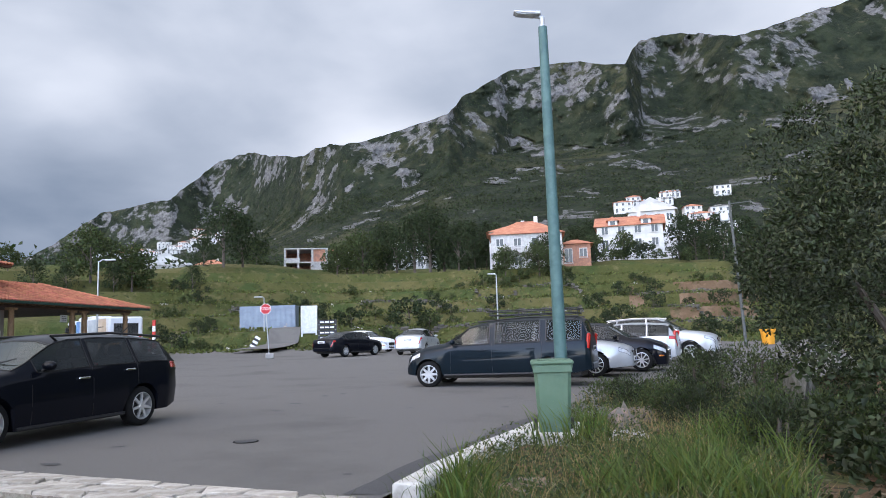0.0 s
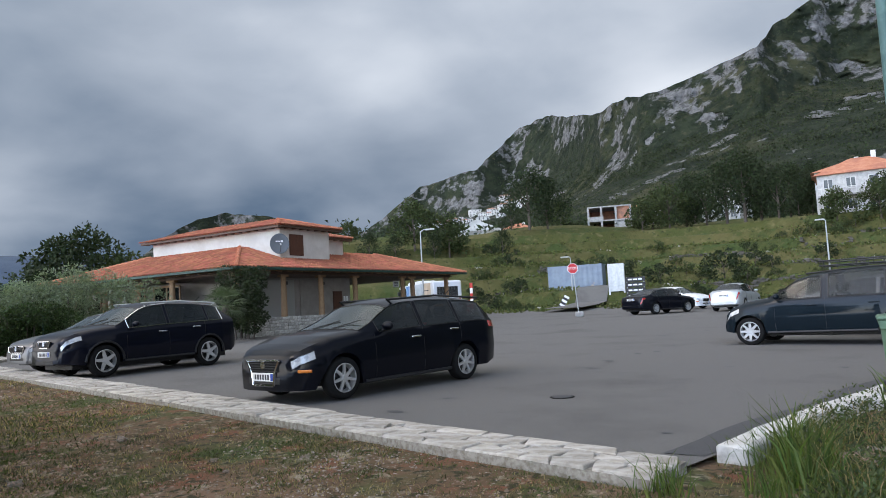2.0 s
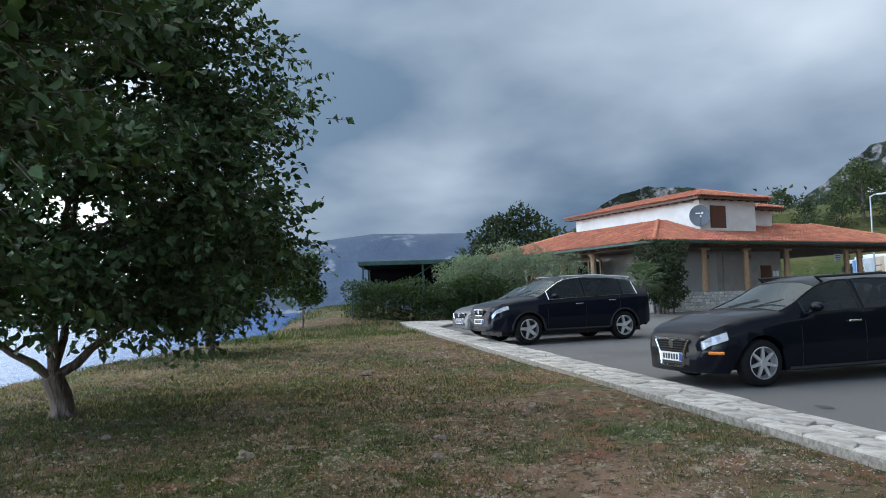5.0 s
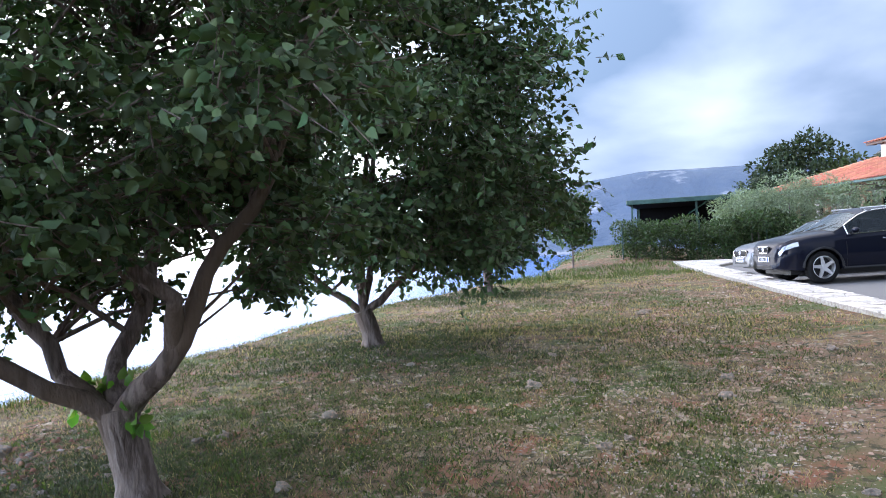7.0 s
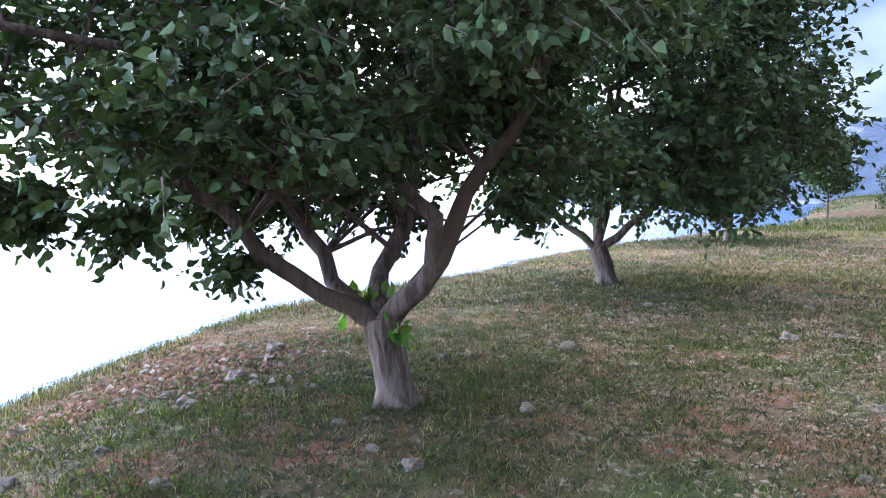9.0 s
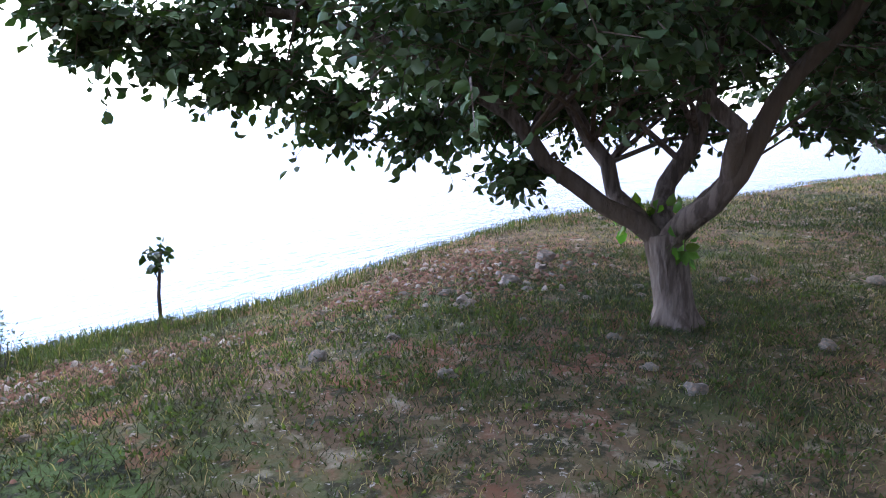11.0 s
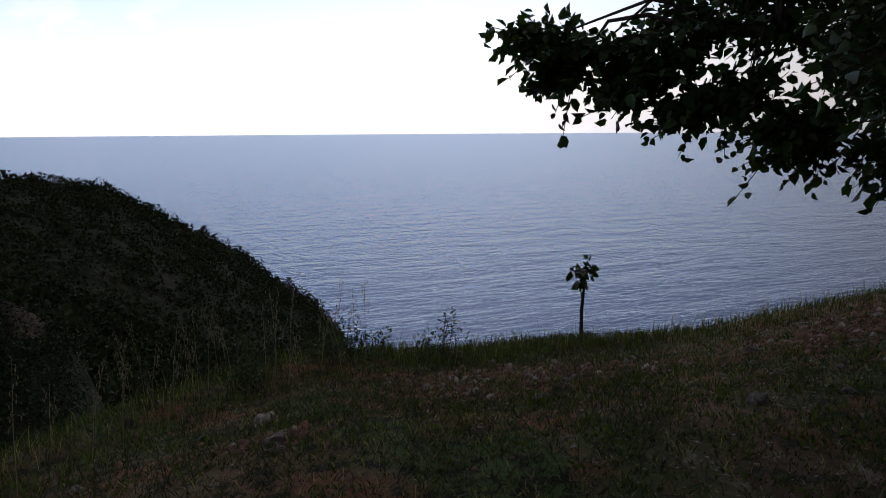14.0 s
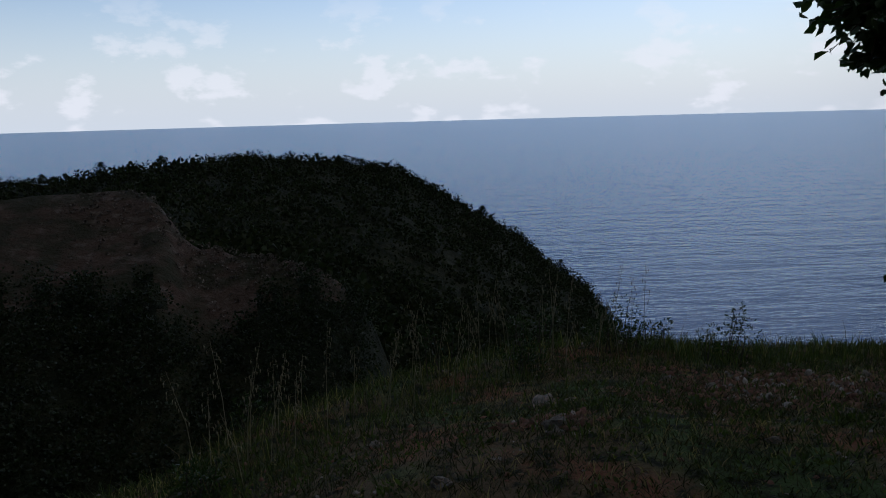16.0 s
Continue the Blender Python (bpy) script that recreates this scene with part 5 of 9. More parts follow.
def small(S, k, kz=1.0):
    """A car of the same form at another size."""
    T = dict(S)
    for key in ("top", "belt", "bottom"):
        T[key] = [(x * k, z * kz) for x, z in S[key]]
    for key in ("w", "roofw"):
        T[key] = [(x * k, y * 0.95) for x, y in S[key]]
    for key in ("windows",):
        T[key] = [(a * k, b * k) for a, b in S[key]]
    for key in ("screen", "back"):
        T[key] = (S[key][0] * k, S[key][1] * k)
    for key in ("doors", "handles"):
        T[key] = [x * k for x in S[key]]
    for key in ("L", "fa", "ra", "mirror"):
        T[key] = S[key] * k
    F = dict(S["face"])
    F["head"] = (F["head"][0] * k, F["head"][1] * 0.95, F["head"][2] * kz, F["head"][3])
    F["tail"] = (F["tail"][0] * k, F["tail"][1] * 0.95, F["tail"][2] * kz, F["tail"][3], F["tail"][4])
    T["face"] = F
    if "rails" in S:
        T["rails"] = (S["rails"][0] * k, S["rails"][1] * k, S["rails"][2])
    return T


PARKED = "cars parked in the lot"
NEAR_ESTATE = dict(small(ESTATE, 0.957, 0.965), wr=0.295, R=0.34)
build_car(NEAR_ESTATE, at_wheels(NEAR_ESTATE, (-7.6, 7.62), (-7.28, 10.3), 1), "glossy black estate car with black roof rails at the flagstone kerb", PAINT_BLACK, "estate_car")["group"] = PARKED
build_car(SUV, at_wheels(SUV, (-15.85, 8.85), (-15.82, 11.52), 1), "dark navy sport utility car with chrome window trim at the kerb", PAINT_NAVY, "suv")["group"] = PARKED
SAL2 = dict(SALOON, spokes=7, spoke_w=0.045)
build_car(SAL2, at_wheels(SAL2, (-18.6, 9.55), (-18.5, 12.26), 1), "grey metallic saloon car parked beside the navy one", PAINT_GREY, "saloon_car")["group"] = PARKED
VAN["top"] = [(x, z if z < 1.0 else 1.0 + (z - 1.0) * 0.92) for x, z in VAN["top"]]
van = build_car(VAN, at_wheels(VAN, (-4.42, 17.45), (-1.52, 17.2), 1), "dark blue-grey long estate car with a black roof rack", PAINT_BLUEGREY, "estate_car")
van["group"] = PARKED


def roof_rack(car, S):
    z0 = 1.66
    b = bmesh.new()
    for zz, dx in ((z0, 0.0), (z0 + 0.1, 0.03)):
        c = [(-1.9 - dx, -0.56 - dx), (0.15 + dx, -0.56 - dx), (0.15 + dx, 0.56 + dx), (-1.9 - dx, 0.56 + dx)]
        for p, q in zip(c, c[1:] + c[:1]):
            add_tube(b, [(*p, zz), (*q, zz)], 0.014, 6)
    part("rack_frame", b, BLACK, car, "black tubular roof rack frame")
    for k in range(7):
        x = -1.8 + 0.31 * k
        part("rack_bar", tube([(x, -0.56, z0), (x, 0.56, z0)], 0.011, 6), BLACK, car)
        for s in (-1, 1):
            part("rack_post", tube([(x, s * 0.56, z0 - 0.04), (x, s * 0.58, z0 + 0.1)], 0.009, 5), BLACK, car)


roof_rack(van, VAN)
build_car(SALOON, at_wheels(SALOON, (-0.55, 20.2), (-3.25, 20.55), -1), "silver saloon car parked nose to the weeds", PAINT_SILVER, "saloon_car")["group"] = PARKED
HATCH = small(dict(ESTATE, spokes=9, spoke_w=0.03), 0.88, 1.0)
HATCH.pop("rails")
build_car(HATCH, at_wheels(HATCH, (0.72, 22.6), (-1.6, 23.0), -1), "black hatchback parked nose to the weeds", PAINT_BLACK, "hatchback")["group"] = PARKED
SMALL = small(dict(ESTATE), 0.89, 0.98)
SMALL.pop("rails")
SMALL["face"] = dict(SMALL["face"], tail=(-1.9, 0.66, 0.95, 0.36, 0.12))
build_car(SMALL, at_wheels(SMALL, (-1.2, 26.0), (1.15, 25.6), 1), "silver hatchback with tall red tail lamps backed to the weeds", PAINT_SILVER, "hatchback")["group"] = PARKED
MPV = small(dict(SUV, cladding=False), 1.0, 1.0)
MPV.update(trim=BLACK, spokes=7, spoke_w=0.05, twist=0)
build_car(MPV, at_wheels(MPV, (2.7, 28.2), (0.1, 28.9), -1), "pale silver tall family car nose to the weeds", PAINT_SILVER, "family_car")["group"] = PARKED
OLD = small(SALOON, 0.94, 0.97)
build_car(OLD, at_wheels(OLD, (-13.35, 41.1), (-14.3, 38.7), -1), "black saloon car standing on the asphalt near the stop sign", PAINT_BLACK, "saloon_car")["group"] = PARKED
YAR = small(SALOON, 0.9, 1.02)
build_car(YAR, at_wheels(YAR, (-10.15, 43.2), (-10.25, 40.7), -1), "silver compact saloon car seen from behind on the asphalt", PAINT_SILVER, "saloon_car")["group"] = PARKED
build_car(SMALL, pose(-15.7, 46.6, lot_z(-15.7, 46.6), 0, 0, -15), "small white car half hidden behind the black saloon", PAINT_WHITE, "hatchback")["group"] = PARKED

# ---- the restaurant ----
HOUSE_Z = 0.32


def tile_plane(name, parent, origin, along, up_dir, length, depth, slope, hips=(True, True), col=0.235, row=0.36, bottom_clear=0.0):
    """Barrel tiles laid in courses over one roof plane; the eave runs from origin in direction along."""
    ox, along, inward = Vector(origin), Vector(along).normalized(), Vector(up_dir).normalized()
    verts, faces = [], []
    n = int(length / col)
    rnd = random.Random(int(length * 100))
    prof = [(0.0, 0.0), (0.16, 0.042), (0.35, 0.062), (0.54, 0.042), (0.7, 0.0), (0.85, -0.018)]
    for i in range(n):
        s0 = i * col
        mid = s0 + col / 2
        dm = depth
        if hips[0]:
            dm = min(dm, mid + 0.02)
        if hips[1]:
            dm = min(dm, length - mid + 0.02)
        rows = max(1, int(math.ceil(dm / row)))
        for r in range(rows):
            d0, d1 = r * row - (0.05 if r else 0.06), min((r + 1) * row, dm)
            lift0, lift1 = 0.03 + rnd.uniform(-0.004, 0.006), 0.0
            jit = rnd.uniform(-0.006, 0.006)
            base = len(verts)
            for d, lift in ((d0, lift0), (d1, lift1)):
                for u, h in prof + [(1.0, 0.0)]:
                    p = ox + along * (s0 + u * col + jit) + inward * d + Vector((0, 0, d * slope + h + lift))
                    verts.append(p)
            k = len(prof) + 1
            for j in range(k - 1):
                faces.append((base + j, base + j + 1, base + k + j + 1, base + k + j))
            # the thickness of the course at its lower edge
            b2 = len(verts)
            for u, h in prof + [(1.0, 0.0)]:
                verts.append(ox + along * (s0 + u * col + jit) + inward * (d0 + 0.005) + Vector((0, 0, d0 * slope + h + lift0 - 0.022)))
            for j in range(k - 1):
                faces.append((b2 + j, b2 + j + 1, base + j + 1, base + j))
    me = bpy.data.meshes.new(name)
    me.from_pydata([tuple(v) for v in verts], [], faces)
    me.materials.append(ROOF_TILE_ISLAND)
    ob = new(name, me)
    ob.parent = parent
    ob["kind"] = "stuff"
    return ob


def island_material(name, base, spread, rough=0.8, hue=0.0, transl=0.0, stain=None, stain_scale=3.0):
    """A colour that differs a little from piece to piece of a joined mesh."""
    m = bpy.data.materials.new(name)
    m.use_nodes = True
    nt = m.node_tree
    N, L = nt.nodes.new, nt.links.new
    b = nt.nodes["Principled BSDF"]
    b.inputs["Roughness"].default_value, b.inputs["Specular IOR Level"].default_value = rough, 0.3
    g = N("ShaderNodeNewGeometry")
    v = N("ShaderNodeMapRange")
    v.inputs[3].default_value, v.inputs[4].default_value = 1 - spread, 1 + spread
    L(g.outputs["Random Per Island"], v.inputs[0])
    wn = N("ShaderNodeTexWhiteNoise")
    wn.noise_dimensions = "1D"
    L(g.outputs["Random Per Island"], wn.inputs["W"])
    hu = N("ShaderNodeMapRange")
    hu.inputs[3].default_value, hu.inputs[4].default_value = 0.5 - hue, 0.5 + hue
    L(wn.outputs["Value"], hu.inputs[0])
    hsv = N("ShaderNodeHueSaturation")
    L(v.outputs[0], hsv.inputs["Value"])
    L(hu.outputs[0], hsv.inputs["Hue"])
    hsv.inputs["Color"].default_value = (*base, 1)
    col = hsv.outputs[0]
    if stain:
        co = N("ShaderNodeTexCoord")
        n = N("ShaderNodeTexNoise")
        n.inputs["Scale"].default_value, n.inputs["Detail"].default_value = stain_scale, 6
        L(co.outputs["Object"], n.inputs[0])
        r = N("ShaderNodeMapRange")
        r.inputs[1].default_value, r.inputs[2].default_value = 0.48, 0.68
        L(n.outputs[0], r.inputs[0])
        x = N("ShaderNodeMix")
        x.data_type = "RGBA"
        L(r.outputs[0], x.inputs["Factor"])
        L(col, x.inputs["A"])
        x.inputs["B"].default_value = (*stain, 1)
        col = x.outputs["Result"]
    L(col, b.inputs["Base Color"])
    if transl:
        t = N("ShaderNodeBsdfTranslucent")
        sc = N("ShaderNodeVectorMath")
        sc.operation = "MULTIPLY"
        L(col, sc.inputs[0])
        sc.inputs[1].default_value = (1.5, 1.9, 0.7)
        L(sc.outputs[0], t.inputs[0])
        mix = N("ShaderNodeMixShader")
        mix.inputs[0].default_value = transl
        L(b.outputs[0], mix.inputs[1])
        L(t.outputs[0], mix.inputs[2])
        L(mix.outputs[0], nt.nodes["Material Output"].inputs[0])
    return m


ROOF_TILE_ISLAND = island_material("terracotta_roof_tiles", (0.36, 0.125, 0.072), 0.28, 0.9, 0.014, stain=(0.27, 0.1, 0.062), stain_scale=1.3)
DISH_GREY = material("dish_grey", (0.1, 0.115, 0.13), 0.45, second=(0.12, 0.135, 0.15), scale=3)
SHUTTER_BROWN = material("brown_shutter_wood", (0.11, 0.045, 0.025), 0.6, second=(0.08, 0.03, 0.018), scale=6, squash=(10, 10, 1))


def hip_caps(parent, a, b):
    a, b = Vector(a), Vector(b)
    n = int((b - a).length / 0.33)
    d = (b - a).normalized()
    bm = bmesh.new()
    pts = []
    for k in range(7):
        ang = math.pi * k / 6
        pts.append((math.cos(ang) * 0.115, math.sin(ang) * 0.1))
    lo = [bm.verts.new((0, y, z)) for y, z in pts]
    hi = [bm.verts.new((0.37, y * 0.85, z * 0.85 - 0.012)) for y, z in pts]
    for k in range(6):
        bm.faces.new((lo[k], lo[k + 1], hi[k + 1], hi[k]))
    bm.faces.new(lo[::-1])
    bm.faces.new(hi)
    bmesh.ops.recalc_face_normals(bm, faces=bm.faces)
    me = bpy.data.meshes.new("ridge_tile")
    bm.to_mesh(me)
    bm.free()
    me.materials.append(ROOF_TILE)
    q = d.to_track_quat("X", "Z").to_matrix().to_4x4()
    for i in range(n):
        share("ridge_tile", me, parent, Matrix.Translation(a + d * (i * 0.33)) @ q)


def stone_wall(parent, x0, x1, y, z0, z1, thick, seed, axis="x", name="stone"):
    """A coursed rubble wall: a mortar core and single stones on its outer face (towards -y, or -x for axis y)."""
    rnd = random.Random(seed)
    core = box(x0, x1, y, y + thick, z0 - 0.4, z1, 0.0) if axis == "x" else box(y, y + thick, x0, x1, z0 - 0.4, z1)
    part("wall_core", core, MORTAR, parent)
    z = z0
    while z < z1 - 0.06:
        h = min(rnd.uniform(0.13, 0.22), z1 - z)
        x = x0
        while x < x1 - 0.08:
            w = min(rnd.uniform(0.18, 0.42), x1 - x)
            bm = box(-w / 2 + 0.008, w / 2 - 0.008, -0.03 - rnd.uniform(0, 0.025), 0.03, -h / 2 + 0.008, h / 2 - 0.008, 0.018)
            for v in bm.verts:
                v.co += Vector((rnd.uniform(-1, 1), 0.3 * rnd.uniform(-1, 1), rnd.uniform(-1, 1))) * 0.008
            ob = part(name, bm, PALE_STONE, parent)
            if axis == "x":
                ob.matrix_basis = pose(x + w / 2, y, z + h / 2)
            else:
                ob.matrix_basis = pose(y, x + w / 2, z + h / 2, 0, 0, -90)
            x += w
        z += h


PALE_STONE = material("pale_wall_stone", (0.5, 0.48, 0.44), 0.85, second=(0.36, 0.34, 0.31), scale=8, bump=0.5, bump_scale=40, vary=0.22)


def restaurant():
    B = thing("restaurant", pose(-28.15, 22.35, HOUSE_Z, 0, 0, 94.5), "single-storey restaurant with terracotta roofs, timber posts and a raised upper room", "building")
    W, D = 19.6, 15.0
    # floor, parapet, inner walls
    part("terrace_floor", box(0.05, W, 0.3, D, -0.5, 0.22), CONCRETE, B)
    part("inner_wall", box(2.2, 11.2, 2.3, 2.6, 0.22, 3.3), GREY_RENDER, B)
    part("inner_wall", box(2.2, 2.5, 2.6, D, 0.22, 3.3), GREY_RENDER, B)
    part("inner_wall", box(11.0, 11.3, 2.6, D, 0.22, 3.3), RENDER_WALL, B)
    part("inner_wall", box(2.5, 11.0, D - 0.3, D, 0.22, 3.3), GREY_RENDER, B)
    part("ceiling", box(0.0, W, 0.0, D, 3.02, 3.1), DARK_TIMBER, B)
    # roller shutters between the posts
    for x0, x1, mt in ((2.6, 3.3, GREY_RENDER), (3.75, 6.2, ROLLER), (6.7, 9.2, GREY_RENDER)):
        sh = part("roller_shutter", box(x0, x1, 2.2, 2.29, 0.22, 2.9), mt, B)
        for k in range(26):
            z = 0.27 + k * 0.1
            part("shutter_slat", box(x0 + 0.02, x1 - 0.02, 2.182, 2.2, z, z + 0.085, 0.006), mt, sh)
    door = part("door", box(9.55, 10.35, 2.22, 2.29, 0.22, 2.25, 0.01), SHUTTER_BROWN, B, "brown wooden door")
    part("door_handle", tube([(9.66, 2.18, 1.2), (9.78, 2.18, 1.2)], 0.012, 6), CHROME, door)
    for k, x in enumerate((10.55, 10.8)):
        part("notice", box(x, x + 0.17, 2.28, 2.298, 1.65, 1.95), SIGN_WHITE, B, "white notice on the wall")
    sign = part("hanging_sign", box(12.9, 13.5, 0.25, 0.29, 2.35, 2.75, 0.01), PALE_METAL, B, "pale hanging sign board")
    for k in range(3):
        part("sign_bar", box(13.0, 13.4, 0.243, 0.25, 2.45 + 0.09 * k, 2.49 + 0.09 * k), INK, sign)
    # timber posts on both fronts, beam and rafter tails
    for x in (0.15, 3.3, 6.15, 9.1, 13.9, 15.0, 19.2):
        base = 0.9 if x < 8 else 0.15
        bm = tube([(x, 0.25, base), (x + 0.02, 0.25, 1.8), (x, 0.25, 3.0)], [0.17, 0.15, 0.14], 10)
        post = part("post", bm, TIMBER, B, "", 50)
        part("capital", box(x - 0.3, x + 0.3, 0.12, 0.38, 2.9, 3.03, 0.02), TIMBER, post)
        part("wall_lamp", box(x + 0.2, x + 0.28, 0.2, 0.3, 2.5, 2.68, 0.02), BLACK, post)
    for y in (4.9, 7.6, 10.4, 13.2):
        post = part("post", tube([(0.25, y, 0.9), (0.25, y, 3.0)], [0.16, 0.14], 10), TIMBER, B, "", 50)
        part("capital", box(0.12, 0.38, y - 0.3, y + 0.3, 2.9, 3.03, 0.02), TIMBER, post)
    part("beam", box(-0.05, W, 0.1, 0.35, 3.03, 3.23, 0.015), DARK_TIMBER, B)
    part("beam", box(0.1, 0.35, 0.35, D, 3.03, 3.23, 0.015), DARK_TIMBER, B)
    tail = bpy.data.meshes.new("rafter_tail")
    bm = box(-0.04, 0.04, -0.6, 0.2, -0.07, 0.05, 0.008)
    bm.to_mesh(tail)
    bm.free()
    tail.materials.append(TIMBER)
    for i in range(27):
        share("rafter_tail", tail, B, pose(0.1 + 0.74 * i, 0.0, 3.26, 10, 0, 0))
    for i in range(19):
        share("rafter_tail", tail, B, pose(0.0, 0.5 + 0.76 * i, 3.26, 10, 0, -90))
    part("eave_gutter", box(-0.75, W + 0.75, -0.82, -0.7, 3.16, 3.29, 0.02), GREEN_STEEL, B, "dark green gutter")
    part("eave_gutter", box(-0.82, -0.7, -0.75, D + 0.7, 3.16, 3.29, 0.02), GREEN_STEEL, B, "dark green gutter")
    # glazed left front
    for y0, y1 in ((5.2, 7.3), (8.0, 10.1), (10.8, 12.9)):
        win = part("window", box(1.0, 1.04, y0, y1, 0.9, 2.75), GLASS_DARK, B, "dark glazed opening")
        fb = bmesh.new()
        for a, b2, c, d2 in ((y0, y0 + 0.07, 0.9, 2.8), (y1 - 0.07, y1, 0.9, 2.8), ((y0 + y1) / 2 - 0.04, (y0 + y1) / 2 + 0.04, 0.9, 2.8), (y0, y1, 2.72, 2.82)):
            add_box(fb, 0.95, 1.0, a, b2, c, d2)
        part("window_frame", fb, TIMBER, win)
    part("inner_wall", box(1.02, 1.2, 3.0, D, 0.22, 0.9), RENDER_WALL, B)
    # stone parapet
    stone_wall(B, -0.25, 7.0, -0.05, -0.1, 0.9, 0.32, 3)
    stone_wall(B, 0.0, 9.0, -0.25, -0.1, 0.9, 0.3, 5, axis="y")
    # lower roof: four planes in barrel tiles
    sl = math.tan(radians(17.5))
    e0, z0 = -0.75, 3.3
    LX, LY, dep = W + 1.5, D + 1.5, 4.6
    part("roof_deck", quad_mesh([(e0, e0, z0 - 0.03), (e0 + LX, e0, z0 - 0.03), (e0 + LX, e0 + LY, z0 - 0.03), (e0, e0 + LY, z0 - 0.03),
                                 (e0 + dep, e0 + dep, z0 + dep * sl - 0.03), (e0 + LX - dep, e0 + dep, z0 + dep * sl - 0.03), (e0 + LX - dep, e0 + LY - dep, z0 + dep * sl - 0.03), (e0 + dep, e0 + LY - dep, z0 + dep * sl - 0.03)],
                                [(0, 1, 5, 4), (1, 2, 6, 5), (2, 3, 7, 6), (3, 0, 4, 7), (4, 5, 6, 7), (3, 2, 1, 0)]), ROOF_TILE, B)
    tile_plane("roof_tiles", B, (e0, e0, z0), (1, 0, 0), (0, 1, 0), LX, dep, sl)
    tile_plane("roof_tiles", B, (e0, e0 + LY, z0), (0, -1, 0), (1, 0, 0), LY, dep, sl)
    tile_plane("roof_tiles", B, (e0 + LX, e0, z0), (0, 1, 0), (-1, 0, 0), LY, dep, sl)
    for a, b in (((e0, e0), (e0 + dep, e0 + dep)), ((e0 + LX, e0), (e0 + LX - dep, e0 + dep)), ((e0, e0 + LY), (e0 + dep, e0 + LY - dep))):
        hip_caps(B, (*a, z0 + 0.03), (*b, z0 + dep * sl + 0.05))
    # upper room and its lower neighbour
    ux0, ux1, uy0, uy1 = 4.3, 8.3, 1.35, 11.6
    part("upper_wall", box(ux0, ux1, uy0, uy1, 3.3, 5.62, 0.01), RENDER_WALL, B)
    part("upper_wall", box(ux1, 11.4, uy0 + 1.5, uy1, 3.3, 5.42, 0.01), RENDER_WALL, B)
    win = part("shuttered_window", box(5.0, 6.1, uy0 - 0.03, uy0, 4.15, 5.3, 0.005), SHUTTER_BROWN, B, "closed brown wooden shutters")
    for k in range(2):
        part("shutter", box(5.03 + 0.54 * k, 5.53 + 0.54 * k, uy0 - 0.055, uy0 - 0.03, 4.18, 5.27, 0.006), SHUTTER_BROWN, win)

    def small_roof(x0, x1, y0, y1, z, sl2, over=0.55):
        x0, x1, y0, y1 = x0 - over, x1 + over, y0 - over, y1 + over
        h = (x1 - x0) / 2
        part("upper_roof_deck", quad_mesh([(x0, y0, z), (x1, y0, z), (x1, y1, z), (x0, y1, z), (x0 + h, y0 + h, z + h * sl2), (x0 + h, y1 - h, z + h * sl2)],
                                          [(0, 1, 4), (1, 2, 5, 4), (2, 3, 5), (3, 0, 4, 5), (3, 2, 1, 0)]), ROOF_TILE, B)
        tile_plane("roof_tiles", B, (x0, y0, z + 0.03), (1, 0, 0), (0, 1, 0), x1 - x0, h, sl2)
        tile_plane("roof_tiles", B, (x0, y1, z + 0.03), (0, -1, 0), (1, 0, 0), y1 - y0, h, sl2)
        tile_plane("roof_tiles", B, (x1, y0, z + 0.03), (0, 1, 0), (-1, 0, 0), y1 - y0, h, sl2)
        hip_caps(B, (x0, y0, z + 0.06), (x0 + h, y0 + h, z + h * sl2 + 0.06))
        hip_caps(B, (x1, y0, z + 0.06), (x0 + h, y0 + h, z + h * sl2 + 0.06))
        part("fascia", box(x0 + 0.1, x1 - 0.1, y0 + 0.02, y0 + 0.1, z - 0.12, z - 0.004), DARK_TIMBER, B)
        part("fascia", box(x0 + 0.02, x0 + 0.1, y0 + 0.1, y1 - 0.1, z - 0.12, z - 0.004), DARK_TIMBER, B)
        k = 0
        while x0 + 0.3 + 0.6 * k < x1:
            part("rafter_tail", box(x0 + 0.28 + 0.6 * k, x0 + 0.36 + 0.6 * k, y0 + 0.03, y0 + over, z - 0.12, z - 0.01), DARK_TIMBER, B)
            k += 1
        k = 0
        while y0 + 0.3 + 0.6 * k < y1:
            part("rafter_tail", box(x0 + 0.03, x0 + over, y0 + 0.28 + 0.6 * k, y0 + 0.36 + 0.6 * k, z - 0.12, z - 0.01), DARK_TIMBER, B)
            k += 1

    small_roof(ux0, ux1, uy0, uy1, 5.68, 0.27)
    small_roof(ux1 + 0.6, 11.3, uy0 + 1.5, uy1, 5.46, 0.25, 0.5)
    # the round grey dish at the corner of the upper room
    dish = thing("satellite_dish", Matrix.Identity(4), "round dark grey satellite dish fixed to the wall corner", "satellite dish")
    m = B.matrix_basis @ pose(4.12, 1.2, 4.72, 0, 0, -38)
    dish.matrix_basis = m
    bm = bmesh.new()
    n = 28
    rings_ = []
    for r, y in ((0.0, 0.05), (0.3, 0.02), (0.48, -0.03), (0.5, -0.03), (0.5, 0.0), (0.3, 0.07), (0.0, 0.09)):
        rings_.append([bm.verts.new((r * math.cos(2 * math.pi * k / n), y, r * 1.08 * math.sin(2 * math.pi * k / n))) for k in range(n)])
    for a, b in zip(rings_, rings_[1:]):
        for k in range(n):
            bm.faces.new((a[k], a[(k + 1) % n], b[(k + 1) % n], b[k]))
    bmesh.ops.remove_doubles(bm, verts=bm.verts, dist=1e-5)
    bmesh.ops.recalc_face_normals(bm, faces=bm.faces)
    part("reflector", bm, DISH_GREY, dish, "", 40)
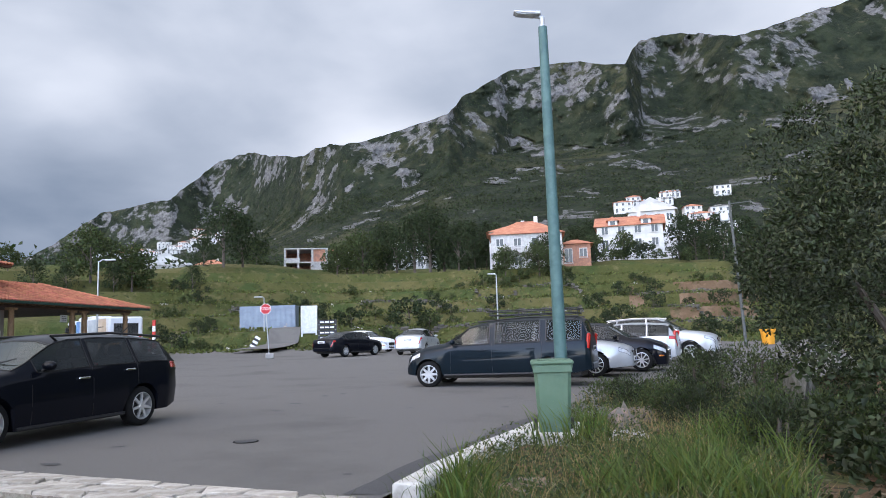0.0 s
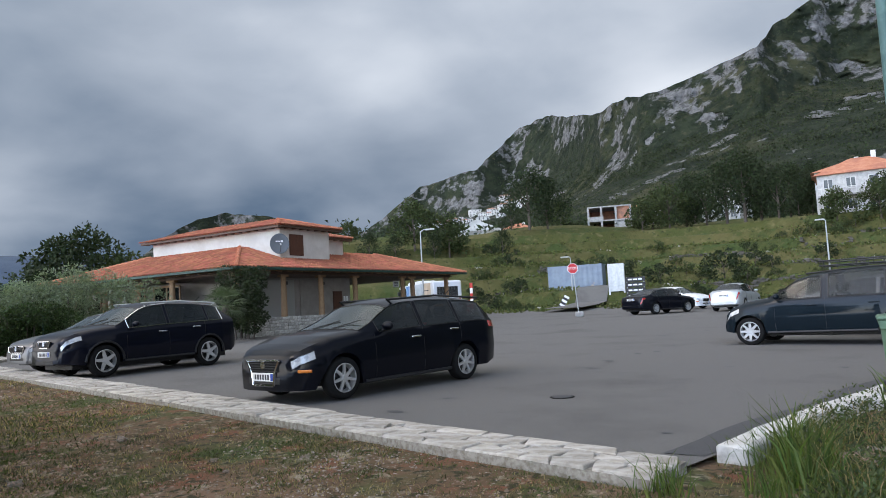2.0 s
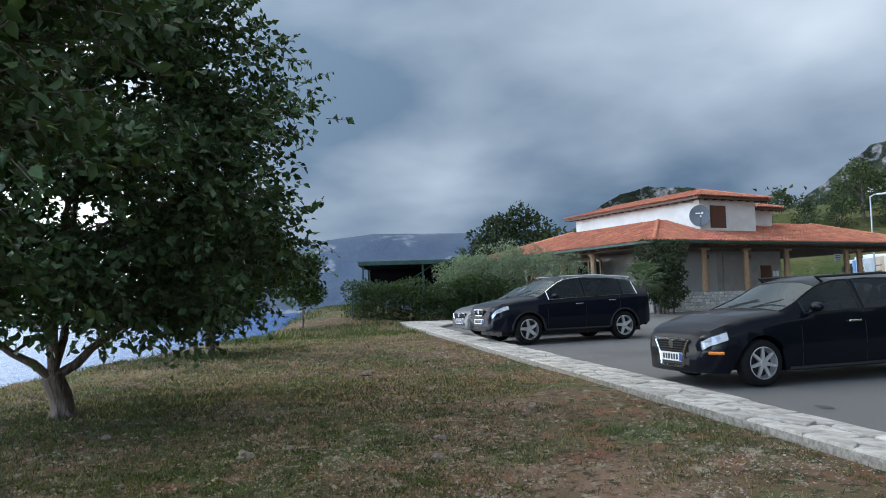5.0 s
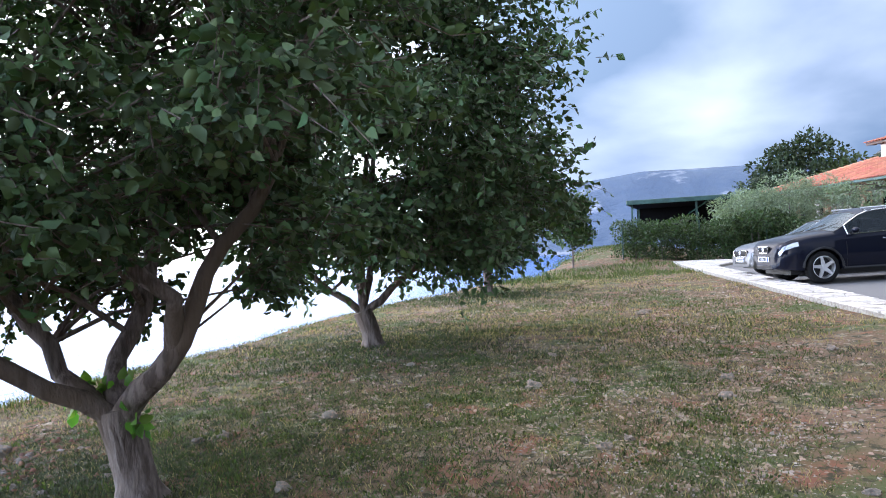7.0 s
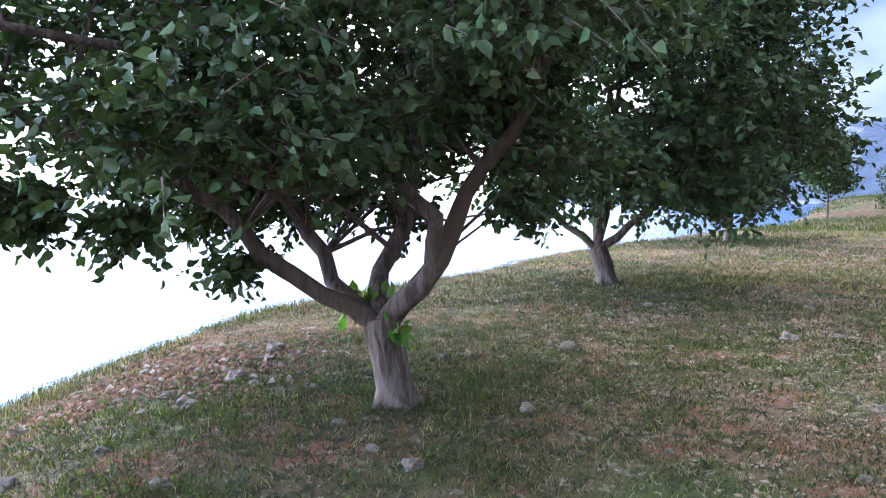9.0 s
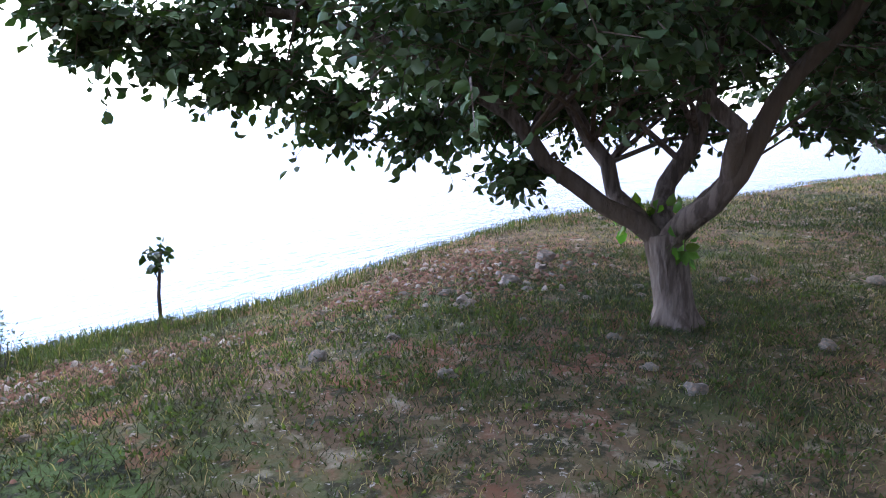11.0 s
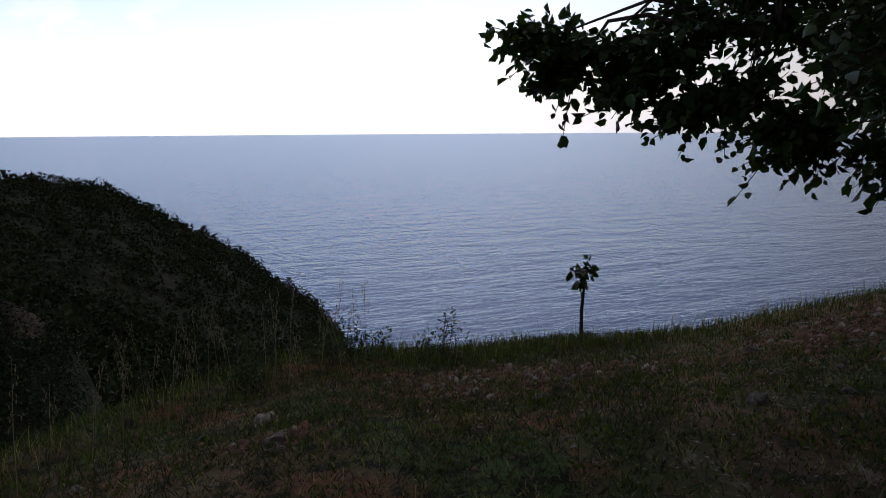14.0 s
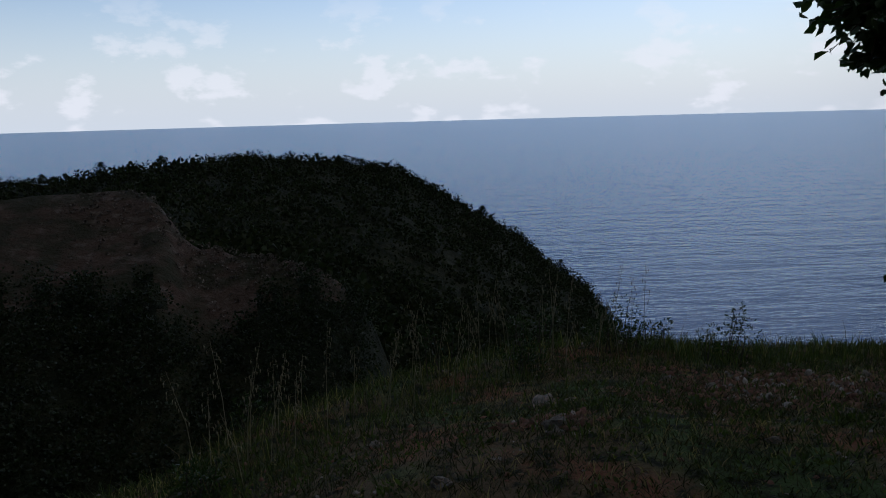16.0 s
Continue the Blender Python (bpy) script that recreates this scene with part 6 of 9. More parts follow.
    part("wall_bracket", tube([(0, 0.05, 0), (0.05, 0.4, 0)], 0.03, 8), BLACK, dish)
    part("feed_arm", tube([(0, 0.0, -0.5), (0, -0.4, -0.3), (0, -0.42, -0.08)], 0.014, 6), BLACK, dish)
    part("feed_horn", tube([(0, -0.44, -0.1), (0, -0.36, -0.02)], 0.04, 8), PALE_METAL, dish)
    part("logo_bar", box(-0.2, 0.05, -0.018, -0.008, 0.1, 0.16), SIGN_WHITE, dish, "small white mark")
    part("logo_disc", tube([(0.13, -0.02, 0.13), (0.13, -0.008, 0.13)], 0.06, 12), SIGN_WHITE, dish, "small white mark")
    return B


restaurant()


# Near-black that paints the shaded inside of the shelter.
SHADE_BLACK = material("painted_shade_black", (0.006, 0.006, 0.007), 0.95, spec=0.05)


def pergola():
    P = thing("pergola", pose(-37.6, 14.2, 0.2, 0, 0, 69.5), "open shelter with a flat dark green roof behind the hedge", "shelter")
    part("roof", box(-3.2, 3.6, -0.3, 5.0, 3.0, 3.1, 0.01), GREEN_STEEL, P)
    part("fascia", box(-3.25, 3.65, -0.36, -0.3, 2.92, 3.16, 0.02), GREEN_STEEL, P)
    part("fascia", box(-3.27, -3.2, -0.3, 5.0, 2.92, 3.16, 0.02), GREEN_STEEL, P)
    for x in (-3.0, 0.2, 3.3):
        for y in (0.0, 4.7):
            part("post", box(x - 0.05, x + 0.05, y - 0.05, y + 0.05, -0.6, 3.0), GREEN_STEEL, P)
    part("brace", tube([(-0.2, 0.0, 2.3), (0.9, 0.0, 3.0)], 0.03, 6), GREEN_STEEL, P)
    # added dark sheets stand for the shade at the back and under the roof
    part("back_shade_sheet", box(-3.1, 3.5, 4.85, 4.95, 1.3, 3.0), SHADE_BLACK, P)
    part("roof_shade_sheet", box(-3.1, 3.5, 0.0, 4.9, 2.9, 2.96), SHADE_BLACK, P)


pergola()


def red_white_barriers():
    """Striped poles and small roadside signs beyond the restaurant."""
    STRIPE = material("barrier_red", (0.55, 0.04, 0.03), 0.5)
    for k, (x, y) in enumerate(((-34.2, 51.0), (-35.0, 51.6))):
        p = thing("marker_post", pose(x, y, lot_z(x, y)), "red and white striped marker post beside the road", "marker post", "striped road markers")
        h = 2.6 if k == 0 else 1.2
        for i in range(6):
            part("stripe", box(-0.11, 0.11, -0.06, 0.06, h * i / 6, h * (i + 1) / 6 - 0.002), STRIPE if i % 2 else SIGN_WHITE, p)
    p = thing("notice_board", pose(-36.0, 48.6, lot_z(-36, 48.6), 0, 0, 35), "yellow notice board on two legs", "sign")
    part("board", box(-0.45, 0.45, -0.02, 0.02, 0.8, 1.5, 0.01), YELLOW, p)
    for s in (-1, 1):
        part("leg", tube([(s * 0.35, 0.03, -0.05), (s * 0.35, 0.03, 1.4)], 0.025, 6), GALV, p)
    for i in range(3):
        part("mark", box(-0.35, 0.35, -0.026, -0.02, 0.95 + 0.17 * i, 1.02 + 0.17 * i), INK, p)
    p = thing("zebra_board", pose(-29.3, 57.2, lot_z(-29.3, 57.2) + 0.1, 0, 32, 20), "white and black striped board leaning on the verge", "sign")
    for i in range(6):
        part("stripe", box(-0.22, 0.22, -0.03, 0.03, 0.2 * i, 0.2 * i + 0.2), SIGN_WHITE if i % 2 else INK, p)


red_white_barriers()
BUS_WHITE = material("bus_white", (0.7, 0.71, 0.72), 0.3, coat=0.6)
BUS_BLUE = material("bus_wrap_blue", (0.03, 0.13, 0.42), 0.35, second=(0.2, 0.42, 0.68), scale=2.2, contrast=(0.42, 0.58), coat=0.5)
BUS_GREY = material("bus_wrap_grey", (0.36, 0.41, 0.46), 0.35, second=(0.52, 0.56, 0.6), scale=1.6, coat=0.5)
BUS_SAND = material("bus_wrap_sand", (0.48, 0.36, 0.25), 0.35, second=(0.62, 0.52, 0.42), scale=1.1, coat=0.5)


def bus():
    P = thing("bus", pose(-40.4, 53.3, 0.5, 0, 0, 143), "city bus with a blue, grey and sand coloured advertising wrap", "bus")
    L, H, W = 11.6, 3.0, 2.5
    bm = box(-L / 2, L / 2, -W / 2, W / 2, 0.32, H, 0.12)
    part("body", bm, BUS_WHITE, P, "white body")
    y = W / 2
    # the flank towards the lot is its left side
    for x0, x1, z0, z1, mt in ((-5.1, -2.7, 0.42, 2.9, BUS_SAND), (-2.7, 2.0, 0.42, 2.9, BUS_GREY), (2.0, 3.0, 0.42, 2.9, BUS_BLUE), (3.0, 5.7, 0.42, 1.2, BUS_BLUE)):
        part("wrap_panel", box(x0, x1, y, y + 0.006, z0, z1), mt, P)
    for x0, x1 in ((3.05, 4.1), (4.2, 5.0), (5.05, 5.72)):
        part("window", box(x0, x1, y, y + 0.012, 1.25, 2.7, 0.01), GLASS_DARK, P)
    part("windscreen", box(L / 2, L / 2 + 0.012, -1.1, 1.1, 1.2, 2.75, 0.01), GLASS_DARK, P)
    part("rear_window", box(-L / 2 - 0.012, -L / 2, -0.9, 0.9, 1.7, 2.5, 0.01), GLASS_DARK, P)
    part("roof_unit", box(0.2, 4.2, -0.8, 0.8, H - 0.02, H + 0.28, 0.1), BUS_WHITE, P)
    part("watch_ring", tube([(0.4, y + 0.006, 1.75), (0.4, y + 0.016, 1.75)], 0.85, 28), ALLOY, P, "round dial picture")
    part("watch_face", tube([(0.4, y + 0.016, 1.75), (0.4, y + 0.022, 1.75)], 0.68, 28), INK, P, "dark dial")
    for k in range(12):
        a = 2 * math.pi * k / 12
        part("dial_mark", box(-0.05, 0.05, 0, 0.006, 0.48, 0.6, 0, Matrix.Translation((0.4, y + 0.021, 1.75)) @ Matrix.Rotation(a, 4, "Y")), SIGN_WHITE, P)
    for k in range(5):
        part("strap_link", box(-0.25 + 0.0, 0.25, 0, 0.01, -0.12, 0.12, 0.01, Matrix.Translation((0.75 + 0.14 * k, y + 0.008, 0.95 - 0.1 * k)) @ Matrix.Rotation(radians(35), 4, "Y")), ALLOY, P)
    part("slogan_bar", box(-4.4, -3.0, y + 0.006, y + 0.012, 1.65, 1.9), INK, P, "dark word bar")
    part("slogan_bar", box(-4.5, -2.9, y + 0.006, y + 0.012, 2.25, 2.32), INK, P, "thin word bar")
    tyre = tyre_mesh(0.48, 0.28)
    tm = bpy.data.meshes.new("tyre")
    tyre.to_mesh(tm)
    tyre.free()
    tm.materials.append(RUBBER)
    tm.polygons.foreach_set("use_smooth", [True] * len(tm.polygons))
    rb = rim_mesh(0.33, 0.28, 8, 0.07)
    rm = bpy.data.meshes.new("rim")
    rb.to_mesh(rm)
    rb.free()
    rm.materials.append(PALE_METAL)
    rm.materials.append(BLACK)
    for x in (3.1, -2.6):
        for s in (1, -1):
            part("wheel_arch", tube([(x, s * (y - 0.2), 0.5), (x, s * (y + 0.008), 0.5)], 0.58, 24), BLACK, P)
            w = share("wheel", tm, P, pose(x, s * (y - 0.12), 0.48, 0, 0, 0 if s > 0 else 180))
            share("rim", rm, w)
    for s in (1, -1):
        part("tail_light", box(-L / 2 - 0.015, -L / 2, s * 1.05 - 0.1, s * 1.05 + 0.1, 0.9, 1.5, 0.01), RED_LAMP, P)
        part("mirror", box(L / 2 - 0.05, L / 2 + 0.2, s * 1.3 - 0.1, s * 1.3 + 0.1, 2.1, 2.5, 0.03), BLACK, P)


bus()

# ---- plants ----
LEAF_MULBERRY = island_material("mulberry_leaf", (0.058, 0.096, 0.036), 0.5, 0.55, 0.03, 0.1)
LEAF_DARK = island_material("dark_oak_leaf", (0.022, 0.032, 0.011), 0.5, 0.6, 0.03, 0.15)
LEAF_SPRIG = island_material("pale_oak_sprig", (0.085, 0.09, 0.045), 0.4, 0.6, 0.03, 0.2)
LEAF_OAK = island_material("evergreen_oak_leaf", (0.027, 0.037, 0.015), 0.65, 0.55, 0.018, 0.1)
LEAF_OLIVE = island_material("olive_leaf", (0.165, 0.195, 0.13), 0.4, 0.6, 0.02, 0.2)
LEAF_HEDGE = island_material("hedge_leaf", (0.03, 0.052, 0.013), 0.5, 0.45, 0.03, 0.2)
LEAF_YOUNG = island_material("young_leaf", (0.085, 0.16, 0.03), 0.35, 0.5, 0.03, 0.45)
LEAF_FAR = island_material("far_tree_leaf", (0.024, 0.036, 0.014), 0.5, 0.8, 0.03, 0.15)
LEAF_FAR_LIGHT = island_material("far_light_tree_leaf", (0.045, 0.06, 0.021), 0.45, 0.8, 0.03, 0.15)
GRASS_VERGE = island_material("verge_grass_blade", (0.08, 0.108, 0.03), 0.45, 0.7, 0.04, 0.35)
GRASS = island_material("grass_blade", (0.06, 0.072, 0.024), 0.55, 0.7, 0.035, 0.35)
GRASS_DRY = island_material("dry_grass_blade", (0.27, 0.2, 0.11), 0.35, 0.8, 0.02, 0.3)
BARK = material("grey_brown_bark", (0.07, 0.05, 0.04), 0.9, second=(0.17, 0.132, 0.112), scale=22, squash=(1, 1, 0.22), contrast=(0.4, 0.58), bump=1.0, bump_scale=38, third=(0.12, 0.085, 0.06), third_scale=2.0)
BARK_DARK = material("dark_bark", (0.07, 0.055, 0.045), 0.9, second=(0.11, 0.09, 0.075), scale=12, squash=(1, 1, 0.3), bump=0.7)


def leaf_mesh(name, pos, out, size, mat, parent, seed, droop=0.5, wide=0.62, fold=0.18, jitter=0.35, kind="", lobed=False):
    """One mesh of many folded leaves: pos and out are (n, 3) arrays, size the blade's length."""
    g = np.random.default_rng(seed)
    n = len(pos)
    d = out + g.normal(0, 0.7, (n, 3))
    d[:, 2] -= droop
    d /= np.linalg.norm(d, axis=1, keepdims=True) + 1e-9
    r = g.normal(0, 1, (n, 3))
    s = np.cross(d, r)
    s /= np.linalg.norm(s, axis=1, keepdims=True) + 1e-9
    nn = np.cross(s, d)
    L = size * (1 + jitter * g.uniform(-1, 1, n))[:, None]
    Wd = L * wide / 2
    if lobed:
        cols = [pos, pos + d * L * 0.2 + s * Wd * 0.86 + nn * L * fold * 0.6, pos + d * L * 0.62 + s * Wd * 0.9 + nn * L * fold * 0.8, pos + d * L - nn * L * 0.14,
                pos + d * L * 0.62 - s * Wd * 0.9 + nn * L * fold * 0.8, pos + d * L * 0.2 - s * Wd * 0.86 + nn * L * fold * 0.6]
        k = 6
        tri = [(0, 1, 2), (0, 2, 3), (0, 3, 4), (0, 4, 5)]
    else:
        cols = [pos, pos + d * L * 0.45 + s * Wd + nn * L * fold, pos + d * L, pos + d * L * 0.45 - s * Wd + nn * L * fold]
        k = 4
        tri = [(0, 1, 2), (0, 2, 3)]
    verts = np.stack(cols, 1).reshape(-1, 3)
    base = (np.arange(n) * k)[:, None, None]
    faces = (np.array(tri)[None] + base).reshape(-1, 3)
    me = bpy.data.meshes.new(name)
    me.vertices.add(len(verts))
    me.vertices.foreach_set("co", verts.astype(np.float32).ravel())
    me.loops.add(len(faces) * 3)
    me.loops.foreach_set("vertex_index", faces.astype(np.int32).ravel())
    me.polygons.add(len(faces))
    me.polygons.foreach_set("loop_start", (np.arange(len(faces)) * 3).astype(np.int32))
    me.update(calc_edges=True)
    me.validate()
    if lobed:
        me.polygons.foreach_set("use_smooth", [True] * len(me.polygons))
    me.materials.append(mat)
    ob = new(name, me)
    if parent:
        ob.parent = parent
    if kind:
        ob["kind"] = kind
    return ob


def clumps(centres, radii, per, seed, shell=0.55):
    """Points in and on lumps, and the way out of each lump."""
    g = np.random.default_rng(seed)
    P, O = [], []
    for c, r in zip(centres, radii):
        v = g.normal(0, 1, (per, 3))
        v /= np.linalg.norm(v, axis=1, keepdims=True)
        rad = (shell + (1 - shell) * g.random(per)) ** 0.7
        P.append(np.array(c) + v * rad[:, None] * np.array(r))
        O.append(v)
    return np.concatenate(P), np.concatenate(O)


def grow(rnd, start, way, length, radius, level, tips, bm, spread=0.75, lift=0.1, droop=0.0):
    """A limb that bends, tapers and forks; twig ends are gathered in tips."""
    n = 4
    pts, rad = [Vector(start)], [radius]
    d = Vector(way).normalized()
    for i in range(n):
        d = (d + Vector((rnd.uniform(-1, 1), rnd.uniform(-1, 1), rnd.uniform(-0.7, 1) + lift)) * 0.17 - Vector((0, 0, droop))).normalized()
        pts.append(pts[-1] + d * length / n)
        rad.append(radius * (1 - 0.42 * (i + 1) / n))
    add_tube(bm, pts, rad, 8 if level > 1 else 5)
    if level <= 1:
        for p in pts[1:]:
            tips.append((p, d))
    if level == 0:
        return
    for k in range(3 if level > 1 else 3):
        a = rnd.uniform(0, 2 * math.pi)
        side = d.orthogonal().normalized()
        side = side * math.cos(a) + d.cross(side) * math.sin(a)
        nd = (d + side * rnd.uniform(spread * 0.6, spread * 1.15)).normalized()
        at = pts[-1] if k == 0 else pts[rnd.randint(2, n)]
        grow(rnd, at, nd if k else (d + side * 0.25).normalized(), length * rnd.uniform(0.6, 0.82), rad[-1] * (0.85 if k == 0 else 0.65), level - 1, tips, bm, spread, lift, droop + 0.02)


def leaves_on(tips, per, spread, seed, size, mat, parent, name="crown", cut=None, **kw):
    g = np.random.default_rng(seed)
    tp = np.array([tuple(t[0]) for t in tips])
    td = np.array([tuple(t[1]) for t in tips])
    P = np.repeat(tp, per, 0) + g.normal(0, spread, (len(tp) * per, 3)) * np.array([1, 1, 0.75])
    O = np.repeat(td, per, 0)
    if cut is not None:
        ok = cut(P)
        P, O = P[ok], O[ok]
    return leaf_mesh(name, P, O, size, mat, parent, seed + 1, **kw)


def dome_lumps(rnd, cx, cy, profile, n, r0, r1, skew=(0, 0)):
    """Lumps of foliage in a dome: profile is a list of (height, radius)."""
    C, R = [], []
    z0, z1 = profile[0][0], profile[-1][0]
    while len(C) < n:
        z = rnd.uniform(z0, z1)
        rad = interp(z, profile)
        if rnd.random() > (rad / 3.2) ** 1.2:
            continue
        a = rnd.uniform(0, 2 * math.pi)
        q = rad * math.sqrt(rnd.uniform(0.12, 1.0)) * (1 + 0.1 * math.sin(a * 3 + z * 2) + 0.05 * math.sin(a * 7 + 1))
        C.append((cx + math.cos(a) * q + skew[0] * (z - z0), cy + math.sin(a) * q + skew[1] * (z - z0), z))
        k = rnd.uniform(r0, r1)
        R.append((k * 1.15, k * 1.15, k * 0.7))
    return C, R


def sprays(centres, radii, heart, seed, twigs, per, spacing=0.055):
    """Leafy twigs fanning out of each lump, away from the heart of the crown: leaf places, their ways, twig lines."""
    g = np.random.default_rng(seed)
    P, O, lines = [], [], []
    h = np.array(heart)
    for c, r in zip(centres, radii):
        c = np.array(c)
        away = c - h
        away = away / (np.linalg.norm(away) + 1e-6)
        for k in range(twigs):
            d = away * np.array([0.8, 0.8, 0.45]) + g.normal(0, 0.75, 3) * np.array([1, 1, 0.55]) + np.array([0, 0, 0.12])
            d /= np.linalg.norm(d)
            a = c + g.normal(0, 0.45, 3) * np.array(r)
            n = per + int(g.integers(-3, 4))
            s = np.arange(1, n + 1) * spacing * g.uniform(0.85, 1.2)
            line = a + d * s[:, None] - np.array([0, 0, 1.0]) * (s[:, None] ** 2) * 0.45
            side = np.cross(d, np.array([0, 0, 1.0])) + 1e-4
            side /= np.linalg.norm(side)
            sgn = np.where(np.arange(n) % 2 == 0, 1.0, -1.0)[:, None]
            P.append(line + g.normal(0, 0.012, (n, 3)))
            O.append(d * 0.7 + side * sgn * 0.9 + g.normal(0, 0.2, (n, 3)))
            lines.append((a, line[n // 2], line[-1]))
    return np.concatenate(P), np.concatenate(O), lines


def fruit_tree(x, y, limbs, trunk, seed, label, crown, per, leaf, size=1.0, off_eye=False, lobed=True):
    """A spreading tree with a short trunk and low forking limbs, given as lists of points in world space."""
    z = terrace_z(x, y)
    T = thing("tree", pose(x, y, z), label, "tree", "fruit trees on the lawn")
    o = Vector((x, y, z))
    rnd = random.Random(seed)
    tb = bmesh.new()
    pts = [Vector(p) - o for p in trunk]
    n = len(pts)
    add_tube(tb, [pts[0] - Vector((0, 0, 0.12))] + pts, [0.155 * size] + [(0.122 - 0.012 * i / n) * size for i in range(n)], 44)
    bmesh.ops.subdivide_edges(tb, edges=[e for e in tb.edges if abs((e.verts[0].co - e.verts[1].co).normalized().z) > 0.5], cuts=5, use_grid_fill=True)
    for v in tb.verts:
        axis = pts[0].lerp(pts[-1], min(1.0, max(0.0, (v.co.z - pts[0].z) / max(0.05, pts[-1].z - pts[0].z))))
        out = Vector((v.co.x - axis.x, v.co.y - axis.y, 0))
        ang = math.atan2(out.y, out.x)
        ridge = abs(noise.noise(Vector((math.cos(ang) * 5.5, math.sin(ang) * 5.5, v.co.z * 3.2 + seed))))
        flare = 0.05 * smooth(0.14, -0.08, v.co.z) * (1 + math.sin(ang * 5 + seed))
        v.co += out.normalized() * (0.02 * ridge - 0.008 + flare)
    part("trunk", tb, BARK, T, "pale grey-brown furrowed trunk", 35)
    C, R = crown
    cen = [Vector(c) - o for c in C]
    used = [False] * len(cen)
    for k, (limb, r0) in enumerate(limbs):
        bb = bmesh.new()
        lp = [Vector(p) - o for p in limb]
        n = len(lp)
        fine = []
        for a, b in zip(lp, lp[1:]):
            fine += [a, a.lerp(b, 0.5) + Vector((rnd.uniform(-1, 1), rnd.uniform(-1, 1), rnd.uniform(-1, 1))) * 0.03]
        fine.append(lp[-1])
        m = len(fine)
        add_tube(bb, fine, [r0 * (1 - 0.5 * i / (m - 1)) * (1 + 0.06 * math.sin(i * 2.1)) for i in range(m)], 10)
        # smaller boughs reach out into the lumps of foliage near this limb
        for i, c in enumerate(cen):
            if used[i]:
                continue
            j = min(range(m), key=lambda q: (fine[q] - c).length + (0.25 if q < m // 3 else 0))
            if (fine[j] - c).length < 1.9 and rnd.random() < 0.6:
                used[i] = True
                a = fine[j]
                mid = a.lerp(c, 0.5) + Vector((rnd.uniform(-0.15, 0.15), rnd.uniform(-0.15, 0.15), rnd.uniform(0.0, 0.25)))
                rr = r0 * 0.28
                add_tube(bb, [a, a.lerp(mid, 0.55) + Vector((0, 0, 0.05)), mid, mid.lerp(c, 0.6), c + (c - mid) * 0.3], [rr, rr * 0.8, rr * 0.6, rr * 0.4, rr * 0.2], 6)
        part("limb", bb, BARK, T, "", 60)
    heart = np.mean([tuple(c) for c in cen], 0) - np.array([0, 0, 0.6])
    P, O, lines = sprays([tuple(c) for c in cen], R, heart, seed, per, 6, leaf * 0.5)
    tw = bmesh.new()
    for q in lines:
        if off_eye and math.hypot(q[2][0] + o.x + 0.2, q[2][1] + o.y + 0.1) < 1.9:
            continue
        add_tube(tw, (q[0], q[2]), [0.005, 0.002], 3, False)
    part("twig_work", tw, BARK, T)["kind"] = "stuff"
    if off_eye:
        W = P + np.array(o)
        ok = (np.hypot(W[:, 0] + 0.2, W[:, 1] + 0.1) > 1.5)
        P, O = P[ok], O[ok]
    leaf_mesh("crown", P, O, leaf, LEAF_MULBERRY, T, seed + 1, droop=0.6, wide=0.66, fold=0.2, lobed=lobed)
    return T, o


# tree beside the walker
T1 = [([(-4.46, -1.58, 0.34), (-4.25, -1.85, 0.55), (-4.06, -2.15, 0.8), (-3.98, -2.35, 1.08), (-3.85, -2.6, 1.3), (-3.5, -3.0, 1.5), (-2.9, -3.4, 1.62)], 0.062),
      ([(-4.5, -1.62, 0.34), (-4.54, -1.92, 0.6), (-4.5, -2.06, 0.9), (-4.6, -2.5, 1.5), (-4.7, -3.0, 2.3)], 0.062),
      ([(-4.5, -1.58, 0.36), (-4.68, -1.64, 0.66), (-4.76, -1.5, 0.95), (-5.1, -1.5, 1.7), (-5.3, -1.7, 2.6)], 0.07),
      ([(-4.45, -1.54, 0.34), (-4.36, -1.27, 0.6), (-4.4, -1.08, 0.95), (-4.45, -0.92, 1.3), (-4.5, -0.6, 1.75)], 0.075),
      ([(-4.38, -1.2, 0.7), (-4.22, -1.13, 1.02), (-4.1, -1.38, 1.32), (-4.06, -1.5, 1.55), (-3.95, -1.8, 2.1), (-3.8, -2.2, 3.0)], 0.055),
      ([(-4.07, -1.48, 1.5), (-3.95, -1.73, 1.78), (-3.73, -2.12, 1.84), (-3.3, -2.6, 1.9), (-2.6, -3.0, 1.95)], 0.04)]
r1 = random.Random(51)
crown1 = dome_lumps(r1, -4.6, -2.05, [(1.28, 1.5), (1.55, 1.9), (1.9, 2.05), (2.6, 2.1), (3.4, 1.8), (4.3, 0.9)], 200, 0.3, 0.45)
for c, k in (((-2.3, -3.9, 1.6), 0.06), ((-2.5, -3.95, 1.42), 0.05), ((-2.55, -3.78, 1.55), 0.1), ((-2.7, -3.6, 1.52), 0.14), ((-2.8, -3.45, 1.4), 0.18), ((-3.05, -3.2, 1.3), 0.18), ((-3.3, -2.95, 1.15), 0.14), ((-3.0, -3.4, 1.65), 0.2), ((-3.3, -3.2, 1.6), 0.22), ((-3.6, -2.6, 1.05), 0.1), ((-4.05, -2.3, 0.78), 0.06), ((-3.75, -2.75, 0.98), 0.12), ((-3.4, -3.1, 1.08), 0.13), ((-2.95, -3.45, 1.2), 0.13), ((-2.75, -3.65, 1.32), 0.09)):
    crown1[0].append(c)
    crown1[1].append((k, k, k * 0.55))
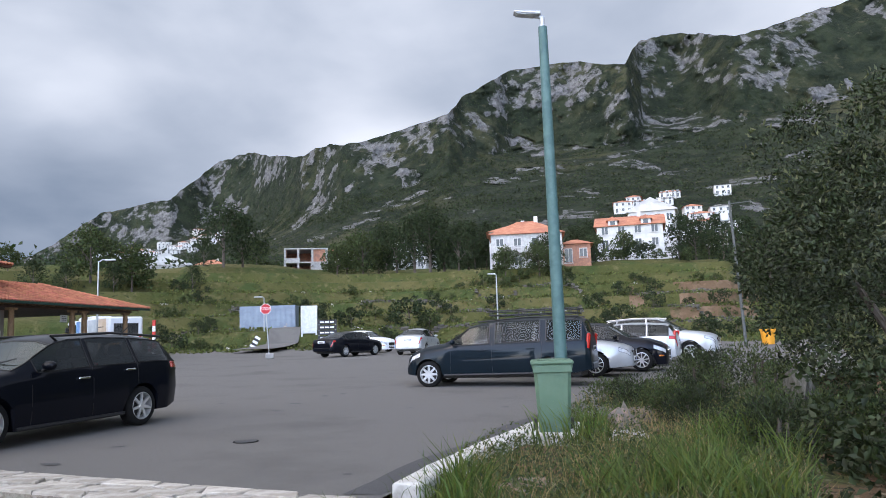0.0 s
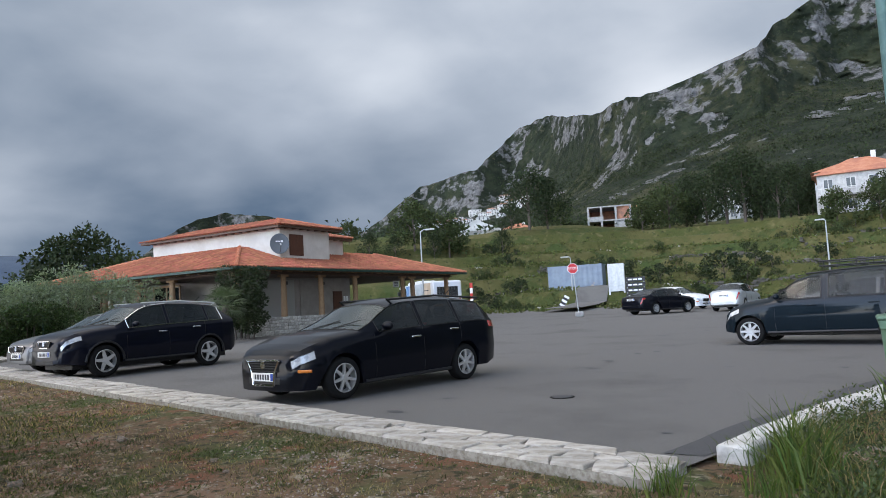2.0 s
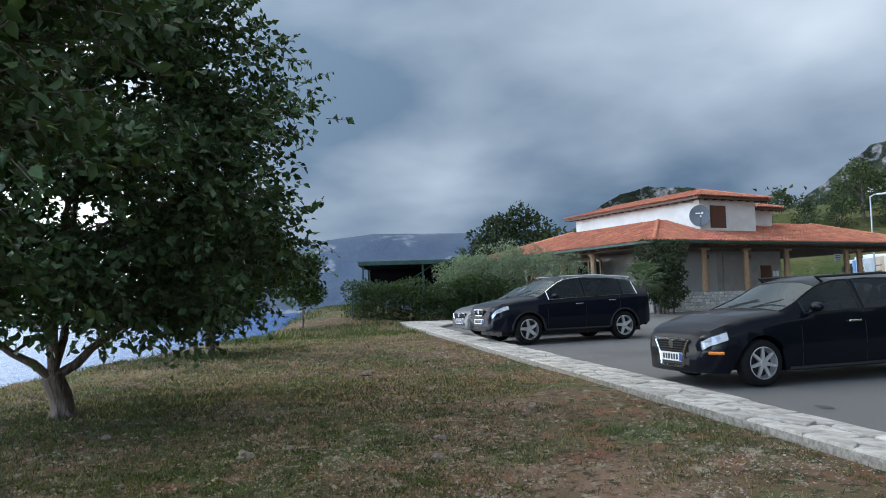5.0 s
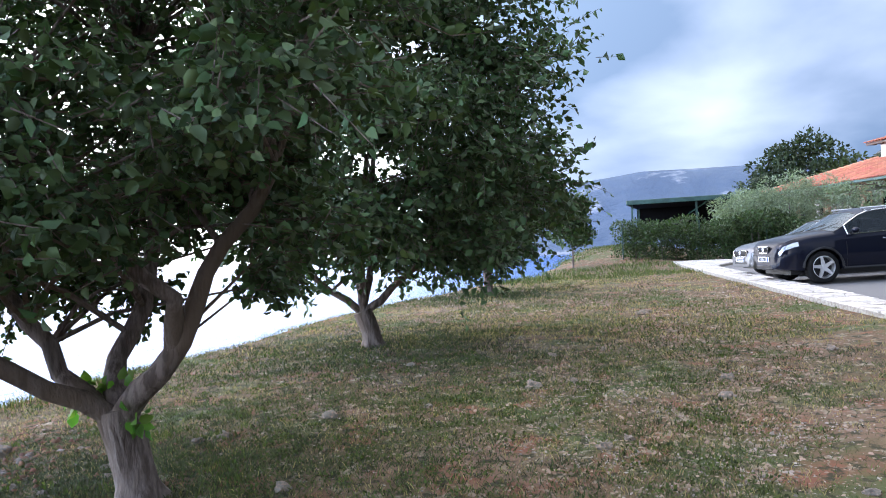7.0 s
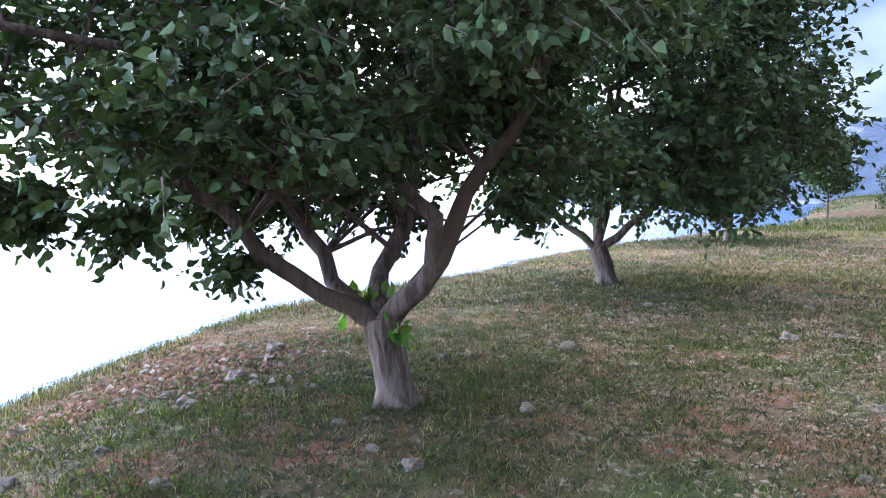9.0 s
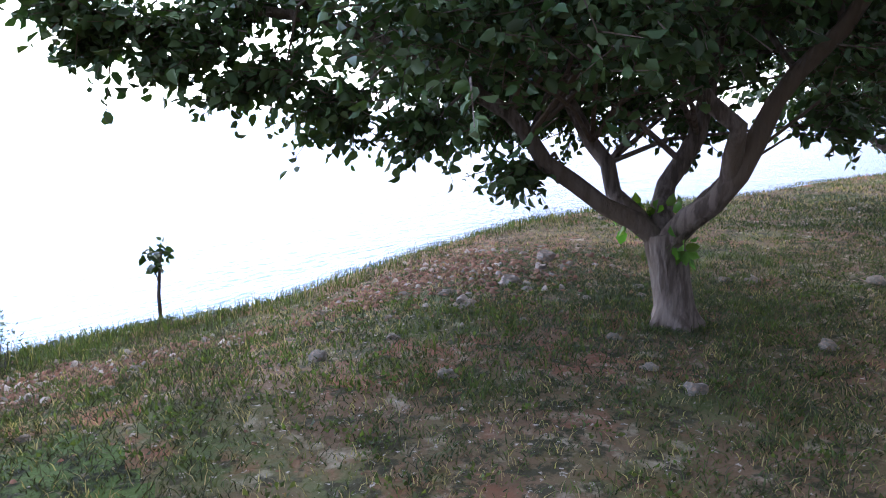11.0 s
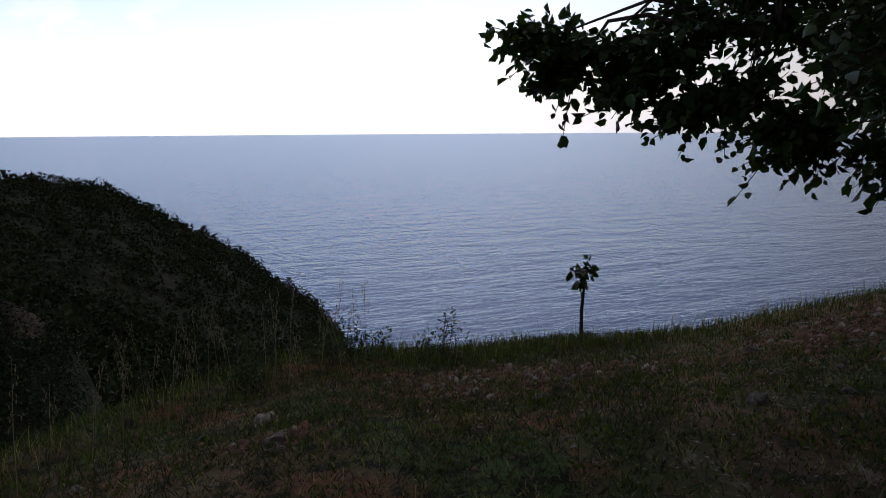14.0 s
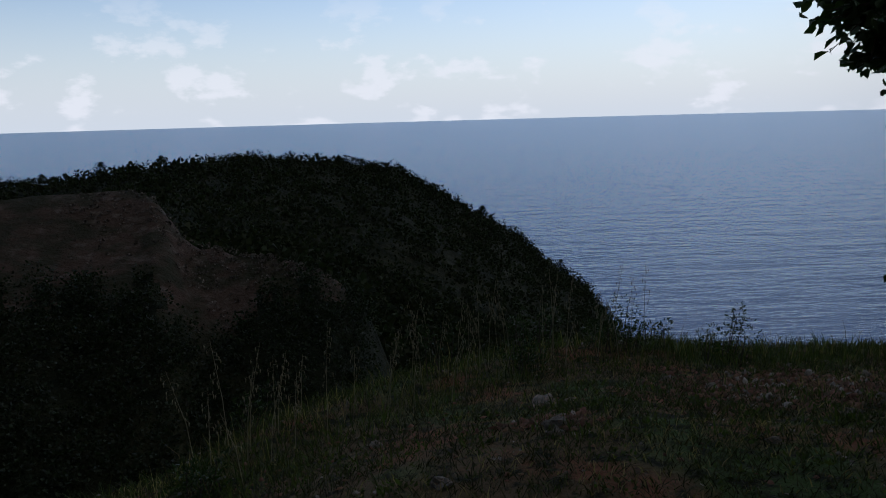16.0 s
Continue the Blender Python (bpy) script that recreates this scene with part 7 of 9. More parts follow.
# low foliage hanging behind the limbs
for i in range(15):
    a, q = radians(r1.uniform(97, 126)), r1.uniform(5.2, 6.6)
    crown1[0].append((-math.sin(a) * q, math.cos(a) * q, r1.uniform(0.95, 1.45)))
    crown1[1].append((0.2, 0.2, 0.12))
tree1, o1 = fruit_tree(-4.5, -1.47, T1, [(-4.5, -1.47, -0.14), (-4.49, -1.5, 0.05), (-4.48, -1.53, 0.22), (-4.46, -1.57, 0.4)], 11, "broad leafy mulberry tree with pale trunk and low limbs", crown1, 48, 0.066, off_eye=True)
P, O = clumps([(0.02, -0.12, 0.62), (0.12, 0.05, 0.5), (-0.05, -0.35, 0.62)], [(0.1, 0.1, 0.12), (0.07, 0.07, 0.08), (0.1, 0.1, 0.1)], 16, 61)
leaf_mesh("young_shoot_leaves", P, O, 0.085, LEAF_YOUNG, tree1, 62, kind="stuff", droop=0.8, wide=0.7, lobed=True)
T2 = [([(-10.62, -0.66, 0.4), (-10.58, -1.07, 0.72), (-10.5, -1.5, 1.12), (-10.4, -2.0, 1.7)], 0.055),
      ([(-10.6, -0.62, 0.4), (-10.66, -0.7, 0.95), (-10.8, -0.6, 1.5), (-10.9, -0.5, 2.6)], 0.07),
      ([(-10.6, -0.6, 0.42), (-10.64, -0.2, 0.74), (-10.6, 0.13, 1.0), (-10.5, 0.6, 1.6), (-10.4, 1.0, 2.2)], 0.06),
      ([(-10.6, -0.62, 0.5), (-10.4, -0.6, 1.1), (-10.1, -0.4, 2.1), (-9.8, -0.2, 3.2)], 0.055),
      ([(-10.65, -0.62, 0.5), (-10.9, -0.5, 1.2), (-11.4, 0.2, 2.2), (-11.6, 0.6, 3.2)], 0.055)]
crown2 = dome_lumps(r1, -10.6, -0.35, [(1.12, 1.7), (1.45, 2.15), (2.2, 2.4), (3.6, 2.5), (4.6, 2.25), (5.6, 1.6), (6.6, 0.8)], 265, 0.36, 0.6)
tree2, o2 = fruit_tree(-10.62, -0.5, T2, [(-10.62, -0.5, -0.1), (-10.61, -0.54, 0.15), (-10.6, -0.64, 0.42)], 23, "spreading leafy mulberry tree on the lawn above the sea", crown2, 34, 0.11, size=1.15, lobed=False)
T3 = [([(-19.4, 1.9, 0.9), (-19.5, 1.2, 1.5), (-19.6, 0.4, 2.1)], 0.05), ([(-19.4, 1.9, 0.9), (-19.4, 2.5, 1.5), (-19.3, 3.2, 2.0)], 0.05), ([(-19.4, 1.9, 0.9), (-19.1, 1.9, 1.8), (-18.9, 2.0, 2.8)], 0.06), ([(-19.4, 1.9, 1.0), (-20.0, 2.0, 1.9), (-20.4, 2.1, 2.7)], 0.05)]
crown3 = dome_lumps(r1, -19.4, 1.9, [(1.0, 1.0), (1.5, 1.45), (2.4, 1.5), (3.2, 1.2), (3.9, 0.5)], 80, 0.3, 0.46)
tree3, o3 = fruit_tree(-19.4, 1.95, T3, [(-19.4, 1.95, 0.02), (-19.42, 1.93, 0.5), (-19.4, 1.9, 0.95)], 37, "smaller leafy fruit tree further along the lawn", crown3, 20, 0.14, size=0.95, lobed=False)


def slim_tree(x, y, z, h, seed, label, leaf, mat, n_limbs, per, name="tree", spread=0.16, low=0.25, lean=0.55, bark=None, levels=1, group=""):
    T = thing(name, pose(x, y, z), label, "tree" if name == "tree" else name.replace("_", " "), group)
    rnd = random.Random(seed)
    tb = bmesh.new()
    add_tube(tb, [(0, 0, -0.1), (0.02, 0.01, h * 0.3), (-0.03, 0.02, h * 0.62)], [h * 0.016, h * 0.013, h * 0.008], 8)
    part("trunk", tb, bark or BARK, T, "", 60)
    bb = bmesh.new()
    tips = []
    for k in range(n_limbs):
        f = low + (0.62 - low) * k / max(1, n_limbs - 1)
        a = k * 2.4 + rnd.uniform(-0.4, 0.4)
        grow(rnd, (0, 0, h * f), (math.cos(a) * lean, math.sin(a) * lean, 1.0), h * 0.2, h * 0.006, levels, tips, bb, 0.6)
    part("boughs", bb, bark or BARK, T, "", 60)["kind"] = "stuff"
    leaves_on(tips, per, spread, seed, leaf, mat, T)
    return T


slim_tree(-29.7, 6.3, terrace_z(-29.7, 6.3), 2.9, 5, "young fig tree with an open crown at the lawn's end", 0.17, LEAF_HEDGE, 7, 16, spread=0.2, low=0.15, levels=2)
def sapling():
    x, y = -4.03, -5.98
    z = terrace_z(x, y)
    T = thing("sapling", pose(x, y, z), "thin fig sapling with a tuft of leaves at the brink", "sapling")
    h = -0.07 - z
    part("stem", tube([(0, 0, -0.1), (0.005, 0.0, h * 0.35), (-0.015, 0.01, h * 0.66), (-0.03, 0.02, h * 0.86)], [0.02, 0.017, 0.013, 0.007], 7), BARK_DARK, T, "", 60)
    part("side_twig", tube([(0, 0, h * 0.52), (0.04, 0.03, h * 0.62), (0.05, 0.04, h * 0.7)], [0.008, 0.006, 0.004], 5), BARK_DARK, T)
    P, O = clumps([(-0.02, 0.02, h * 0.9), (-0.09, 0.0, h * 0.84), (0.09, 0.05, h * 0.84), (0.05, 0.04, h * 0.72)], [(0.09, 0.09, 0.07), (0.06, 0.06, 0.05), (0.06, 0.06, 0.05), (0.03, 0.03, 0.03)], 11, 3)
    leaf_mesh("leaves", P, O, 0.075, LEAF_HEDGE, T, 8, lobed=True, wide=0.85)


sapling()


def bushy(name, label, category, centres, radii, per, leaf, mat, seed, base, stems=5, group="", droop=0.2, wide=0.55, stem=0.045):
    """A shrub or hedge of overlapping lumps of leaves on a few stems."""
    x, y, z = base
    T = thing(name, pose(x, y, z), label, category, group)
    rnd = random.Random(seed)
    sb = bmesh.new()
    for k in range(stems):
        c = centres[k % len(centres)]
        add_tube(sb, [(c[0] * 0.6 + rnd.uniform(-0.1, 0.1), c[1] * 0.6, -0.15), (c[0] * 0.9, c[1] * 0.9, c[2])], [stem, stem * 0.45], 6)
    part("stem_work", sb, BARK_DARK, T)["kind"] = "stuff"
    P, O = clumps(centres, radii, per, seed)
    leaf_mesh("foliage", P, O, leaf, mat, T, seed + 3, droop=droop, wide=wide)
    return T


def lumps(rnd, n, sx, sy, z0, z1, r0, r1):
    C, R = [], []
    for i in range(n):
        C.append((rnd.uniform(-sx, sx), rnd.uniform(-sy, sy), rnd.uniform(z0, z1)))
        r = rnd.uniform(r0, r1)
        R.append((r, r, r * 0.85))
    return C, R


rnd = random.Random(77)
# hedge beyond the cars
for i in range(6):
    f = i / 5
    x, y = -31.3 + 1.9 * f, 9.4 + 5.6 * f
    C, R = lumps(rnd, 28, 0.85, 0.65, 0.3, 1.8, 0.32, 0.5)
    bushy("hedge_bush", "clipped dark green hedge shrub beyond the parked cars", "hedge", C, R, 170, 0.1, LEAF_HEDGE, 100 + i, (x, y, lot_z(x, y) - 0.1), group="hedge beyond the cars")
for k, (x, y) in enumerate(((-31.0, 8.7), (-30.0, 11.6), (-29.2, 14.0))):
    p = thing("fence_post", pose(x, y, lot_z(x, y) - 0.1), "thin green fence post in front of the hedge", "fence post", "posts of the hedge fence")
    part("post", tube([(0, 0, -0.2), (0, 0, 1.75)], 0.03, 8), GREEN_STEEL, p)
    part("cap", tube([(0, 0, 1.75), (0, 0, 1.79)], 0.036, 8), GREEN_STEEL, p)
# olive shrubs
for i, (x, y, s) in enumerate(((-31.2, 13.9, 1.0), (-30.4, 15.8, 1.15), (-29.4, 17.6, 1.0), (-32.5, 15.5, 1.0))):
    C, R = lumps(rnd, 34, 1.25 * s, 1.1 * s, 0.5, 2.75 * s, 0.4, 0.62)
    bushy("olive_shrub", "silvery green olive shrub beside the restaurant", "shrub", C, R, 260, 0.12, LEAF_OLIVE, 200 + i, (x, y, 0.2), group="olive shrubs", wide=0.28)


def palm(x, y, z, h, seed):
    T = thing("palm", pose(x, y, z), "small fan palm beside the stone parapet", "palm")
    tb = tube([(0, 0, -0.1), (0, 0, h * 0.3), (0.02, 0, h * 0.6)], [0.16, 0.15, 0.13], 10)
    part("trunk", tb, BARK_DARK, T)
    g = random.Random(seed)
    for k in range(26):
        a, el = k * 2.39996, radians(-25 + 100 * (k / 26))
        d = Vector((math.cos(a) * math.cos(el), math.sin(a) * math.cos(el), math.sin(el)))
        c = Vector((0, 0, h * 0.6)) + d * 0.5
        bm = bmesh.new()
        side = d.cross(Vector((0, 0, 1))).normalized() if abs(d.z) < 0.98 else Vector((1, 0, 0))
        up = side.cross(d)
        add_tube(bm, [Vector((0, 0, h * 0.6)), c], 0.012, 4)
        for j in range(13):
            t = radians(-75 + 150 * j / 12)
            w = (d * math.cos(t) + side * math.sin(t)).normalized()
            tip = c + w * 0.62 - Vector((0, 0, 0.12 + 0.05 * g.random()))
            m = c + w * 0.3 + up * 0.03
            n = w.cross(up).normalized() * 0.022
            vs = [bm.verts.new(p) for p in (c, m + n, tip, m - n)]
            bm.faces.new(vs)
        part("frond", bm, LEAF_PALM, T)
    return T


LEAF_PALM = material("palm_frond", (0.05, 0.078, 0.026), 0.5, second=(0.09, 0.12, 0.045), scale=3, vary=0.25)
palm(-25.3, 19.4, 0.25, 2.6, 4)
C, R = lumps(rnd, 46, 1.05, 0.6, 0.25, 3.0, 0.3, 0.52)
bushy("creeper", "dark creeper climbing over the restaurant's corner post", "creeper", C, R, 220, 0.11, LEAF_DARK, 301, (-26.9, 21.7, 0.3), stems=8)
for i in range(5):
    C, R = lumps(rnd, 7, 0.35, 0.3, 0.25, 0.95, 0.2, 0.3)
    x, y = -27.5 - 1.4 * i, 21.8 - 0.1 * i
    bushy("potted_shrub", "small shrub beside the restaurant terrace", "shrub", C, R, 90, 0.08, LEAF_HEDGE, 320 + i, (x, y, 0.5), stems=3, group="shrubs at the terrace")

# large evergreen at the right of the bank, seen dark
g2 = random.Random(5)
C, R = [], []
OAK_SHAPE = [(-1.6, 2.0), (0.4, 2.2), (1.8, 2.6), (2.8, 3.0), (3.7, 2.8), (4.5, 2.1), (5.3, 1.0)]
for i in range(210):
    a = g2.uniform(0, 2 * math.pi)
    rr = g2.random() ** 0.4
    zz = g2.uniform(-1.6, 5.2)
    wdt = interp(zz, OAK_SHAPE) * (1 + 0.12 * math.sin(3 * a + zz))
    C.append((math.cos(a) * rr * wdt, math.sin(a) * rr * wdt, zz))
    q = g2.uniform(0.3, 0.62)
    R.append((q, q, q * 0.85))
OAK_X, OAK_Y = 4.65, 11.5
T = thing("evergreen_oak", pose(OAK_X, OAK_Y, -0.6), "large dark evergreen oak leaning over the bank", "tree")
tb = bmesh.new()
for k in range(6):
    a = k * 1.05
    add_tube(tb, [(0.1 * math.cos(a), 0.1 * math.sin(a), -1.5), (0.5 * math.cos(a), 0.5 * math.sin(a), 0.8), (1.4 * math.cos(a), 1.4 * math.sin(a), 2.4)], [0.16, 0.11, 0.04], 8)
part("trunk", tb, BARK_DARK, T)
P, O = clumps(C, R, 430, 9)
leaf_mesh("crown", P, O, 0.075, LEAF_OAK, T, 10, wide=0.5, droop=0.0)
P, O = clumps([tuple(np.array(c) * np.array([1.04, 1.04, 1.02])) for c in C[::2] if c[2] > 0], [r for c, r in zip(C[::2], R[::2]) if c[2] > 0], 60, 19, 0.9)
leaf_mesh("new_growth", P, O, 0.085, LEAF_SPRIG, T, 20, kind="stuff", wide=0.35, droop=-0.6)

# dark shrubs in the hollow below the verge
for k, (x, y, z, s) in enumerate(((2.3, 5.6, -0.9, 1.0), (3.0, 6.8, -0.8, 1.2), (2.9, 8.3, -0.5, 1.2), (4.2, 8.6, -0.5, 1.4), (3.4, 5.2, -1.4, 1.2), (2.0, 4.4, -1.3, 0.9), (5.2, 7.4, -1.3, 1.5), (4.6, 6.2, -1.6, 1.4), (3.9, 7.2, -1.2, 1.4), (5.6, 9.4, -0.8, 1.5), (3.3, 9.6, -0.7, 1.0), (2.7, 4.0, -1.7, 1.0), (4.2, 4.6, -2.0, 1.3))):
    C, R = lumps(rnd, 26, 0.9 * s, 0.8 * s, -0.4, 1.0 * s, 0.25, 0.45)
    bushy("dark_shrub", "dark evergreen shrub in the hollow below the verge", "shrub", C, R, 160, 0.09, LEAF_DARK, 340 + k, (x, y, z), stems=5, group="dark shrubs in the hollow")

# ---- the slope beyond the road ----
def polar(a, r):
    return -math.sin(radians(a)) * r, math.cos(radians(a)) * r


ROOF_ORANGE = material("orange_roof", (0.42, 0.16, 0.09), 0.85, second=(0.5, 0.22, 0.13), scale=1.5, third=(0.33, 0.12, 0.08), third_scale=0.4)
BRICK_RED = material("hollow_red_brick", (0.27, 0.14, 0.1), 0.9, second=(0.44, 0.2, 0.12), scale=3, bump=0.4)
PANE = material("far_window_glass", (0.035, 0.045, 0.055), 0.15)
GREY_STONE_HOUSE = material("pale_stone_facing", (0.5, 0.49, 0.47), 0.9, second=(0.36, 0.35, 0.33), scale=2.5, bump=0.5, bump_scale=6)
CONTAINER_BLUE = material("pale_blue_container_paint", (0.2, 0.25, 0.31), 0.5, second=(0.16, 0.2, 0.26), scale=1.2, third=(0.35, 0.3, 0.26), third_scale=0.9, third_range=(0.62, 0.7))


def house(x, y, z, turn, w, d, h, label, wall=WHITE_WALL, roof=ROOF_ORANGE, floors=2, cols=4, roof_h=1.8, flat=False, gable=False, dormers=0, chimney=True, balcony=False, group="", deep=4.0):
    """A house with its front towards local -y."""
    H = thing("house", pose(x, y, z, 0, 0, turn), label, "house", group)
    part("wall", box(-w / 2, w / 2, 0, d, -deep, h, 0.02), wall, H)
    o = 0.5
    if flat:
        r = part("roof", box(-w / 2 - 0.2, w / 2 + 0.2, -0.2, d + 0.2, h, h + 0.3, 0.03), CONCRETE, H)
    else:
        x0, x1, y0, y1 = -w / 2 - o, w / 2 + o, -o, d + o
        ins = 0.0 if gable else min(w, d) / 2
        if gable == "front":
            pts = [(x0, y0, h), (x1, y0, h), (x1, y1, h), (x0, y1, h), (0, y0, h + roof_h), (0, y1, h + roof_h)]
            fs = [(0, 1, 4), (1, 2, 5, 4), (2, 3, 5), (3, 0, 4, 5), (3, 2, 1, 0)]
        else:
            pts = [(x0, y0, h), (x1, y0, h), (x1, y1, h), (x0, y1, h), (x0 + ins, (y0 + y1) / 2, h + roof_h), (x1 - ins, (y0 + y1) / 2, h + roof_h)]
            fs = [(0, 1, 5, 4), (1, 2, 5), (2, 3, 4, 5), (3, 0, 4), (3, 2, 1, 0)]
        r = part("roof", quad_mesh(pts, fs), roof, H)
        if gable == "front":
            part("gable_wall", quad_mesh([(-w / 2, -0.01, h - 0.05), (w / 2, -0.01, h - 0.05), (0, -0.01, h + roof_h * 0.9), (-w / 2, 0.1, h - 0.05), (w / 2, 0.1, h - 0.05), (0, 0.1, h + roof_h * 0.9)], [(0, 1, 2), (5, 4, 3)]), wall, H)
            for s in (-1, 1):
                part("bargeboard", tube([(s * (w / 2 + o), y0 - 0.02, h), (0, y0 - 0.02, h + roof_h)], 0.16, 4), WHITE_WALL, r)
    if chimney:
        part("chimney", box(w * 0.12, w * 0.12 + 0.6, d * 0.45, d * 0.45 + 0.6, h, h + roof_h + 0.7, 0.02), WHITE_WALL, r)
    fh = h / floors
    for f in range(floors):
        for c in range(cols):
            cx = -w / 2 + w * (c + 0.5) / cols
            tall = f == 0 and c % 2 == 0
            wz0, wz1 = f * fh + (0.15 if tall else 0.95), f * fh + 2.15
            win = part("window", box(cx - 0.5, cx + 0.5, -0.03, 0.0, wz0, wz1), PANE, H)
            fb = bmesh.new()
            for a, b, p, q in ((cx - 0.6, cx - 0.5, wz0 - 0.1, wz1 + 0.1), (cx + 0.5, cx + 0.6, wz0 - 0.1, wz1 + 0.1), (cx - 0.5, cx + 0.5, wz1, wz1 + 0.1), (cx - 0.04, cx + 0.04, wz0, wz1)):
                add_box(fb, a, b, -0.07, -0.03, p, q)
            part("frame", fb, WHITE_WALL, win)
            part("sill", box(cx - 0.7, cx + 0.7, -0.16, -0.0, wz0 - 0.18, wz0 - 0.1), WHITE_WALL, win)
    for k in range(dormers):
        cx = -w / 2 + w * (k + 0.5) / dormers
        dm = part("dormer", box(cx - 0.8, cx + 0.8, 0.1, 2.2, h + 0.1, h + 1.1), WHITE_WALL, H)
        part("dormer_roof", quad_mesh([(cx - 1.1, -0.1, h + 1.0), (cx + 1.1, -0.1, h + 1.0), (cx, -0.1, h + 1.75), (cx - 1.1, 2.6, h + 1.0), (cx + 1.1, 2.6, h + 1.0), (cx, 2.6, h + 1.75)], [(0, 1, 2), (1, 4, 5, 2), (3, 0, 2, 5), (5, 4, 3)]), roof, dm)
        part("dormer_window", box(cx - 0.4, cx + 0.4, 0.05, 0.1, h + 0.25, h + 0.95), PANE, dm)
    if balcony:
        b = part("balcony", box(-w / 2, w / 2, -1.3, 0, fh - 0.2, fh - 0.02), CONCRETE, H)
        for k in range(int(w / 0.5) + 1):
            part("baluster", box(-w / 2 + 0.5 * k - 0.03, -w / 2 + 0.5 * k + 0.03, -1.28, -1.22, fh - 0.02, fh + 0.85), WHITE_WALL, b)
        part("handrail", box(-w / 2, w / 2, -1.3, -1.2, fh + 0.85, fh + 0.93), WHITE_WALL, b)
    return H


house(-11.2, 108.8, 10.4, 6, 10.5, 9, 5.6, "pale stone two-storey house with an orange roof above the terraces", GREY_STONE_HOUSE, roof_h=2.5, cols=4, balcony=True)
house(4.4, 129.0, 14.6, -3, 11.0, 10, 4.5, "white two-storey house with an orange roof and two dormers", roof_h=2.3, cols=4, dormers=2, gable=True)
house(9.5, 150.0, 19.0, -8, 9, 10, 5.6, "tall white house with a gable front behind the orange roofed one", cols=4, roof=WHITE_WALL, roof_h=2.6, gable="front", floors=2)
house(-14.5, 124.0, 15.0, 8, 9, 8, 3.6, "white house with a low orange roof among trees", floors=1, cols=3, roof_h=1.6)
house(-4.2, 112.5, 11.6, 4, 4.4, 6, 2.9, "low brick annexe with an orange roof", BRICK_RED, floors=1, cols=2, roof_h=1.0, chimney=False)
house(-92.5, 142.0, 14.6, 33, 10.5, 10, 3.9, "pale stone house with a white edged gable front", GREY_STONE_HOUSE, roof=WHITE_WALL, gable="front", roof_h=2.5, floors=1, cols=3, chimney=False)
house(-84.5, 148.0, 16.0, 33, 7, 8, 2.6, "white house with an orange roof beside the gabled one", floors=1, cols=2, roof_h=1.6)


def shell_building():
    B = thing("building_shell", pose(-58.4, 138.2, 14.4, 0, 0, 22), "unfinished concrete and red brick building with open storeys", "building")
    for k in range(3):
        part("floor_slab", box(-4.3, 4.3, 0, 8, 2.75 * k - 0.35, 2.75 * k - 0.1), CONCRETE, B)
    for x in (-4.2, -1.6, 1.2, 4.0):
        for y in (0.1, 7.6):
            part("column", box(x - 0.15, x + 0.25, y, y + 0.35, -3.5, 5.2), CONCRETE, B)
    part("brick_wall", box(1.4, 4.2, 0.5, 0.75, 2.65, 5.15), BRICK_RED, B)
    part("brick_wall", box(4.0, 4.25, 0.75, 7.6, -0.1, 5.15), BRICK_RED, B)
    part("brick_wall", box(-4.2, 4.2, 7.2, 7.5, -0.1, 5.15), BRICK_RED, B)
    part("brick_wall", box(-4.15, -3.9, 0.75, 7.6, 2.65, 5.15), BRICK_RED, B)
    part("render_wall", box(0.9, 4.3, 0.3, 0.5, -3.0, 2.4), CONCRETE, B)
    part("parapet", box(-4.3, -1.2, 0.02, 0.15, 2.65, 3.4), CONCRETE, B)


shell_building()


def container(x, y, z, turn, L, mat, label):
    C = thing("container", pose(x, y, z, 0, 0, turn), label, "container")
    bm = bmesh.new()
    n = int(L / 0.14)
    lo, hi = [], []
    for i in range(n + 1):
        dy = 0.036 if (i // 2) % 2 else 0.0
        lo.append(bm.verts.new((-L / 2 + L * i / n, dy, 0.15)))
        hi.append(bm.verts.new((-L / 2 + L * i / n, dy, 2.48)))
    for i in range(n):
        bm.faces.new((lo[i], lo[i + 1], hi[i + 1], hi[i]))
    part("corrugated_side", bm, mat, C)
    part("core", box(-L / 2 + 0.05, L / 2 - 0.05, 0.05, 2.4, 0.12, 2.5), mat, C)
    for zz in (0.06, 2.51):
        part("rail", box(-L / 2, L / 2, -0.02, 2.44, zz - 0.07, zz + 0.07, 0.01), mat, C)
    for sx in (-1, 1):
        part("corner_post", box(sx * L / 2 - 0.08, sx * L / 2 + 0.08, -0.03, 0.12, -0.8, 2.58, 0.01), mat, C)
    return C


container(-34.9, 72.0, 2.45, 12, 5.7, CONTAINER_BLUE, "pale blue corrugated shipping container on the slope")
container(-27.6, 65.6, 1.95, 18, 1.35, PALE_METAL, "small white steel cabin beside the container")


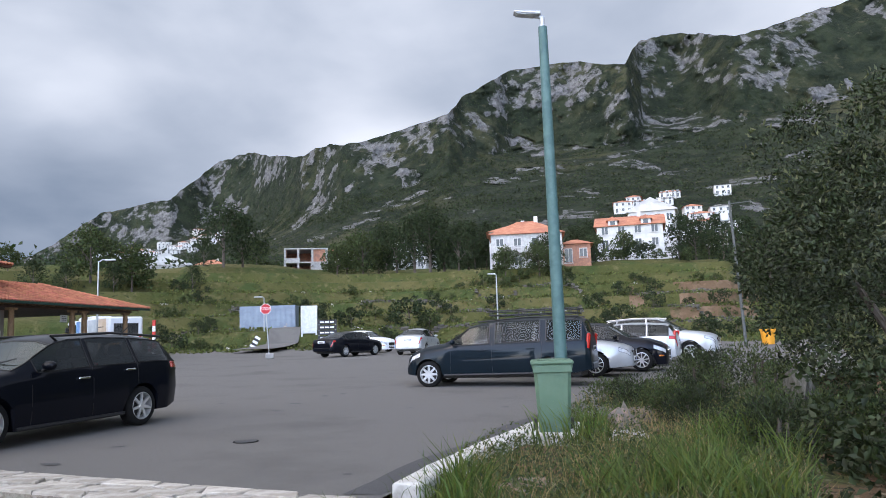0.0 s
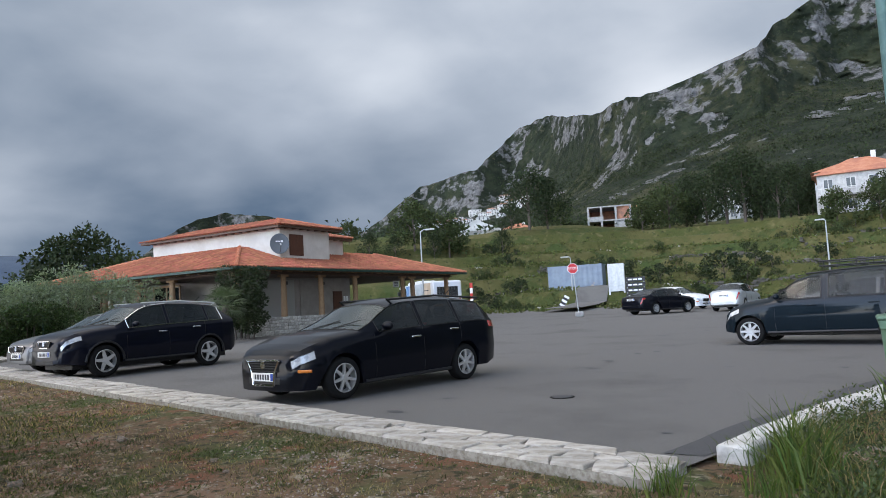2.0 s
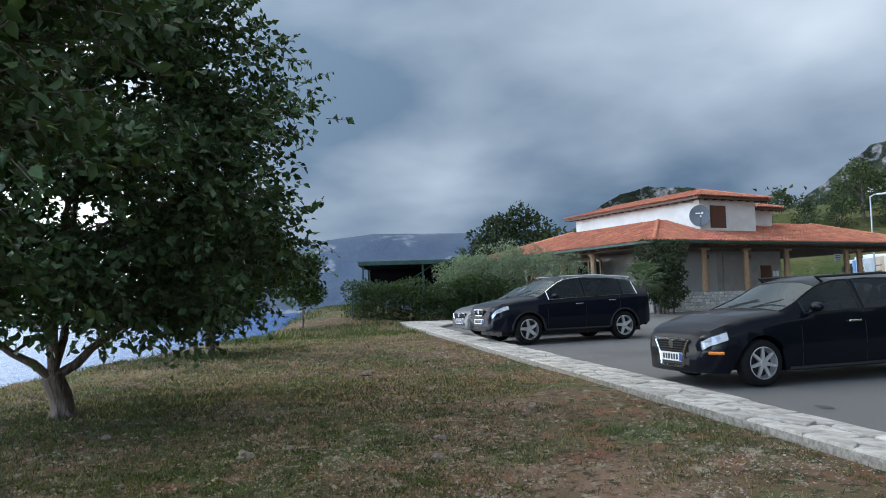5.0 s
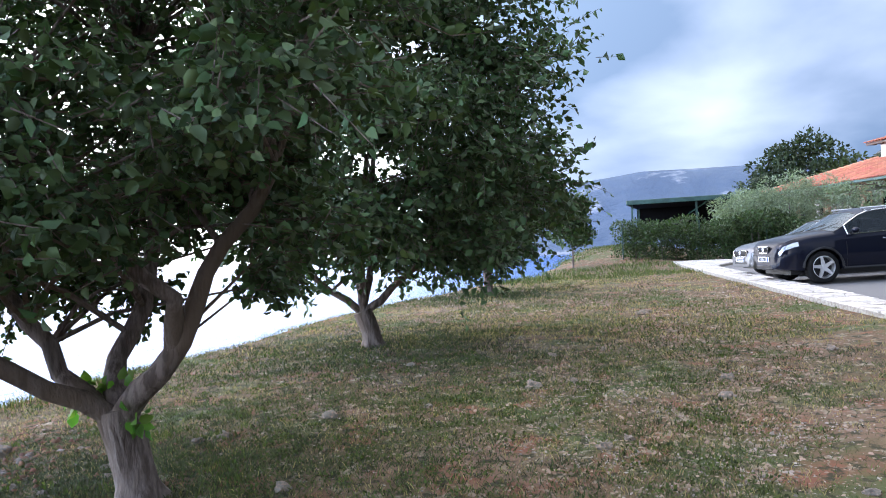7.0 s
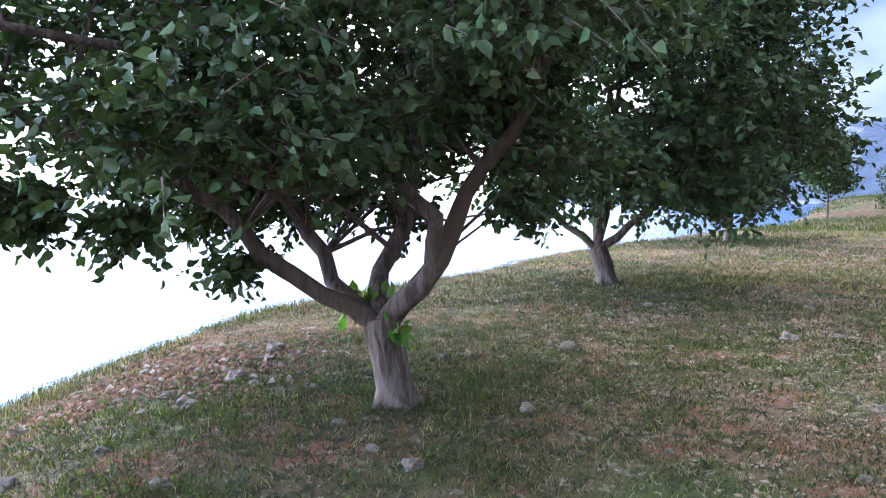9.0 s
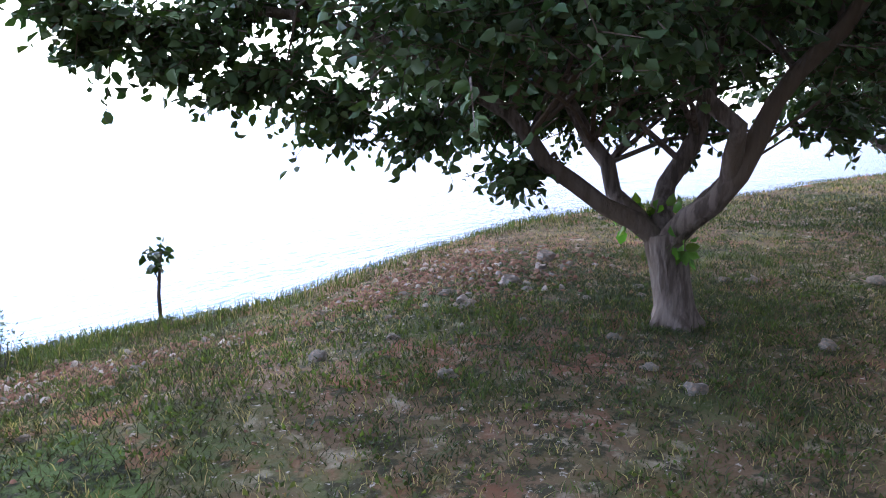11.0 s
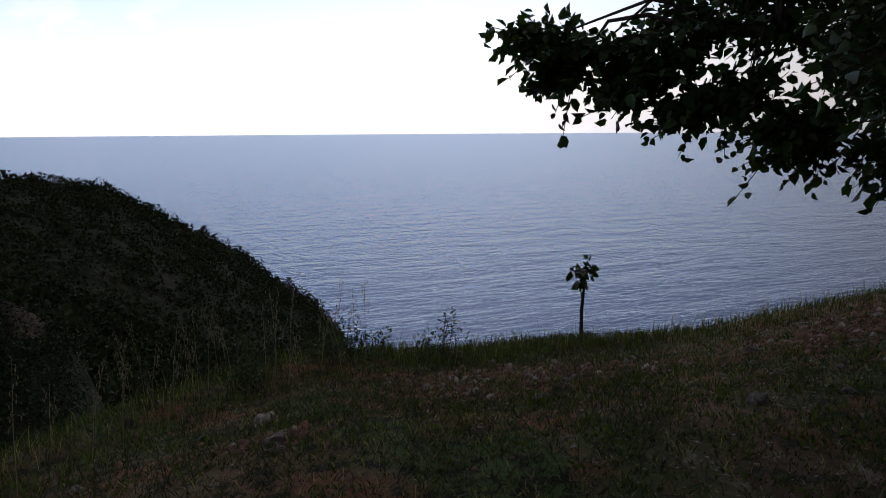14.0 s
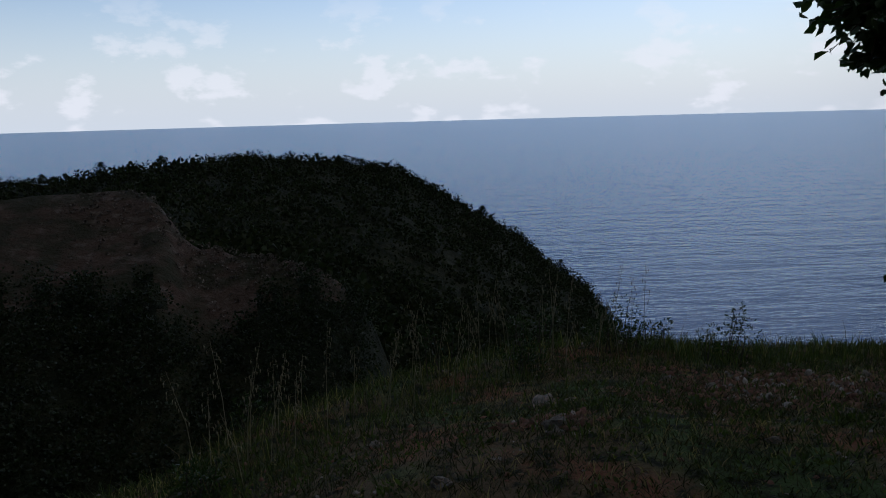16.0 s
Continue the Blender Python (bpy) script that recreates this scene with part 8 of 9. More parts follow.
def board(x, y, z, turn):
    B = thing("direction_sign", pose(x, y, z, 0, 0, turn), "dark stack of direction boards with a yellow lower board", "sign")
    for k in range(4):
        bd = part("board", box(-0.8, 0.8, -0.03, 0.03, 0.75 + 0.45 * k, 1.13 + 0.45 * k, 0.01), INK, B)
        for j in range(3):
            part("word_bar", box(-0.6 + 0.42 * j, -0.28 + 0.42 * j, -0.036, -0.03, 0.88 + 0.45 * k, 1.0 + 0.45 * k), SIGN_WHITE, bd)
    part("yellow_board", box(-0.85, 0.85, -0.04, 0.02, 0.3, 0.68, 0.01), YELLOW, B)
    for s in (-1, 1):
        part("leg", tube([(s * 0.7, 0.06, -0.4), (s * 0.7, 0.06, 2.5)], 0.05, 6), GALV, B)


board(-23.6, 60.0, 0.5, 18)

# far villages on the lower slopes
rv = random.Random(31)
for a0, a1, r0, r1, n in ((31.0, 37.5, 0.86, 1.02, 22), (28.6, 31.0, 0.95, 1.06, 9), (49.3, 52.6, 1.05, 1.1, 15), (-9.5, -4.5, 270, 390, 14), (-4.5, -1.0, 300, 390, 4), (19.0, 23.0, 190, 230, 3), (-2.5, 2.0, 190, 260, 4), (13.8, 15.5, 150, 170, 2)):
    for k in range(n):
        a = a0 + (a1 - a0) * (k + rv.uniform(0.1, 0.9)) / n
        r = rv.uniform(r0, r1) * (interp(a, FOOT) if r0 < 2 else 1.0)
        x, y, z = mountain_point(a, r)[0] if r > 240 else (*polar(a, r), hill_z(*polar(a, r)))
        w = rv.uniform(6, 10) * (1.0 if r < 500 else 1.3)
        house(x, y, z + 0.5, a + rv.uniform(-14, 14), w, rv.uniform(7, 10), rv.choice((3.0, 4.6, 5.2)), rv.choice(("distant white village house on the mountain slope",)), roof_h=1.5,
              roof=rv.choice((ROOF_ORANGE, ROOF_ORANGE, WHITE_WALL, CONCRETE)), floors=2, cols=3, flat=rv.random() < 0.2, chimney=False, group="far village houses", deep=9.0)

# ---- trees and scrub on the slope ----
def far_tree(name, seed, h, w, mat, label, category="tree", leaf=0.37, n=36, per=66):
    T = thing(name, Matrix.Identity(4), label, category)
    r = random.Random(seed)
    tb = bmesh.new()
    add_tube(tb, [(0, 0, -0.8), (0.1, 0, h * 0.35), (0.0, 0.1, h * 0.7)], [0.025 * h, 0.02 * h, 0.008 * h], 7)
    for k in range(5):
        a = k * 1.3
        add_tube(tb, [(0, 0, h * (0.25 + 0.06 * k)), (math.cos(a) * w * 0.5, math.sin(a) * w * 0.5, h * (0.5 + 0.07 * k))], [0.011 * h, 0.004 * h], 5)
    part("trunk", tb, BARK_DARK, T)
    C, R = [], []
    for i in range(n):
        f = r.random()
        z = h * (0.22 + 0.72 * f)
        rad = w * math.sin(math.pi * min(1, 0.18 + 0.8 * f)) ** 0.7
        a = r.uniform(0, 6.283)
        q = rad * math.sqrt(r.uniform(0.1, 1))
        C.append((math.cos(a) * q, math.sin(a) * q, z))
        k = r.uniform(0.16, 0.28) * h * 0.6
        R.append((k, k, k * 0.8))
    P, O = clumps(C, R, per, seed)
    leaf_mesh("crown", P, O, leaf, mat, T, seed + 1, droop=0.1, wide=0.6)
    return T


def cypress(seed):
    T = thing("conifer", Matrix.Identity(4), "dark pointed conifer on the slope", "tree")
    part("trunk", tube([(0, 0, -0.8), (0, 0, 8)], [0.18, 0.04], 6), BARK_DARK, T)
    r = random.Random(seed)
    C, R = [], []
    for i in range(22):
        f = i / 21
        q = 1.7 * (1 - f) ** 0.8
        for k in range(3):
            a = r.uniform(0, 6.283)
            C.append((math.cos(a) * q * 0.7, math.sin(a) * q * 0.7, 1.0 + 8.0 * f))
            R.append((0.35 + q * 0.3,) * 2 + (0.35,))
    P, O = clumps(C, R, 32, seed)
    leaf_mesh("crown", P, O, 0.35, LEAF_FAR, T, seed + 1, droop=0.3, wide=0.35)
    return T


kinds = [far_tree("tree", 401, 8.5, 3.6, LEAF_FAR, "dense dark green tree on the hillside"), far_tree("tree", 402, 7.0, 3.2, LEAF_FAR_LIGHT, "rounded mid-green tree on the hillside"),
         far_tree("tree", 403, 10.0, 4.4, LEAF_FAR, "tall broad dark tree among the houses", n=44), far_tree("tree", 404, 6.0, 2.6, LEAF_FAR_LIGHT, "light green tree on the terrace edge")]
shrub_kinds = [far_tree("shrub", 411, 2.4, 1.7, LEAF_FAR, "rounded dark shrub on the grassy terraces", "shrub", 0.22, 16, 50), far_tree("shrub", 412, 1.7, 1.5, LEAF_FAR_LIGHT, "low green shrub on the grassy terraces", "shrub", 0.2, 14, 46)]
con = cypress(420)
rt = random.Random(71)


def plant(src, a, r, s, group):
    x, y = polar(a, r)
    m = pose(x, y, hill_z(x, y) - 0.15, 0, 0, rt.uniform(0, 360)) @ Matrix.Scale(s, 4)
    o = copy_thing(src, m)
    o["group"] = group
    return o


first = {id(k): True for k in kinds + shrub_kinds + [con]}


def put(src, a, r, s, group):
    if first.pop(id(src), None):
        x, y = polar(a, r)
        src.matrix_basis = pose(x, y, hill_z(x, y) - 0.15, 0, 0, rt.uniform(0, 360))
        src["group"] = group
    else:
        plant(src, a, r, s, group)


for a, r, k, s in ((29.0, 118, 2, 0.62), (27.6, 122, 0, 0.62), (30.4, 125, 0, 0.6), (31.2, 100, 0, 0.42), (35.3, 100, 3, 0.42), (36.5, 98, 0, 0.38), (38.0, 100, 1, 0.4), (39.5, 98, 0, 0.38), (41.5, 100, 0, 0.45), (26.6, 150, 1, 0.8),
                   (20.6, 120, 3, 0.9), (19.8, 128, 1, 0.9), (18.6, 122, 1, 1.1), (17.4, 126, 0, 0.9), (16.0, 124, 2, 0.85), (14.6, 120, 2, 1.05), (13.4, 118, 2, 1.1), (12.3, 122, 0, 1.1), (11.2, 116, 0, 0.9), (10.4, 130, 0, 1.0), (7.6, 104, 3, 0.75), (5.0, 103, 1, 0.75), (4.4, 104, 0, 0.7),
                   (2.0, 118, 0, 0.7), (0.8, 124, 1, 0.7), (-1.4, 122, 3, 0.8), (-5.5, 140, 0, 1.0), (-6.6, 135, 2, 0.8), (-7.5, 150, 1, 1.0), (-8.5, 128, 0, 0.9), (-9.8, 120, 0, 1.0), (-11.5, 115, 2, 1.0), (21.5, 165, 1, 0.8), (16.8, 150, 2, 1.0), (6.0, 150, 0, 1.0), (8.5, 160, 2, 1.0), (1.0, 170, 2, 1.0), (38.5, 130, 2, 0.4), (43.0, 110, 1, 0.5), (44.5, 100, 0, 0.55)):
    put(kinds[k], a, r, s, "trees on the hillside")
for a, r, s in ((9.0, 135, 1.0), (6.8, 140, 0.9), (5.4, 138, 0.9), (2.2, 150, 0.8), (9.9, 128, 0.8)):
    put(con, a, r, s, "conifers among the houses")
for a, r, k, s in ((19.6, 78, 0, 1.3), (15.2, 76, 0, 1.35), (22.0, 80, 0, 1.2), (13.6, 74, 1, 1.0), (26.5, 84, 1, 1.2), (24.6, 88, 1, 1.1)):
    put(shrub_kinds[k], a, r, s, "shrubs on the terraces")
for a in (-6.2, -5.2, -4.2, -3.2, -2.2, -1.2, -0.2, 0.8, 3.0, 4.2, 6.4, 8.2, 9.5):
    put(shrub_kinds[rt.randint(0, 1)], a + rt.uniform(-0.3, 0.3), 121 if a < 1.5 else 102.5, rt.uniform(0.9, 1.5), "shrubs before the houses")
for i in range(120):
    a, r = rt.uniform(-11, 34), rt.uniform(64, 104)
    if r < 81 and 20 < a < 29.5:
        continue
    put(shrub_kinds[rt.randint(0, 1)], a, r, rt.uniform(0.35, 0.9), "shrubs on the terraces")
# trees behind the shelter
for a, r, k, s in ((61.0, 72, 2, 0.95), (63.0, 70, 0, 1.0), (64.3, 74, 0, 0.8), (59.2, 70, 1, 1.05), (57.6, 74, 1, 1.0)):
    x, y = polar(a, r)
    o = copy_thing(kinds[k], pose(x, y, 0.3, 0, 0, rt.uniform(0, 360)) @ Matrix.Scale(s, 4))
    tagged(o, group="trees behind the restaurant")


def scrub_on(name, height, zones, leaf, mat, label, seed, per=9, lift=0.4, clear=None, size=None):
    """Uncountable scrub: knots of leaves scattered over a slope; zones are (bearing from, to, distance from, to, count)."""
    g = random.Random(seed)
    C, R = [], []
    for a0, a1, r0, r1, n in zones:
        for i in range(n):
            a = g.uniform(a0, a1)
            r = math.sqrt(g.uniform(r0 * r0, r1 * r1))
            if clear and clear(a, r):
                continue
            x, y = polar(a, r)
            k = g.uniform(0.5, 1.3) * leaf * 1.1 if size is None else size[0] + (size[1] - size[0]) * g.random() ** 2
            C.append((x, y, height(x, y) + k * lift))
            R.append((k, k, k * 0.8))
    P, O = clumps(C, R, per, seed, 0.5)
    ob = leaf_mesh(name, P, O, leaf, mat, None, seed + 2, droop=0.0, wide=0.75)
    return tagged(ob, label, "scrub", kind="stuff")


def mountain_scrub():
    """Woods on the foot slope and scattered bushes between the crags."""
    g = random.Random(81)
    for (a0, a1, f0, f1, n), leaf, k0, k1, seed in (((-16, 46, 0.0, 1.0, 5200), 0.85, 1.2, 2.9, 811), ((-16, 44, 1.0, 2.0, 5200), 1.1, 1.0, 2.6, 812), ((-16, 44, 2.0, 2.9, 2600), 0.9, 0.8, 2.0, 813), ((46, 62, 0.6, 2.9, 1200), 1.1, 1.0, 2.6, 814)):
        C, Rr = [], []
        for i in range(n):
            a, f = g.uniform(a0, a1), g.uniform(f0, f1)
            k = int(f)
            R, E = mountain_profile(round(a, 3))
            q = 150 if k == 0 else R[k]
            r = q + (R[k + 1] - q) * (f - k)
            if r < 238:
                x, y = polar(a, r)
                p, rock = Vector((x, y, hill_z(x, y))), 0.0
            else:
                p, rock = mountain_point(a, r)
            if rock > 0.5 and g.random() < 0.8 or (-3 < a < 3.5 and r < 175):
                continue
            s = g.uniform(k0, k1) * (1 + 0.5 * smooth(20, 40, a))
            C.append((p.x, p.y, p.z + s * 0.35))
            Rr.append((s, s, s * 0.85))
        P, O = clumps(C, Rr, 13 if leaf < 1 else 10, seed, 0.6)
        tagged(leaf_mesh("mountain_scrub", P, O, leaf, LEAF_FAR if seed != 812 else LEAF_SLOPE, None, seed + 20, droop=0.0, wide=0.75), "dark scrub and small trees on the mountain slope", "scrub", kind="stuff")


LEAF_SLOPE = island_material("slope_scrub_leaf", (0.03, 0.04, 0.018), 0.5, 0.9, 0.03, 0.1)
mountain_scrub()
on_ramp = lambda a, r: r < 81 and abs(a - 27.0 + 3.4 * (r - 55) / 24) < 1.8
SLOPE_GRASS = island_material("slope_grass_leaf", (0.085, 0.096, 0.034), 0.5, 0.85, 0.04, 0.25)
scrub_on("slope_weeds", hill_z, [(-13, 34, 59, 105, 6500)], 0.26, SLOPE_GRASS, "tall grass and weeds on the terraces", 83, 7, 0.2, on_ramp)
scrub_on("slope_stones", hill_z, [(-13, 34, 62, 104, 160)], 0.2, PALE_STONE, "loose pale stones on the terraces", 85, 5, 0.1)


LEAF_HEAD = island_material("headland_wood_leaf", (0.034, 0.042, 0.018), 0.55, 0.95, 0.04, 0.1)
bare = lambda a, r: head_pick(r, a)
scrub_on("headland_scrub", headland_z, [(163.3, 215, 120, 238, 4200), (163.5, 197, 62, 120, 2200)], 0.75, LEAF_HEAD, "dark wind-cropped woodland covering the headland", 91, 18, 0.3, bare, (0.8, 2.4))
scrub_on("headland_crest", headland_z, [(163.3, 214, 196, 238, 700)], 0.5, LEAF_HEAD, "uneven tree tops along the headland's crest", 92, 44, 0.5, bare, (0.4, 1.9))
scrub_on("spur_scrub", headland_z, [(183, 216, 34, 64, 1500), (186, 214, 58, 78, 90)], 0.24, LEAF_DARK, "dark shrubs on the spur below the dirt bench", 94, 40, 0.5, bare, (0.5, 1.5))
scrub_on("valley_scrub", headland_z, [(163, 220, 9, 40, 3000)], 0.17, LEAF_DARK, "dark shrubs in the valley below the terrace", 93, 32, 0.4, None, (0.25, 0.85))
scrub_on("bank_scrub", terrace_z, [(82, 112, 34, 70, 500)], 0.5, LEAF_DARK, "low shrubs on the bank above the sea", 95, 10)


def terrace_walls():
    """Dry stone walls that hold the terraces, each a run of rough stones."""
    g = random.Random(58)
    for a0, a1, r, h in ((-9, -2, 80, 0.9), (-10, -3, 87, 1.0), (-1, 8, 73, 0.9), (9, 17, 74, 1.0), (17, 22, 84, 0.9), (2, 12, 86, 1.0), (12, 19, 94, 1.0), (23, 30, 90, 0.9), (-8, -1, 95, 1.1), (2, 10, 98, 1.1), (27, 33, 82, 0.8), (6, 14, 65, 0.6)):
        bm = bmesh.new()
        a = a0
        while a < a1:
            rr = r + 2.0 * noise.noise(Vector((a * 0.3, r, 0))) + 1.2 * math.sin(a * 0.9 + r)
            x, y = polar(a, rr)
            z = hill_z(x, y) - 0.25
            top = 0.62 * h * (0.5 + 0.5 * noise.noise(Vector((a * 0.8, r, 4.0))) + 0.25)
            zz = 0.0
            while zz < top:
                sz, sx = g.uniform(0.09, 0.19), g.uniform(0.1, 0.24)
                add_box(bm, -sx, sx, -0.25, 0.25, zz, zz + sz * 0.93, 0.0, pose(x + g.uniform(-0.1, 0.1), y + g.uniform(-0.08, 0.08), z, g.uniform(-5, 5), g.uniform(-5, 5), a + g.uniform(-12, 12)))
                zz += sz
            a += math.degrees(0.34 / rr) * g.uniform(0.85, 1.25)
            if g.random() < 0.02:
                a += g.uniform(0.2, 0.7)
        ob = part("terrace_wall", bm, WALL_STONES)
        tagged(ob, "low dry stone wall holding a grassy terrace", "wall", "dry stone terrace walls", kind="structure")


WALL_STONES = island_material("grey_wall_stones", (0.1, 0.092, 0.078), 0.5, 0.9, 0.01)
terrace_walls()

# small trees on the headland's crest
for a, r, s, k in ((201.6, 196, 0.42, 0), (197.6, 197, 0.5, 3), (205.3, 196, 0.38, 1), (184.8, 208, 0.3, 0), (180.3, 224, 0.34, 0), (174.0, 232, 0.42, 0), (171.0, 234, 0.4, 1), (168.0, 236, 0.38, 0)):
    x, y = polar(a, r)
    o = copy_thing(kinds[k], pose(x, y, headland_z(x, y) - 0.3, 0, 0, rt.uniform(0, 360)) @ Matrix.Scale(s, 4))
    tagged(o, "small dark tree on the crest of the headland", group="trees on the headland's crest")


SPILL_STONE = island_material("dull_rubble_stones", (0.2, 0.165, 0.135), 0.5, 0.95, 0.015)


def spill():
    """Pale rubble tipped down the side of the bulldozed bench."""
    g = random.Random(66)
    C, R = [], []
    for i in range(420):
        a = g.uniform(185.6, 204)
        r = interp(a, SPUR_R) - abs(g.gauss(0, 1.2 + 5 * smooth(187, 199, a)))
        x, y = polar(a, r)
        s = 0.05 + 0.3 * g.random() ** 4
        C.append((x, y, headland_z(x, y) + 0.03))
        R.append((s, s, s * 0.6))
    P, O = clumps(C, R, 7, 67, 0.8)
    tagged(leaf_mesh("rubble_spill", P, O, 0.2, SPILL_STONE, None, 68, droop=0.0, wide=0.9, fold=0.3), "pale rubble spilled below the dirt bench", "rubble", kind="stuff")


spill()

# ---- grass, weeds and stones ----
def blades(name, pos, height, width, mat, seed, lean=0.35, label="", bend=0.5):
    """One mesh of bent blades standing at pos (n, 3); height is one number for each or for all."""
    g = np.random.default_rng(seed)
    n = len(pos)
    a = g.uniform(0, 2 * np.pi, n)
    side = np.stack([np.cos(a), np.sin(a), np.zeros(n)], 1)
    b = g.uniform(0, 2 * np.pi, n)
    fall = np.stack([np.cos(b), np.sin(b), np.zeros(n)], 1) * g.uniform(0.3, 1, n)[:, None] * lean
    h = (np.asarray(height) * g.uniform(0.55, 1.25, n))[:, None]
    w = (width * g.uniform(0.7, 1.3, n))[:, None]
    up = np.array([0, 0, 1.0])
    mid = pos + up * h * 0.55 + fall * h * 0.35
    tip = pos + up * h * (1 - 0.35 * bend * np.linalg.norm(fall, axis=1, keepdims=True)) + fall * h * 1.1
    V = np.stack([pos - side * w, pos + side * w, mid + side * w * 0.7, mid - side * w * 0.7, tip], 1).reshape(-1, 3)
    base = (np.arange(n) * 5)[:, None, None]
    F = (np.array([(0, 1, 2), (0, 2, 3), (3, 2, 4)])[None] + base).reshape(-1, 3)
    me = bpy.data.meshes.new(name)
    me.vertices.add(len(V))
    me.vertices.foreach_set("co", V.astype(np.float32).ravel())
    me.loops.add(len(F) * 3)
    me.loops.foreach_set("vertex_index", F.astype(np.int32).ravel())
    me.polygons.add(len(F))
    me.polygons.foreach_set("loop_start", (np.arange(len(F)) * 3).astype(np.int32))
    me.update(calc_edges=True)
    me.materials.append(mat)
    return tagged(new(name, me), label, "grass", kind="stuff")


# Darker than GRASS: natural dark tufts, and tree shade put into the blades.
GRASS_TUFT_SHADE = island_material("dark_tuft_and_shade_blade", (0.04, 0.05, 0.021), 0.55, 0.7, 0.03, 0.25)


def on_lawn(x, y):
    if y > kerb_front(x)[0] - 0.02 and x < -1.9:
        return False
    return True


def scatter(n, a0, a1, r0, r1, seed, patch_scale=0.0, patch_min=0.0, clump=1, clump_r=0.05, where=on_lawn, height=terrace_z, power=1.0):
    g = random.Random(seed)
    out = []
    tries = 0
    while len(out) < n and tries < n * 8:
        tries += 1
        a = g.uniform(a0, a1)
        r = r0 + (r1 - r0) * g.random() ** power
        x, y = polar(a, r)
        if not where(x, y):
            continue
        if patch_scale and noise.noise(Vector((x * patch_scale, y * patch_scale, 2.5))) < patch_min:
            continue
        z = height(x, y)
        for k in range(clump):
            dx, dy = (g.gauss(0, clump_r), g.gauss(0, clump_r)) if clump > 1 else (0, 0)
            out.append((x + dx, y + dy, z - 0.006))
    return np.array(out)


blades("lawn_grass", scatter(52000, 15, 210, 1.9, 9.5, 501, 0.7, -0.18, 8, 0.05, power=0.75), 0.036, 0.0028, GRASS, 1, 1.5, "short patchy green grass on the lawn")
blades("lawn_grass", scatter(34000, 15, 120, 8.5, 26, 502, 0.5, -0.15, 6, 0.09, power=0.8), 0.06, 0.006, GRASS, 2, 1.4, "short patchy green grass further along the lawn")
blades("dry_grass", scatter(46000, 15, 210, 1.9, 12, 503, 0.9, -0.3, 5, 0.06, power=0.75), 0.045, 0.0025, GRASS_DRY, 3, 1.1, "short dry straw grass on the lawn")
blades("far_grass", scatter(9000, 66, 84, 24, 44, 509, 0.3, -0.3, 5, 0.15), 0.14, 0.012, GRASS, 16, 0.8, "fresh green grass on the rise beyond the lawn")
blades("dry_grass", scatter(14000, 20, 115, 10, 27, 504, 0.6, -0.2, 5, 0.1), 0.06, 0.006, GRASS_DRY, 4, 1.1, "dry straw grass further along the lawn")
TURF = island_material("matted_turf_blade", (0.06, 0.055, 0.026), 0.6, 0.9, 0.05, 0.15)
# Darker copy of TURF: the dim seaward foreground put into the blades.
TURF_DARK = island_material("dimmed_turf_blade", (0.043, 0.044, 0.017), 0.6, 0.9, 0.05, 0.15)
blades("matted_turf", scatter(30000, 15, 212, 1.8, 9.5, 541, 0.0, 0.0, 7, 0.06, power=0.65), 0.05, 0.0024, TURF, 31, 2.0, "flattened matted turf on the lawn")
blades("matted_turf", scatter(26000, 15, 110, 2.4, 9, 544, 1.0, -0.05, 20, 0.055, power=0.7), 0.045, 0.0032, GRASS, 34, 1.8, "small green mats of turf between the gravel")
blades("matted_turf", scatter(44000, 140, 214, 1.8, 7.6, 542, 0.0, 0.0, 8, 0.06, power=0.7), 0.055, 0.0026, TURF_DARK, 32, 1.9, "matted turf on the seaward end of the lawn, blades darkened for dimness")
blades("matted_turf", scatter(9000, 20, 116, 9, 26, 543, 0.4, -0.2, 6, 0.12, power=0.8), 0.07, 0.005, TURF, 33, 2.0, "flattened matted turf further along the lawn")
# tufts in the tree's shade and on the mound towards the brink
blades("grass_tufts", scatter(9000, 100, 200, 3.4, 7.2, 505, 0.6, -0.02, 14, 0.06), 0.06, 0.004, GRASS, 5, 0.8, "longer green grass tufts near the brink")


def near_brink(n, a0, a1, d0, d1, seed):
    g = random.Random(seed)
    out = []
    for i in range(n):
        a = g.uniform(a0, a1)
        r = interp(a, BRINK) + g.uniform(d0, d1)
        x, y = polar(a, r)
        out.append((x, y, terrace_z(x, y) - 0.01))
    return np.array(out)


blades("brink_grass", near_brink(3200, 78, 200, -0.5, 0.5, 511), 0.09, 0.0035, GRASS, 6, 0.7, "tall grass fringe along the brink above the sea")
blades("brink_grass", near_brink(2200, 112, 162, -0.45, 0.25, 515), 0.13, 0.003, GRASS, 17, 0.6, "uneven tufts of grass along the brink of the mound")
blades("brink_stalks", near_brink(600, 100, 200, -0.35, 0.6, 512), 0.22, 0.0022, GRASS_DRY, 7, 0.5, "thin dry stalks along the brink")
blades("brink_grass", near_brink(3000, 150, 205, -0.9, 1.6, 513), 0.15, 0.0032, GRASS, 8, 0.7, "tangle of tall grass and weeds at the brink")


